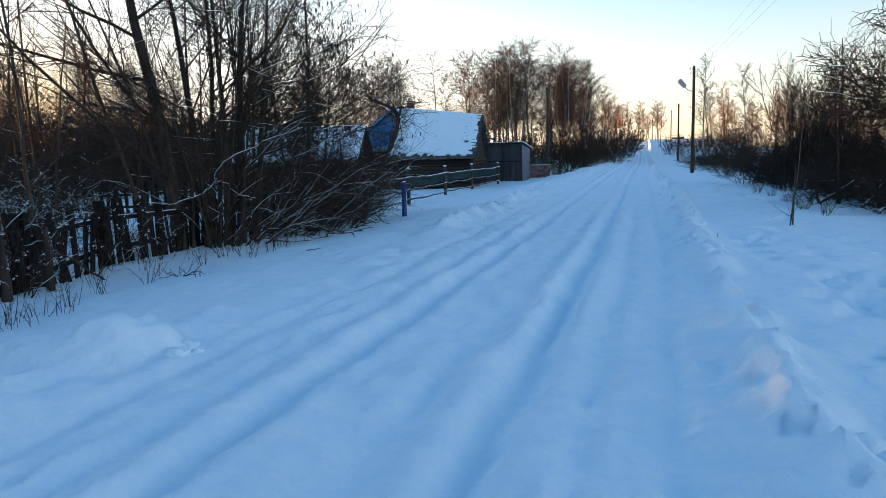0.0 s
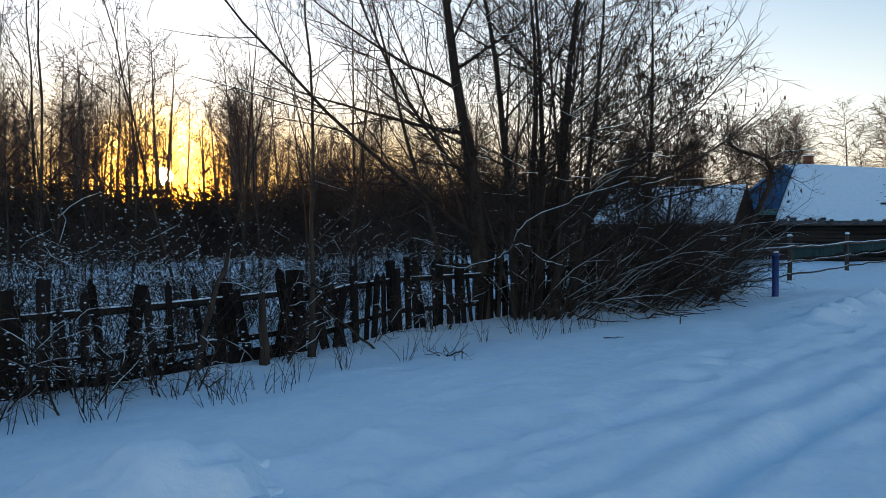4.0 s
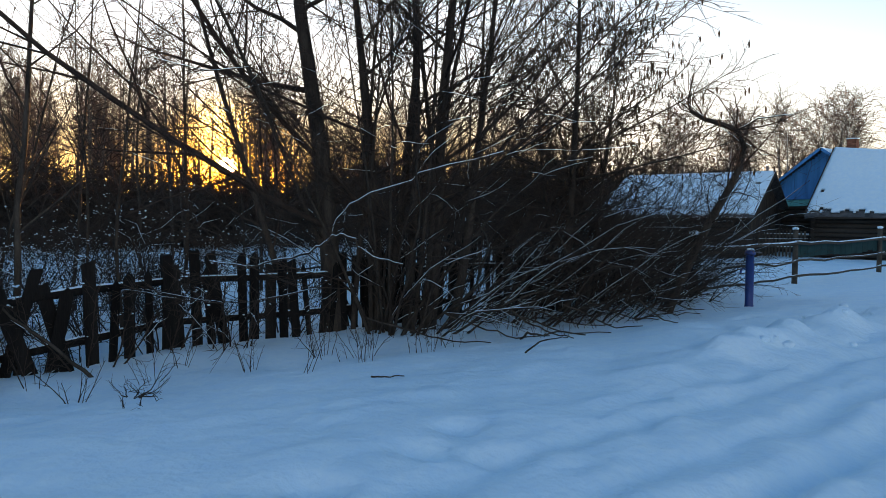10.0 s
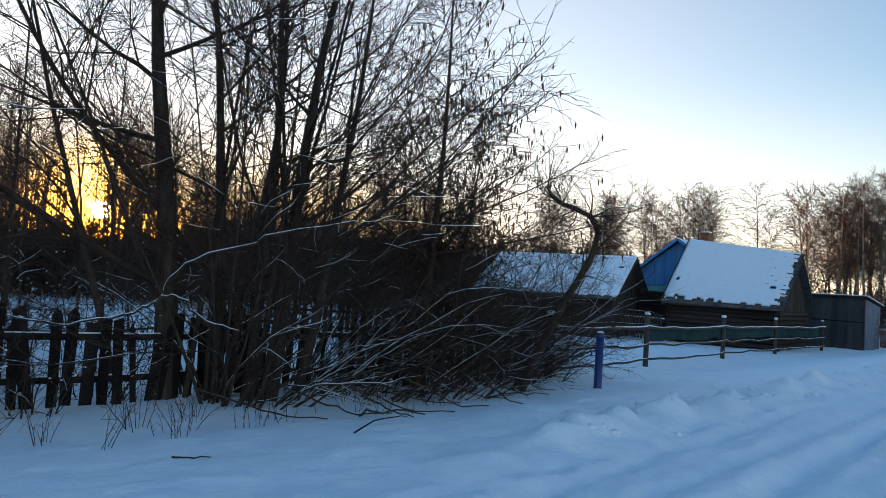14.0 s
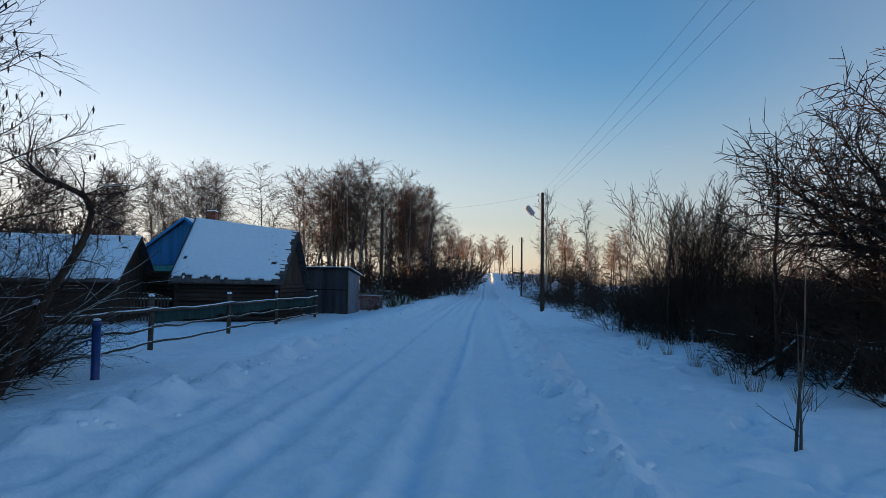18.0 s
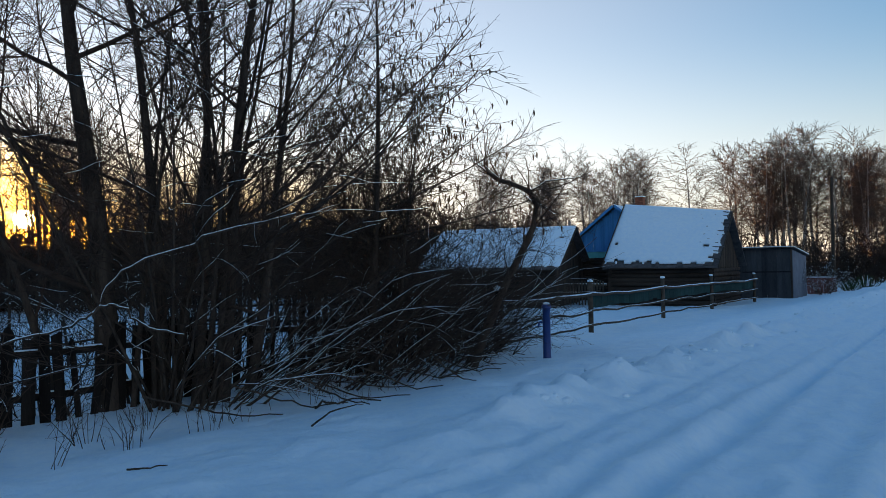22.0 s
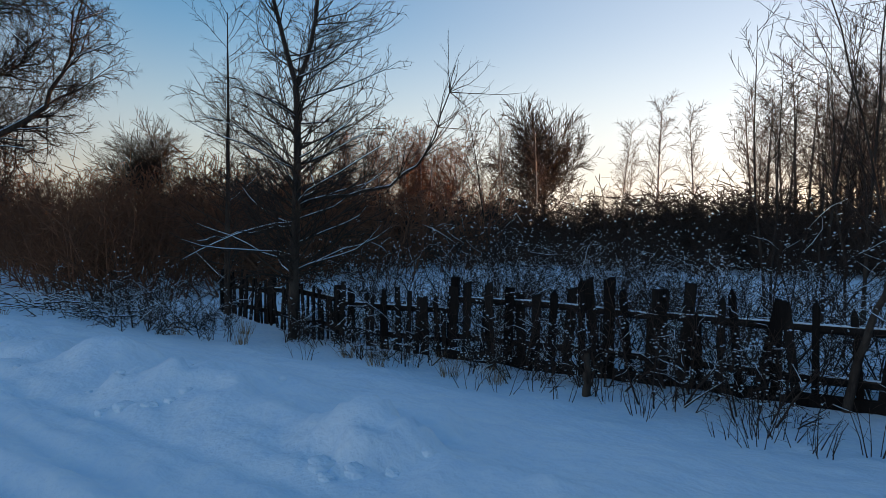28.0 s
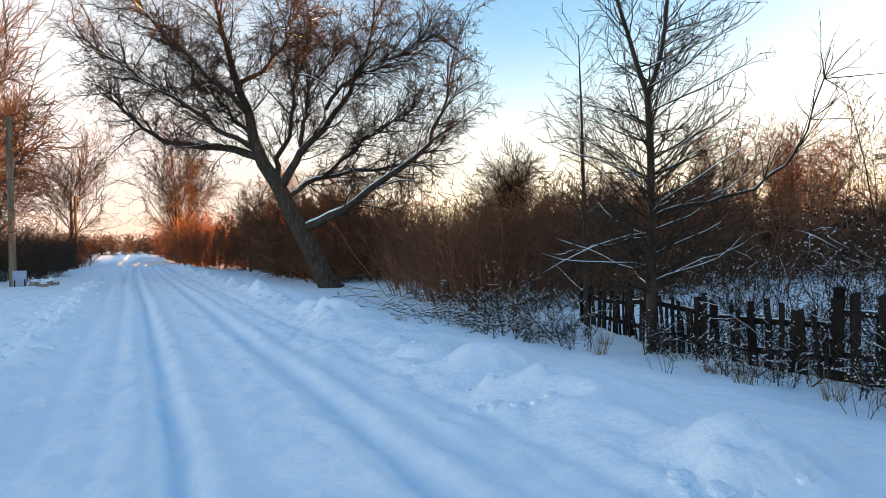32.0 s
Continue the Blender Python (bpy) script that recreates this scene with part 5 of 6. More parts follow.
def boards(parent, name, mat, start, end, low, high, n, outline=None, thick=0.025, axis="x"):
    """Upright boards side by side from start to end; outline gives the top height for a share 0..1 of the way."""
    for i in range(n):
        s = (i + 0.5) / n
        x, y = start[0] + (end[0] - start[0]) * s, start[1] + (end[1] - start[1]) * s
        wide = math.hypot(end[0] - start[0], end[1] - start[1]) / n - 0.008
        top = outline(s) if outline else high
        if top - low < 0.05:
            continue
        ob = part(name, box(bmesh.new(), (0, 0, 0), (wide, thick, top - low)), mat, parent)
        ob.matrix_basis = pose(x + fr.normal(0, 0.003), y + fr.normal(0, 0.003), (top + low) / 2 + fr.normal(0, 0.01), 0, 0, math.degrees(math.atan2(end[1] - start[1], end[0] - start[0])))


def log_house():
    """The log house with a sagging slate roof under snow; its gable end faces the road."""
    top = thing("log_house", "old log house with a sagging snow-covered slate roof", "house", (-8.95, 31.0, 0), 5.0)
    g = gz(-11, 31) - 0.15
    # local: x along the eave (0 at the road end, -5.15 at the far end), y uphill
    L = -5.15
    log_wall(top, (L + 0.25, 0.45, 0), (-0.35, 0.45, 0), g, 1.35)
    log_wall(top, (-0.35, 0.45, 0), (-0.35, 6.5, 0), g, 1.35)
    log_wall(top, (L + 0.25, 0.45, 0), (L + 0.25, 3.3, 0), g, 1.35)
    part("inner_wall", boxes(((L / 2, 3.5, (g + 1.3) / 2), (4.4, 5.6, 1.3 - g))), WOOD_DARK, top)
    boards(top, "gable_board", WOOD_DARK, (-0.33, 0.4), (-0.33, 6.6), 1.3, 3.8, 30, lambda s: 1.38 + 2.35 * (1 - abs(2 * s - 1)), axis="y")
    ridge_l, ridge_r = (L + 0.02, 3.5, 4.56), (0.0, 3.5, 3.95)
    roof = part("roof", slab([(L, 0, 1.44), (0.02, 0, 1.38), ridge_r, ridge_l], 0.07), SLATE, top)
    part("roof", slab([ridge_l, ridge_r, (0, 7.0, 1.4), (L, 7.0, 1.5)], 0.07), SLATE, top)
    for row in range(9):
        for k in range(2):
            v = (row + 0.5) / 9
            x, y, z = -0.13 - 0.27 * k, 3.5 * v, 1.40 + (3.95 - 1.40) * v
            ob = part("slate", box(bmesh.new(), (0, 0, 0), (0.28, 0.44, 0.012)), SLATE, roof)
            ob.matrix_basis = pose(x, y, z + 0.03, 36.5 + fr.normal(0, 2), fr.normal(0, 1.5), fr.normal(0, 3))
    for k in range(19):
        x = L + 0.15 + 0.27 * k + fr.normal(0, 0.05)
        ob = part("slate", box(bmesh.new(), (0, 0, 0), (fr.uniform(0.10, 0.27), fr.uniform(0.12, 0.30), 0.012)), SLATE, roof)
        ob.matrix_basis = pose(x, 0.02 + fr.normal(0, 0.05), 1.42 + fr.normal(0, 0.02), 36 + fr.normal(0, 4), fr.normal(0, 3), fr.normal(0, 5))
    part("snow_cover", snow_sheet((L, 0.0, 1.46), (-0.05, 0.0, 1.40), (-0.08, 3.5, 3.97), (L + 0.02, 3.5, 4.58), 3, 0.09, 1.1), SNOW_ROUGH_SKYLIT, roof, "thick white snow with worn holes")
    for k in range(84):
        s, v = (1 - 0.3 * fr.random() ** 1.6 if k < 62 else fr.uniform(0.04, 0.9)), round(fr.uniform(0.5, 13.4)) / 13.9 if k < 62 else fr.uniform(0.02, 0.3)
        x, z = L * (1 - s), (1.43 + 3.13 * v) * (1 - s) + (1.39 + 2.56 * v) * s
        ob = part("slate", box(bmesh.new(), (0, 0, 0), (fr.uniform(0.08, 0.30), fr.uniform(0.025, 0.055), 0.02)), SLATE, roof)
        ob.matrix_basis = pose(x, 3.5 * v, z + 0.10, 39, 0, fr.normal(0, 4))
    part("rake_board", boxes(((L, 1.75, 3.0), (0.03, 4.68, 0.14), (41.7, 0, 0))), WOOD_DARK, top)
    part("rake_board", boxes(((0.03, 1.75, 2.62), (0.03, 4.35, 0.12), (36.0, 0, 0))), WOOD_DARK, top)
    part("eave_board", boxes(((L / 2, 0.03, 1.34), (5.1, 0.03, 0.10))), WOOD_LOG, top)


log_house()


def blue_house():
    """The wing behind with a bright blue boarded gable."""
    top = thing("blue_house", "wooden house with a bright blue boarded gable and teal trim", "house", (-15.0, 34.35, 0), 3.0)
    g = gz(-16, 34) - 0.15
    half, peak, eave = 2.25, 4.55, 2.85
    log_wall(top, (-half + 0.25, 0.1, 0), (half - 0.25, 0.1, 0), g, 1.9)
    log_wall(top, (-half + 0.25, 0.1, 0), (-half + 0.25, 7, 0), g, 2.6)
    part("inner_wall", boxes(((0, 3.6, (g + 2.5) / 2), (3.9, 6.8, 2.5 - g))), WOOD_DARK, top)
    boards(top, "gable_board", BLUE_BOARD, (-half + 0.2, 0.0), (half - 0.2, 0.0), 2.25, 4.4, 32, lambda s: eave + 0.12 + (peak - eave - 0.2) * (1 - abs(2 * s - 1)))
    boards(top, "trim_board", TEAL_BOARD, (-half + 0.2, -0.03), (half - 0.2, -0.03), 1.88, 2.2, 16)
    part("cornice", boxes(((0, -0.07, 2.235), (half * 2 - 0.3, 0.10, 0.06))), BLUE_BOARD, top)
    left = part("roof", slab([(-half - 0.2, -0.35, eave - 0.12), (0, -0.35, peak + 0.05), (0, 7.2, peak + 0.05), (-half - 0.2, 7.2, eave - 0.12)], 0.06), SLATE, top)
    right = part("roof", slab([(0, -0.35, peak + 0.05), (half + 0.2, -0.35, eave - 0.12), (half + 0.2, 7.2, eave - 0.12), (0, 7.2, peak + 0.05)], 0.06), SLATE, top)
    part("snow_cover", snow_sheet((-half - 0.2, 7.2, eave - 0.11), (-half - 0.2, -0.35, eave - 0.11), (0, -0.35, peak + 0.06), (0, 7.2, peak + 0.06), 5, 0.08), SNOW_SKYLIT, left)
    part("snow_cover", snow_sheet((half + 0.2, -0.35, eave - 0.11), (half + 0.2, 7.2, eave - 0.11), (0, 7.2, peak + 0.06), (0, -0.35, peak + 0.06), 6, 0.08), SNOW_SKYLIT, right)
    slope = math.degrees(math.atan2(peak - eave + 0.17, half + 0.2))
    part("barge_board", boxes(((-half / 2 - 0.1, -0.37, (peak + eave) / 2 - 0.06), (2.98, 0.03, 0.13), (0, -slope, 0))), BLUE_BOARD, top)
    part("barge_board", boxes(((half / 2 + 0.1, -0.37, (peak + eave) / 2 - 0.06), (2.98, 0.03, 0.13), (0, slope, 0))), BLUE_BOARD, top)
    chimney = part("chimney", boxes(((0.25, 3.0, 4.70), (0.42, 0.42, 0.95))), BRICK, top)
    for row in range(7):
        for k in range(2):
            ob = part("brick", box(bmesh.new(), (0, 0, 0), (0.205, 0.012, 0.062), bevel=0.004), BRICK, chimney)
            ob.matrix_basis = pose(0.145 + 0.212 * k, 2.786, 4.70 + 0.072 * row - 0.02, 0, 0, 0)
    part("cap", boxes(((0.25, 3.0, 5.19), (0.50, 0.50, 0.06))), BRICK, chimney)
    part("snow_cap", boxes(((0.25, 3.0, 5.24), (0.46, 0.46, 0.05))), SNOW_SKYLIT, chimney)


blue_house()


def barn():
    top = thing("barn", "low log barn with a snow-covered metal roof and dark boarded end", "barn", (-14.96, 28.0, 0), 14.0)
    g = gz(-17, 28) - 0.15
    L = -7.2
    log_wall(top, (L + 0.3, 0.4, 0), (-0.4, 0.4, 0), g, 1.3)
    part("inner_wall", boxes(((L / 2, 3.6, (g + 1.3) / 2), (6.2, 6.2, 1.3 - g))), WOOD_DARK, top)
    boards(top, "end_board", WOOD_DARK, (-0.38, 0.4), (-0.38, 6.8), g, 3.2, 32, lambda s: 1.32 + 1.95 * (1 - abs(2 * s - 1)), axis="y")
    roof = part("roof", slab([(L, 0, 1.38), (0, 0, 1.38), (0, 3.6, 3.46), (L, 3.6, 3.46)], 0.05), SLATE, top)
    part("roof", slab([(L, 3.6, 3.46), (0, 3.6, 3.46), (0, 7.2, 1.38), (L, 7.2, 1.38)], 0.05), SLATE, top)
    part("snow_cover", snow_sheet((L, 0.0, 1.39), (0, 0.0, 1.39), (0, 3.6, 3.47), (L, 3.6, 3.47), 9, 0.05, 0.35, 0.06), SNOW_SKYLIT, roof, "even white snow with thin slits")
    for k in range(12):
        x, v, ln = L + 2.0 + 0.42 * k + fr.normal(0, 0.06), fr.uniform(0.15, 0.4), fr.uniform(0.3, 0.9)
        ob = part("roof_seam", box(bmesh.new(), (0, 0, 0), (0.018, ln, 0.012)), SLATE, roof)
        ob.matrix_basis = pose(x, 3.6 * v, 1.39 + 2.08 * v + 0.072, 30.0, 0, 0)
    for x in (0.0,):
        part("rake_board", boxes(((x + 0.02, 1.8, 2.36), (0.03, 4.2, 0.11), (30.0, 0, 0))), WOOD_DARK, top)
    part("chimney_pipe", tubes("chimney_pipe", [(np.array([[(-0.5, 4.2, 2.9), (-0.5, 4.2, 3.4), (-0.5, 4.2, 3.75)]]), np.full((1, 3), 0.08), 8)]), STEEL, top)


barn()


def yard_fence():
    top = thing("yard_fence", "low yard fence of grey slats between barn and house", "fence", (-14.4, 29.5, gz(-14, 29.5)))
    for i in range(14):
        part("slat", box(bmesh.new(), (-1.1 + 0.15 * i, 0, 0.62), (0.07, 0.02, 1.1 + fr.normal(0, 0.03))), WOOD_RAIL, top)
    for z in (0.45, 1.0):
        rail = part("rail", box(bmesh.new(), (0, 0.04, z), (2.0, 0.04, 0.06)), WOOD_RAIL, top)
        part("snow_cover", box(bmesh.new(), (0, 0.04, z + 0.045), (1.98, 0.045, 0.03)), SNOW_SKYLIT, rail)


yard_fence()


def shed():
    """The grey shed by the road with a sheet-metal side and a thin snowy roof."""
    top = thing("shed", "grey boarded shed with a pale sheet-metal side and low roof", "shed", (-7.75, 39.6, gz(-8.5, 39.6)))
    boards(top, "front_board", BOARD_GREY, (-2.75, 0.0), (0.0, 0.0), -0.2, 2.55, 11)
    part("seam", boxes(((-1.25, -0.02, 1.35), (2.4, 0.03, 0.05))), WOOD_OLD_SHADED, top)
    part("door_frame", boxes(((-0.05, -0.02, 1.2), (0.08, 0.06, 2.6))), WOOD_DARK, top)
    boards(top, "side_sheet", METAL_GREY, (0.0, 0.02), (0.0, 3.4), -0.2, 2.5, 7, lambda s: 2.5 - 0.35 * s)
    boards(top, "back_board", BOARD_GREY, (-2.75, 3.4), (0.0, 3.4), -0.2, 2.15, 8)
    boards(top, "side_board", BOARD_GREY, (-2.75, 0.02), (-2.75, 3.4), -0.2, 2.3, 8)
    roof = part("roof", slab([(-2.95, -0.25, 2.64), (0.15, -0.25, 2.64), (0.15, 3.6, 2.25), (-2.95, 3.6, 2.25)], 0.05), SLATE, top)
    part("snow_cover", slab([(-2.93, -0.2, 2.685), (0.13, -0.2, 2.685), (0.13, 3.58, 2.30), (-2.93, 3.58, 2.30)], 0.04), SNOW_SKYLIT, roof)
    ridges = np.array([[(-2.9 + 0.1 * i, -0.27, 2.61), (-2.9 + 0.1 * i, 0.0, 2.585), (-2.9 + 0.1 * i, 0.2, 2.565)] for i in range(31)])
    part("corrugation", tubes("corrugation", [(ridges, np.full((31, 3), 0.035), 6)]), SLATE, roof)


shed()


def pink_wall():
    top = thing("low_wall", "low faded pink boarded front garden fence", "fence", (-7.1, 44.5, gz(-7, 44.5)))
    boards(top, "board", PINK, (-0.9, 0), (0.6, 0), -0.15, 0.85, 9)
    part("rail", boxes(((-0.15, -0.03, 0.87), (1.5, 0.06, 0.05))), PINK, top)
    part("snow_cover", boxes(((-0.15, -0.03, 0.92), (1.5, 0.07, 0.05))), SNOW_SKYLIT, top)


pink_wall()


# ---- poles and wires ----
def pole(label, x, y, tall, r, mat, bars=True, group="utility poles"):
    top = thing("utility_pole", label, "pole", (x, y, gz(x, y)), 0, group)
    pts = np.array([[(0, 0, -0.5), (0.01, 0, tall * 0.5), (0.0, 0.01, tall)]])
    part("mast", tubes("mast", [(pts, np.array([[r, r * 0.88, r * 0.75]]), 10), (np.array([[(0, 0.01, tall), (0, 0.01, tall + 0.06)]]), np.array([[r * 0.75, 0.01]]), 10)]), mat, top)
    if bars:
        for i, (sx, z) in enumerate(((-1, tall - 0.18), (1, tall - 0.3), (-1, tall - 0.5), (1, tall - 0.62))):
            hook = np.array([[(sx * r * 0.7, 0, z), (sx * (r + 0.10), 0, z - 0.02), (sx * (r + 0.13), 0, z + 0.04), (sx * (r + 0.13), 0, z + 0.09)]])
            iron = part("hook", tubes("hook", [(hook, np.full((1, 4), 0.012), 6)]), STEEL, top)
            part("insulator", tubes("insulator", [(np.array([[(sx * (r + 0.13), 0, z + 0.06), (sx * (r + 0.13), 0, z + 0.11), (sx * (r + 0.13), 0, z + 0.16)]]), np.array([[0.035, 0.042, 0.02]]), 8)]), LAMP_HEAD, iron)
    return top


lamp = pole("dark wooden street lamp pole with a grey lamp head", 3.3, 40.2, 6.75, 0.11, POLE_DARK)
arm = part("arm", tubes("arm", [(np.array([[(0, 0, 5.15), (-0.35, -0.12, 5.3), (-0.62, -0.2, 5.55)]]), np.full((1, 3), 0.022), 7)]), STEEL, lamp)
head = bmesh.new()
box(head, (-0.72, -0.24, 5.72), (0.26, 0.24, 0.62), (0, -42, 15), 0.05)
part("lamp_head", head, LAMP_HEAD, lamp, "boxy grey street lamp head")
part("lamp_lens", boxes(((-0.80, -0.27, 5.62), (0.06, 0.17, 0.42), (0, -42, 15))), GLASS, lamp, "milky lamp glass")
part("brace", tubes("brace", [(np.array([[(0.07, 0, -0.1), (0.10, 0, 0.9), (0.08, 0.0, 1.7)]]), np.full((1, 3), 0.07), 8)]), POLE_DARK, lamp, "short stub bound to the foot")
pole("dark bare utility pole beside the shed", -6.75, 45.3, 6.6, 0.12, POLE_DARK)
pole("dark utility pole far along the road", 4.2, 83, 6.9, 0.12, POLE_DARK)
pole("dark utility pole far along the road", 6.0, 165, 7.0, 0.12, POLE_DARK)
pole("pale brown wooden utility pole on the verge", 4.9, -37.7, 8.0, 0.17, POLE_WOOD)
pole("dark utility pole by distant trees", 4.7, -75, 7.0, 0.13, POLE_DARK)


def wire(name, a, b, sag, label="thin black overhead wire between poles"):
    s = np.linspace(0, 1, 24)[:, None]
    pts = np.array([a]) * (1 - s) + np.array([b]) * s
    pts[:, 2] -= sag * 4 * (s * (1 - s))[:, 0]
    ob = new(name, tubes(name, [(pts[None], np.full((1, 24), 0.0032), 4)]))
    ob.data.materials.append(WIRE)
    tagged(ob, label, "wire", "overhead wires")


wire("overhead_wire", (3.3 - 0.24, 40.2, 6.6), (4.9 - 0.3, -37.7, 7.85), 1.1)
wire("overhead_wire", (3.3 + 0.24, 40.2, 6.5), (4.9 + 0.3, -37.7, 7.7), 1.2)
wire("overhead_wire", (3.3 - 0.24, 40.2, 6.3), (4.9 - 0.3, -37.7, 7.5), 1.2)
wire("overhead_wire", (3.3 - 0.24, 40.2, 6.6), (-6.75, 45.3, 6.3), 0.35)
wire("overhead_wire", (3.3 + 0.24, 40.2, 6.5), (4.3, 83, 6.6), 0.7)
wire("overhead_wire", (3.3 + 0.24, 40.2, 6.5), (13.5, 52, 4.6), 0.4)
wire("overhead_wire", (4.9 - 0.3, -37.7, 7.85), (4.5, -75, 6.8), 0.8)
post = pole("short dark post at the end of the scrub", 13.5, 52, 4.6, 0.08, POLE_DARK, False)

# ---- small things ----
sr = np.random.default_rng(77)


def snow_heap(label, x, y, lumps):
    """A heap of cleared snow blocks."""
    top = thing("snow_heap", label, "snow heap", (x, y, gz(x, y)), group="snow heaps")
    for lx, ly, lz, sx, sy, sz in lumps:
        bm = bmesh.new()
        bmesh.ops.create_icosphere(bm, subdivisions=4, radius=1)
        for v in bm.verts:
            n = v.co.normalized()
            k = 1 + 0.32 * noise.noise(n * 1.3 + Vector((x, y, lx))) + 0.15 * noise.noise(n * 3.5 + Vector((lx, y, x))) + 0.05 * noise.noise(n * 9)
            v.co = Vector((math.copysign(abs(n.x) ** 0.75, n.x) * sx, math.copysign(abs(n.y) ** 0.75, n.y) * sy, math.copysign(abs(n.z) ** 0.8, n.z) * sz)) * k + Vector((lx, ly, lz + gz(x + lx, y + ly) - gz(x, y)))
        for f in bm.faces:
            f.smooth = True
        part("block", bm, SNOW_ROUGH_SKYLIT, top)
    return top


snow_heap("broken clods beside a heap of cleared snow", -3.6, -3.3, ((0.36, -0.02, 0.0, 0.09, 0.08, 0.05), (0.30, 0.22, 0.0, 0.07, 0.08, 0.045), (0.14, 0.38, 0.0, 0.05, 0.06, 0.035), (0.46, 0.12, 0.0, 0.04, 0.05, 0.03), (-0.12, 0.44, 0.0, 0.05, 0.06, 0.03)))
snow_heap("broken clods beside a heap of cleared snow", -3.5, -5.75, ((0.30, 0.16, 0.0, 0.08, 0.07, 0.045), (0.18, 0.32, 0.0, 0.06, 0.07, 0.04), (0.40, 0.0, 0.0, 0.05, 0.06, 0.035), (0.02, 0.38, 0.0, 0.05, 0.06, 0.035)))
snow_heap("pile of snow at the far end of the road", -1.6, -74, ((0, 0, 0.2, 1.5, 1.0, 0.6), (1.2, 0.3, 0.1, 0.8, 0.7, 0.5), (-1.4, 0.2, 0.1, 0.9, 0.8, 0.35)))


def clods(label, rows):
    """Loose clods of snow pushed to the road's edges."""
    top = thing("snow_clods", label, "snow", kind="stuff")
    places = np.array([(x, y, gz(x, y)) for x, y, s in rows])
    for k in range(0, len(rows), 40):
        part("clod", blobs("clod", places[k:k + 40], np.array([s for *_, s in rows])[k:k + 40], sr, 0.62), SNOW_ROUGH_SKYLIT, top)


clods("small clods of snow along the road edges", [(1.25 + sr.normal(0, 0.16), sr.uniform(2.2, 40), sr.uniform(0.03, 0.085)) for _ in range(150)] + [(-3.65 + sr.normal(0, 0.3), sr.uniform(6, 45), sr.uniform(0.02, 0.08)) for _ in range(110)] + [(-3.9 + sr.normal(0, 0.5), sr.uniform(-40, -5), sr.uniform(0.02, 0.06)) for _ in range(120)] + [(1.5 + sr.normal(0, 0.3), sr.uniform(-40, -4), sr.uniform(0.04, 0.16)) for _ in range(120)])


def snowy_bush(label, x, y, h, n, tufts, wide=1.0):
    """A bare garden shrub with tufts of snow on its twig ends."""
    p, d = stems(sr, n, 0.25 * wide, 0.5 * wide)
    g = grow(sr, p, d, sr.uniform(0.6, 1.05, n) * h, sr.uniform(0.006, 0.014, n), [
        dict(m=6, sides=4, wig=0.10, tip=0.3, kids=8, start=0.15, ang=42, ratio=0.42, fall=0.4, rr=0.6, least=0.005),
        dict(m=4, sides=3, wig=0.24, tip=0.4, kids=4, start=0.15, ang=48, ratio=0.5, rr=0.7, least=0.0035),
        dict(m=2, sides=3, wig=0.12, tip=0.6)])
    ob = tree("snowy_bush", label, (x, y, gz(x, y)), g, TWIG, TWIG, 1, snow_on(sr, g[:2], 0.26, 0.75, 0.5, 0.003), group="bushes with snow tufts", category="bush")
    ends = np.concatenate([g[1][0][:, -1], g[2][0][:, -1]])
    ends = ends[sr.random(len(ends)) < tufts]
    if len(ends):
        tagged(part("snow_cover", blobs("snow_tufts", ends.repeat(2, 0) + sr.normal(0, 0.014, (2 * len(ends), 3)) + np.array([0, 0, 0.008]), sr.uniform(0.005, 0.021, 2 * len(ends)), sr, 0.5), SNOW_SKYLIT, ob, "small tufts of snow on the twigs"), kind="stuff")
    return ob


rows = [(-sr.uniform(9.7, 13.5), y + sr.normal(0, 0.3), sr.uniform(1.5, 2.5)) for y in np.arange(-9.5, 4.5, 0.36)] + [(-sr.uniform(13.5, 19), y, sr.uniform(1.6, 2.6)) for y in np.arange(-10, 11, 0.95)]
for x, y, h in rows:
    snowy_bush("bare garden bush with white snow tufts behind the fence", x, y, h, 11, 0.34 if y < 1 else 0.12)
for x, y, h in [(-8.35, -2.6, 1.5), (-8.4, -5.2, 1.3), (-8.5, -0.2, 1.6), (-9.0, -6.9, 1.7)] + [(-9.1 + 0.3 * sr.random(), y, sr.uniform(1.0, 1.7)) for y in np.arange(-8, 3.6, 0.8)] + [(-8.0 + 0.25 * sr.random(), y, sr.uniform(0.6, 1.15)) for y in np.arange(-9, -1, 0.9)] + [(-8.75 + 0.2 * sr.random(), y, sr.uniform(0.9, 1.5)) for y in np.arange(-9.5, -1, 1.1)]:
    snowy_bush("bare bush grown through the fence, snow on twigs", x, y, h, 9, 0.16 if y < -1 else 0.06)


def weed(label, x, y, h, n, mat, spread=0.3, group="dead weeds"):
    """Dead stems standing out of the snow."""
    p, d = stems(sr, n, 0.12, spread, base=(0, 0, -0.05))
    g = grow(sr, p, d, sr.uniform(0.5, 1.0, n) * h, sr.uniform(0.003, 0.006, n), [
        dict(m=5, sides=4, wig=0.09, tip=0.4, kids=4, start=0.3, ang=38, ratio=0.4, rr=0.6, least=0.002),
        dict(m=4, sides=3, wig=0.14, tip=0.4)])
    return tree("dead_weed", label, (x, y, gz(x, y)), g, mat, mat, 1, group=group, category="plant")


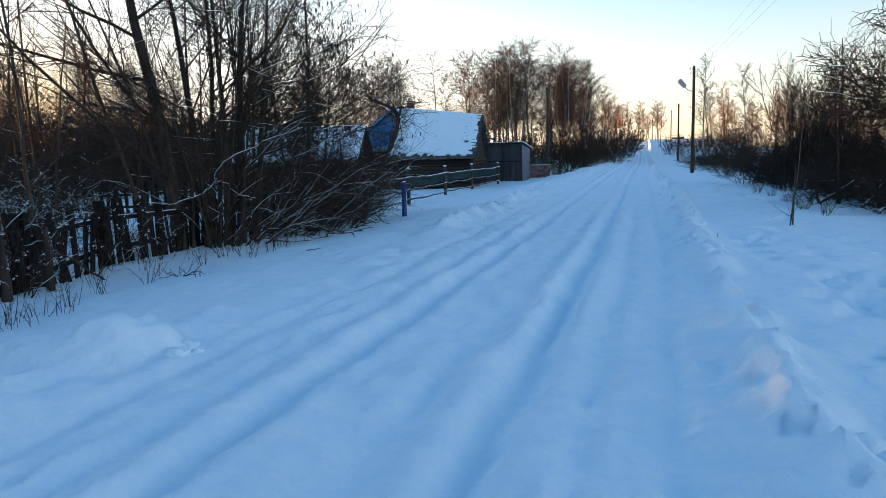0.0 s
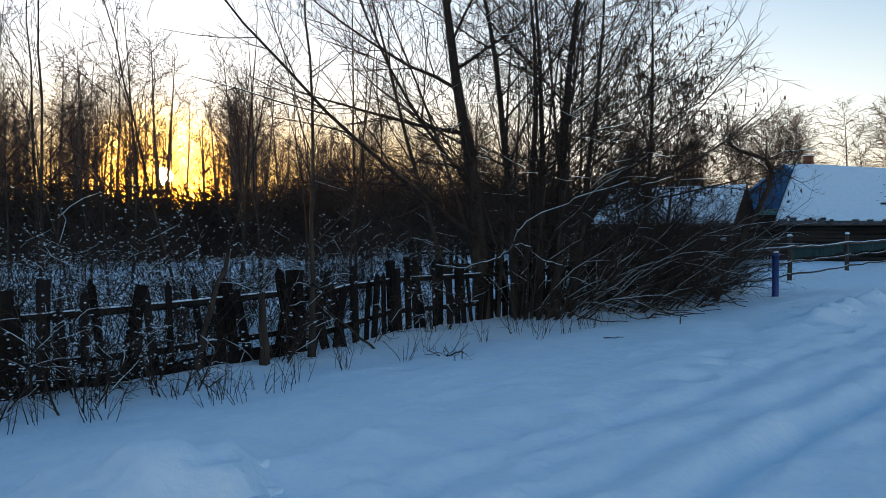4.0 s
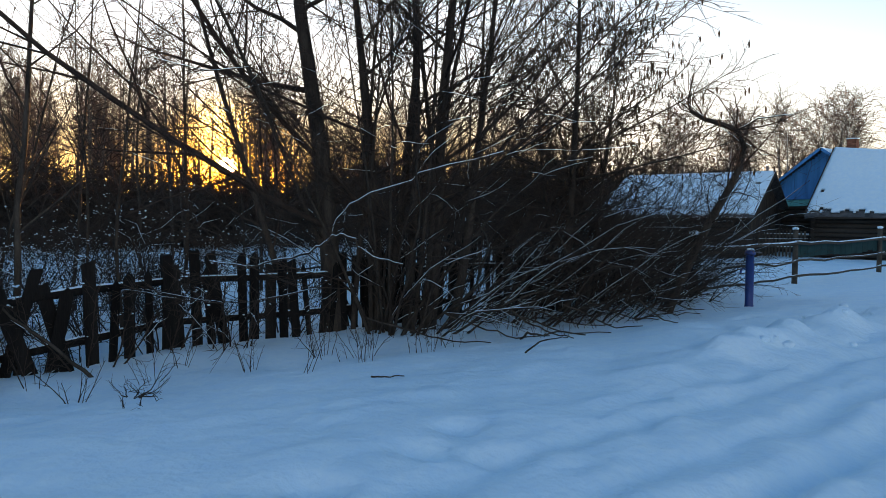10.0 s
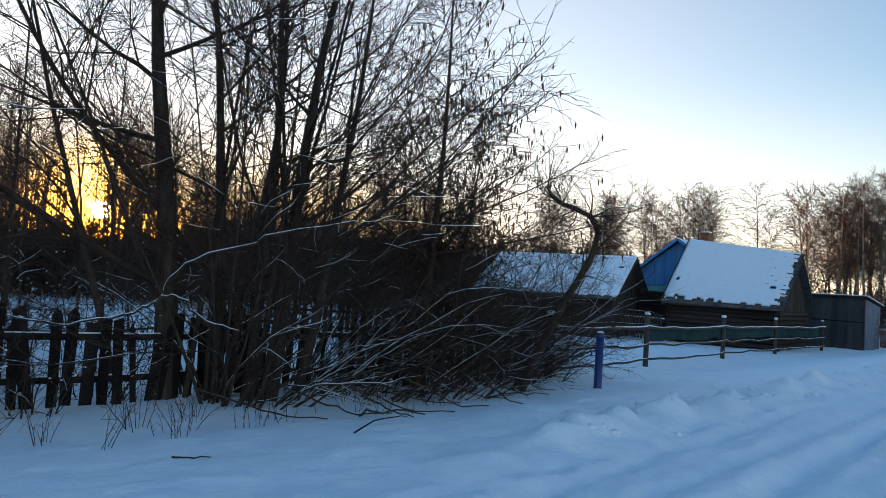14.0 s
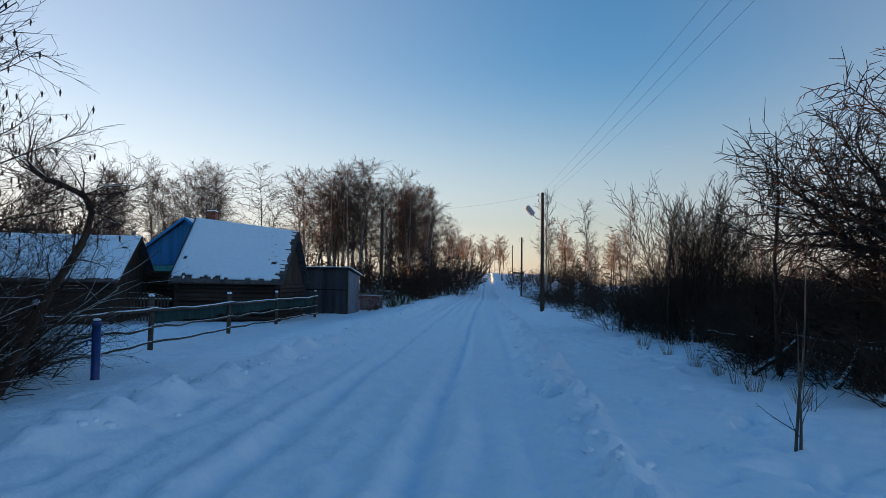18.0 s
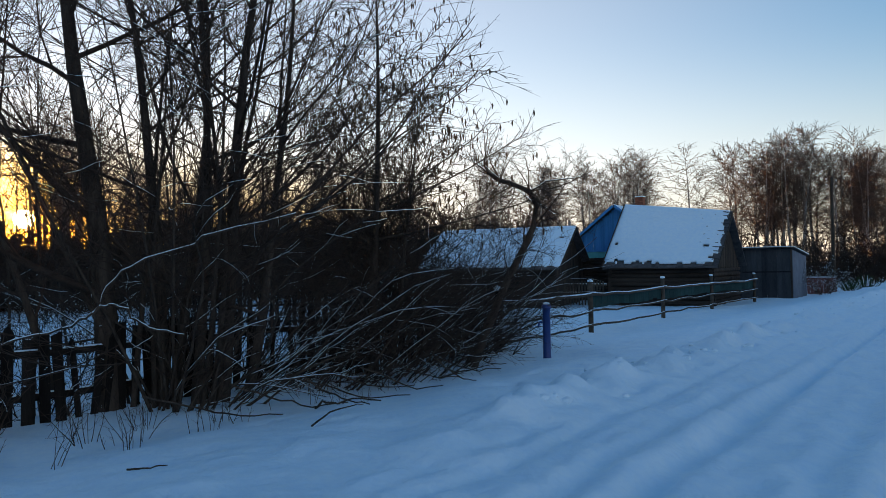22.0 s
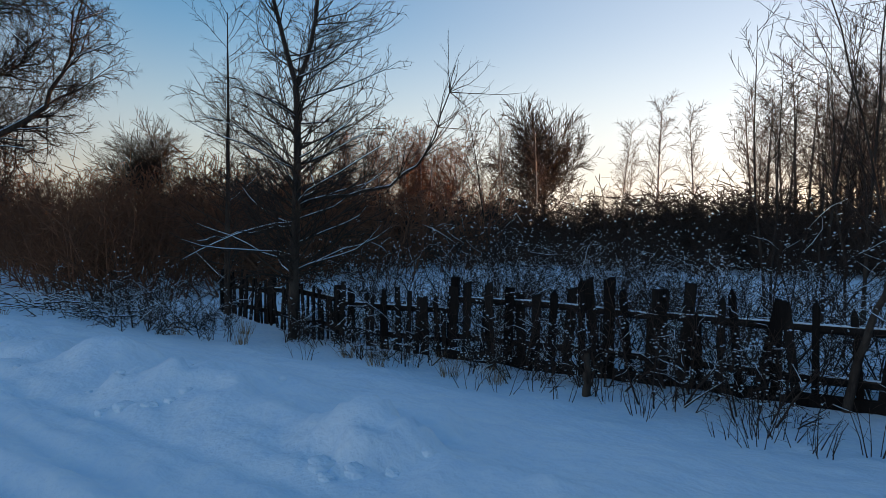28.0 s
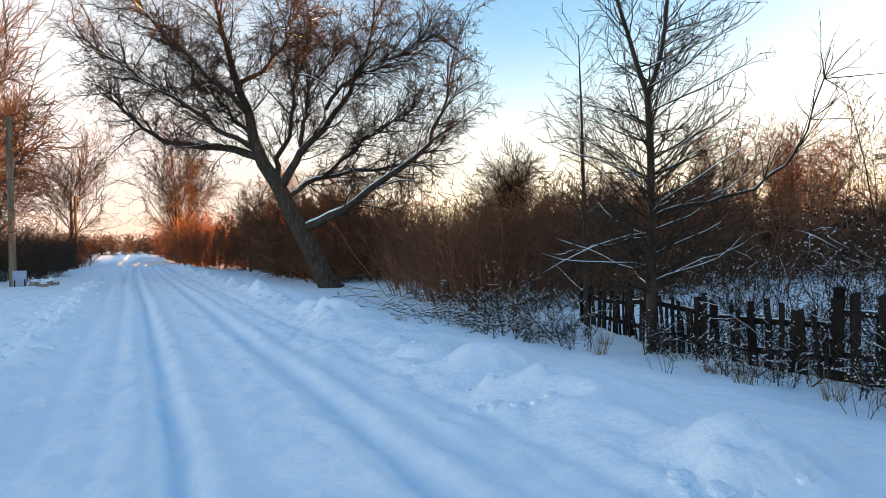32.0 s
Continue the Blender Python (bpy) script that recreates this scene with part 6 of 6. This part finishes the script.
for x, y, h, n in ((-6.45, 1.4, 0.3, 4), (-7.35, 2.9, 0.5, 7), (-7.6, 3.9, 0.6, 8), (-6.9, -0.7, 0.75, 7), (-7.0, -1.6, 0.7, 6), (-7.2, -2.8, 0.6, 6), (-7.4, -4.1, 0.5, 7), (-7.6, -5.0, 0.5, 5), (-7.3, 0.2, 0.6, 6), (-7.7, 1.9, 0.5, 5),
                   (-7.9, 4.7, 0.7, 8), (-7.3, 5.4, 0.5, 6), (-6.9, 6.9, 0.45, 6), (-7.5, -6.1, 0.45, 6), (-7.6, -6.9, 0.4, 6), (-8.3, 2.4, 0.8, 5), (-7.0, -3.6, 0.5, 5), (-8.0, 0.9, 0.7, 5), (4.3, 9.6, 0.6, 7), (4.4, 12.2, 0.6, 8), (4.6, 15.5, 0.6, 8), (4.0, 17.5, 0.5, 8), (1.55, 4.9, 0.16, 2)):
    weed("thin dead stems standing out of the snow", x, y, h, n, TWIG)


for k in range(34):
    x, y = -6.5 - 1.7 * sr.random(), sr.uniform(-7.5, 8.5)
    weed("thin dead stems standing out of the snow", x, y, sr.uniform(0.3, 0.75), int(sr.integers(2, 7)), TWIG, 0.35)
p, d = stems(sr, 11, 0.10, 2.4, base=(0, 0, 0.02))
g = grow(sr, p, d, sr.uniform(0.2, 0.75, 11), 0.0055, [dict(m=7, sides=4, wig=0.28, droop=0.1, tip=0.3, kids=5, start=0.2, ang=45, ratio=0.45, rr=0.6, least=0.003), dict(m=4, sides=3, wig=0.25, tip=0.3)])
tree("fallen_bush", "low sprawling bare twiggy bush on the snow", (-6.85, 1.52, gz(-6.85, 1.52)), g, TWIG, TWIG, 1, category="bush")


def grass_tuft(x, y, h):
    n = 34
    p, d = stems(sr, n, 0.10, 0.3, base=(0, 0, -0.04))
    g = grow(sr, p, d, sr.uniform(0.5, 1.0, n) * h, 0.0035, [dict(m=4, sides=3, wig=0.08, droop=0.15, tip=0.3)])
    ob = new("grass_tuft", tubes("grass_tuft", g))
    ob.data.materials.append(DRY_GRASS)
    ob.location = (x, y, gz(x, y))
    tagged(ob, "tuft of dry yellow-brown grass in the snow", "grass", "grass tufts")


for x, y, h in ((-6.9, -9.0, 0.45), (-7.0, -6.3, 0.35), (-7.5, -7.3, 0.35), (-7.4, -5.4, 0.38), (-6.7, -10.4, 0.4), (-7.6, -4.8, 0.35), (-7.9, -10.2, 0.4), (4.2, 11.0, 0.4), (4.45, 13.4, 0.45), (4.4, 14.6, 0.45), (4.3, 16.4, 0.4), (4.5, 10.2, 0.4), (4.2, 18.6, 0.4), (-5.3, -13.6, 0.3)):
    grass_tuft(x, y, h)

# bush and brush pile behind, on the way to the willow
for x, y, h, n in ((-7.2, -10.1, 1.1, 9), (-8.0, -11.1, 1.3, 10), (-7.9, -12.6, 1.4, 10), (-8.3, -13.8, 1.5, 10), (-7.2, -13.2, 1.0, 9), (-8.6, -15.0, 1.5, 11), (-7.4, -15.8, 1.2, 10), (-6.6, -11.5, 0.9, 9), (-7.1, -12.6, 1.2, 10), (-7.6, -14.2, 1.3, 11), (-6.2, -10.6, 0.6, 7), (-6.4, -13.4, 0.8, 9), (-7.5, -11.6, 1.1, 9)):
    snowy_bush("low bare roadside bush with a little snow", x, y, h, n, 0.14, 1.6)


def stick(name, label, pts, r, group="", snow=True):
    pts = np.array([(x, y, gz(x, y) + z) for x, y, z in pts], float)
    m = 11
    at = np.linspace(0, len(pts) - 1, m)
    pts = np.stack([np.interp(at, np.arange(len(pts)), pts[:, k]) for k in range(3)], 1)
    pts[1:-1] += sr.normal(0, min(0.6 * r, 0.010), (m - 2, 3))
    pts = pts[None]
    ob = thing(name, label, "stick", group=group)
    part("wood", tubes("wood", [(pts, np.linspace(r, r * 0.5, m)[None], 6)]), BARK, ob)
    if snow:
        lying = pts + np.array([0, 0, r * 0.7])
        part("snow_cover", tubes("snow_cover", [(lying, np.linspace(r * 0.7, r * 0.3, m)[None] + 0.003, 5)]), SNOW_SKYLIT, ob)


for k in range(64):
    a, x, y = sr.uniform(0, 6.28), -6.3 + sr.normal(0, 0.6), -15.2 + sr.normal(0, 1.7)
    ln = sr.uniform(0.4, 1.3)
    c, s = math.cos(a) * ln / 2, math.sin(a) * ln / 2
    z = sr.uniform(0.02, 0.25)
    stick("fallen_branch", "fallen snow-covered branch in a brush pile", ((x - c, y - s, z), (x + sr.normal(0, 0.08), y + sr.normal(0, 0.08), z + 0.05), (x + c, y + s, z + sr.uniform(-0.05, 0.4))), sr.uniform(0.008, 0.020), "brush pile")
stick("fallen_branch", "small dark crooked branch lying on the snow", ((-6.55, 6.2, 0.03), (-6.4, 6.2, 0.10), (-6.2, 6.25, 0.05), (-6.05, 6.4, 0.12), (-5.8, 6.6, 0.06)), 0.016, snow=False)
stick("fallen_branch", "small dark crooked branch lying on the snow", ((-5.3, 5.05, 0.02), (-5.6, 5.6, 0.06), (-5.9, 6.2, 0.04), (-6.0, 6.5, 0.03)), 0.010, snow=False)
stick("fallen_branch", "thin straight stick lying on the snow", ((-5.44, 3.22, 0.015), (-5.38, 3.36, 0.018), (-5.31, 3.5, 0.015)), 0.009, snow=False)
for k, (x, y, a, ln) in enumerate(((-7.2, 5.2, 0.9, 1.6), (-7.0, 6.2, 1.1, 1.5), (-6.8, 7.0, 0.7, 1.7), (-7.3, 7.9, 1.2, 1.6), (-6.6, 7.9, 0.9, 1.2), (-7.1, 9.0, 1.3, 1.5), (-7.0, 10.0, 1.0, 1.3), (-6.4, 6.4, 0.5, 0.9), (-7.3, 10.9, 1.2, 1.1), (-6.0, 8.4, 1.4, 0.8))):
    c, s = math.cos(a) * ln / 2, math.sin(a) * ln / 2
    stick("drooping_branch", "dark thin branch drooping onto the snow", ((x - c, y - s, 0.45), (x - c * 0.3, y - s * 0.3, 0.24), (x + c * 0.3, y + s * 0.3, 0.07), (x + c, y + s, 0.02)), 0.014, "drooping branches", False)

# thorny stump and leaning posts at the broken stretch of the fence
stick("leaning_post", "old dark leaning fence post", ((-8.7, -1.15, -0.2), (-8.62, -1.0, 0.6), (-8.5, -0.75, 1.45)), 0.055, snow=False)
stick("leaning_post", "old dark leaning fence post", ((-8.4, -0.3, -0.2), (-8.4, -0.32, 0.4), (-8.38, -0.34, 0.95)), 0.085, snow=False)
stick("leaning_post", "thin pole leaning across the broken fence", ((-8.3, 1.5, -0.05), (-8.6, 1.0, 0.45), (-8.9, 0.5, 0.95)), 0.022, snow=False)
stick("leaning_post", "old dark leaning fence post", ((-8.3, 0.35, -0.2), (-8.33, 0.4, 0.5), (-8.35, 0.42, 1.0)), 0.07, snow=False)
stick("stump", "short weathered stump standing in the snow", ((-7.65, -3.62, -0.2), (-7.64, -3.6, 0.25), (-7.62, -3.6, 0.5)), 0.06, snow=False)

# saplings and fallen poles on the other verge
for x, y, h, lean in ((3.205, 7.35, 2.3, -0.02), (3.25, 7.33, 1.35, 0.02)):
    g = grow(sr, [(0, 0, -0.1)], [(lean, 0.03, 1)], h, 0.017, [dict(m=9, sides=6, wig=0.035, tip=0.12, kids=13, start=0.12, ang=38, ratio=0.3, rr=0.4, least=0.004), dict(m=4, sides=3, wig=0.1, tip=0.4, kids=2, start=0.4, ang=35, ratio=0.4, least=0.003), dict(m=3, sides=3, wig=0.1)])
    tree("sapling", "thin pale-barked sapling standing in the snow", (x, y, gz(x, y)), g, BARK_GREY, TWIG, 1, group="saplings")
stick("fallen_pole", "snow-covered pole leaning out of the scrub", ((5.0, 13.2, 0.02), (5.45, 13.4, 0.30), (5.9, 13.6, 0.60)), 0.055)
stick("fallen_pole", "snow-covered pole leaning out of the scrub", ((5.55, 11.4, 0.02), (5.82, 11.6, 0.30), (6.1, 11.8, 0.62)), 0.045)
stick("fallen_pole", "grey stick leaning out of the scrub", ((5.6, 10.2, 0.0), (5.85, 10.45, 0.28), (6.1, 10.7, 0.55)), 0.035)


def old_rails():
    top = thing("old_rail_fence", "collapsed pole fence with snow inside the scrub", "fence")
    for ax, ay, az, bx, by, bz in ((6.3, 9.4, 0.75, 6.4, 12.5, 0.65), (5.9, 15.5, 0.42, 6.0, 19.0, 0.35), (6.2, 21, 0.5, 6.2, 24, 0.4)):
        s = np.linspace(0, 1, 7)[:, None]
        pts = np.array([(ax, ay, az)]) * (1 - s) + np.array([(bx, by, bz)]) * s
        pts[:, 2] += sr.normal(0, 0.03, 7)
        rail = part("rail", tubes("rail", [(pts[None], np.full((1, 7), 0.035), 6)]), WOOD_OLD_SHADED, top)
        part("snow_cover", tubes("snow_cover", [((pts + np.array([0, 0, 0.03]))[None], np.full((1, 7), 0.018), 5)]), SNOW_SKYLIT, rail)
    yy = np.arange(8.6, 15.5, 0.13)
    lean = np.where(np.arange(len(yy)) % 2 == 0, 0.22, -0.22)
    net = np.stack([np.stack([np.full(len(yy), 6.25), yy, np.full(len(yy), 0.58)], 1), np.stack([np.full(len(yy), 6.22), yy + lean, np.full(len(yy), -0.12)], 1)], 1)
    part("wire_mesh", tubes("wire_mesh", [(net, np.full((len(yy), 2), 0.004), 3)]), STEEL, top, "sagging rusty wire mesh")
    beads = np.concatenate([net[:, 0] + np.array([0, 0, 0.015]), net[::2, 0] * 0.65 + net[::2, 1] * 0.35])
    tagged(part("snow_cover", blobs("snow_beads", beads, sr.uniform(0.018, 0.038, len(beads)), sr, 0.8), SNOW_SKYLIT, top, "beads of snow on the mesh"), kind="stuff")
    for x, y in ((6.3, 9.4), (5.9, 15.5), (6.2, 22.0), (6.4, 12.5)):
        part("post", tubes("post", [(np.array([[(x, y, -0.4), (x, y, 0.5), (x + 0.03, y, 1.15)]]), np.full((1, 3), 0.05), 7)]), WOOD_OLD_SHADED, top)


old_rails()

# by the shed: snow-laden shrub, small junipers, junk under snow
for x, y, h in ((-6.75, 42.2, 2.1), (-6.9, 43.0, 1.4)):
    snowy_bush("shrub heaped with white snow beside the shed", x, y, h, 14, 0.6)


def juniper(x, y, h):
    n = 40
    p, d = stems(sr, n, h * 0.3, 0.5)
    g = grow(sr, p, d, sr.uniform(0.4, 1.0, n) * h, 0.02, [dict(m=5, sides=3, wig=0.08, tip=0.4, kids=10, start=0.05, ang=45, ratio=0.3, least=0.012), dict(m=3, sides=3, wig=0.1)])
    ob = tree("juniper", "small dark evergreen shrub with snow patches", (x, y, gz(x, y)), g, CONIFER, CONIFER, 1, snow_on(sr, g[:1], 0.3, 0.95, 1.4), group="evergreen shrubs", category="bush")


for x, y, h in ((-5.9, 45.5, 0.9), (-5.6, 49.0, 1.0), (-6.2, 46.8, 0.8), (-6.0, 51, 0.9)):
    juniper(x, y, h)


def spruce(x, y, h):
    n = 60
    z = np.sort(sr.uniform(0.05, 0.97, n))
    a = sr.uniform(0, 6.28, n)
    p = np.stack([np.zeros(n), np.zeros(n), z * h], 1)
    d = np.stack([np.cos(a), np.sin(a), np.full(n, -0.1)], 1)
    g = grow(sr, p, d, (1 - z) * h * 0.32 + 0.15, 0.03, [dict(m=4, sides=3, wig=0.05, tip=0.4, kids=9, start=0.1, ang=50, ratio=0.4, least=0.02), dict(m=3, sides=3, wig=0.1, droop=0.2)])
    mast = [(np.array([[(0, 0, -0.2), (0, 0, h * 0.5), (0, 0, h)]]), np.array([[0.12, 0.07, 0.01]]), 7)]
    tree("spruce", "dark green pointed spruce behind the scrub", (x, y, gz(x, y)), mast + g, BARK, CONIFER, 1, group="spruces")


for x, y, h in ((-15.0, -58, 6.6), (-17.2, -57, 7.2), (-13.2, -60, 5.6)):
    spruce(x, y, h)

# by the pole behind: a light blue board, stones and a low wall of rubble
board = thing("notice_board", "small light blue board leaning by the pole", "sign", (4.5, -36.6, gz(4.5, -36.6)), 10)
part("panel", boxes(((0, 0, 0.35), (0.55, 0.05, 0.8), (-8, 0, 0))), SIGN_BLUE, board)
part("leg", boxes(((-0.2, 0.03, 0.1), (0.05, 0.05, 0.5))), WOOD_OLD_SHADED, board)
part("leg", boxes(((0.2, 0.03, 0.1), (0.05, 0.05, 0.5))), WOOD_OLD_SHADED, board)
for k in range(9):
    x, y, s = 3.5 + sr.normal(0, 0.45), -37 + sr.normal(0, 0.6), sr.uniform(0.15, 0.38)
    ob = thing("boulder", "grey boulder capped with snow beside the pole", "stone", (x, y, gz(x, y)), group="boulders")
    part("rock", blobs("rock", [(0, 0, s * 0.35)], [s], sr, 0.75), STONE, ob)
    part("snow_cap", blobs("snow_cap", [(0, 0, s * 0.80)], [s * 0.8], sr, 0.4), SNOW_SKYLIT, ob)


def far_cottage(x, y, turn):
    top = thing("far_cottage", "small distant cottage with a snowy roof beside the road", "house", (x, y, gz(x, y)), turn)
    part("wall", boxes(((0, 0, 1.1), (6, 5, 2.6))), WOOD_DARK, top)
    part("roof", slab([(-3.3, -2.9, 2.3), (3.3, -2.9, 2.3), (3.3, 0, 4.2), (-3.3, 0, 4.2)], 0.12), SNOW_SKYLIT, top)
    part("roof", slab([(-3.3, 0, 4.2), (3.3, 0, 4.2), (3.3, 2.9, 2.3), (-3.3, 2.9, 2.3)], 0.12), SNOW_SKYLIT, top)
    for wx in (-1.6, 0.2, 1.8):
        frame_ob = part("window", boxes(((wx, -2.52, 1.4), (0.9, 0.06, 1.1))), LAMP_HEAD, top)
        part("pane", boxes(((wx, -2.56, 1.4), (0.7, 0.02, 0.9))), GLASS, frame_ob)


far_cottage(14, 320, 90)
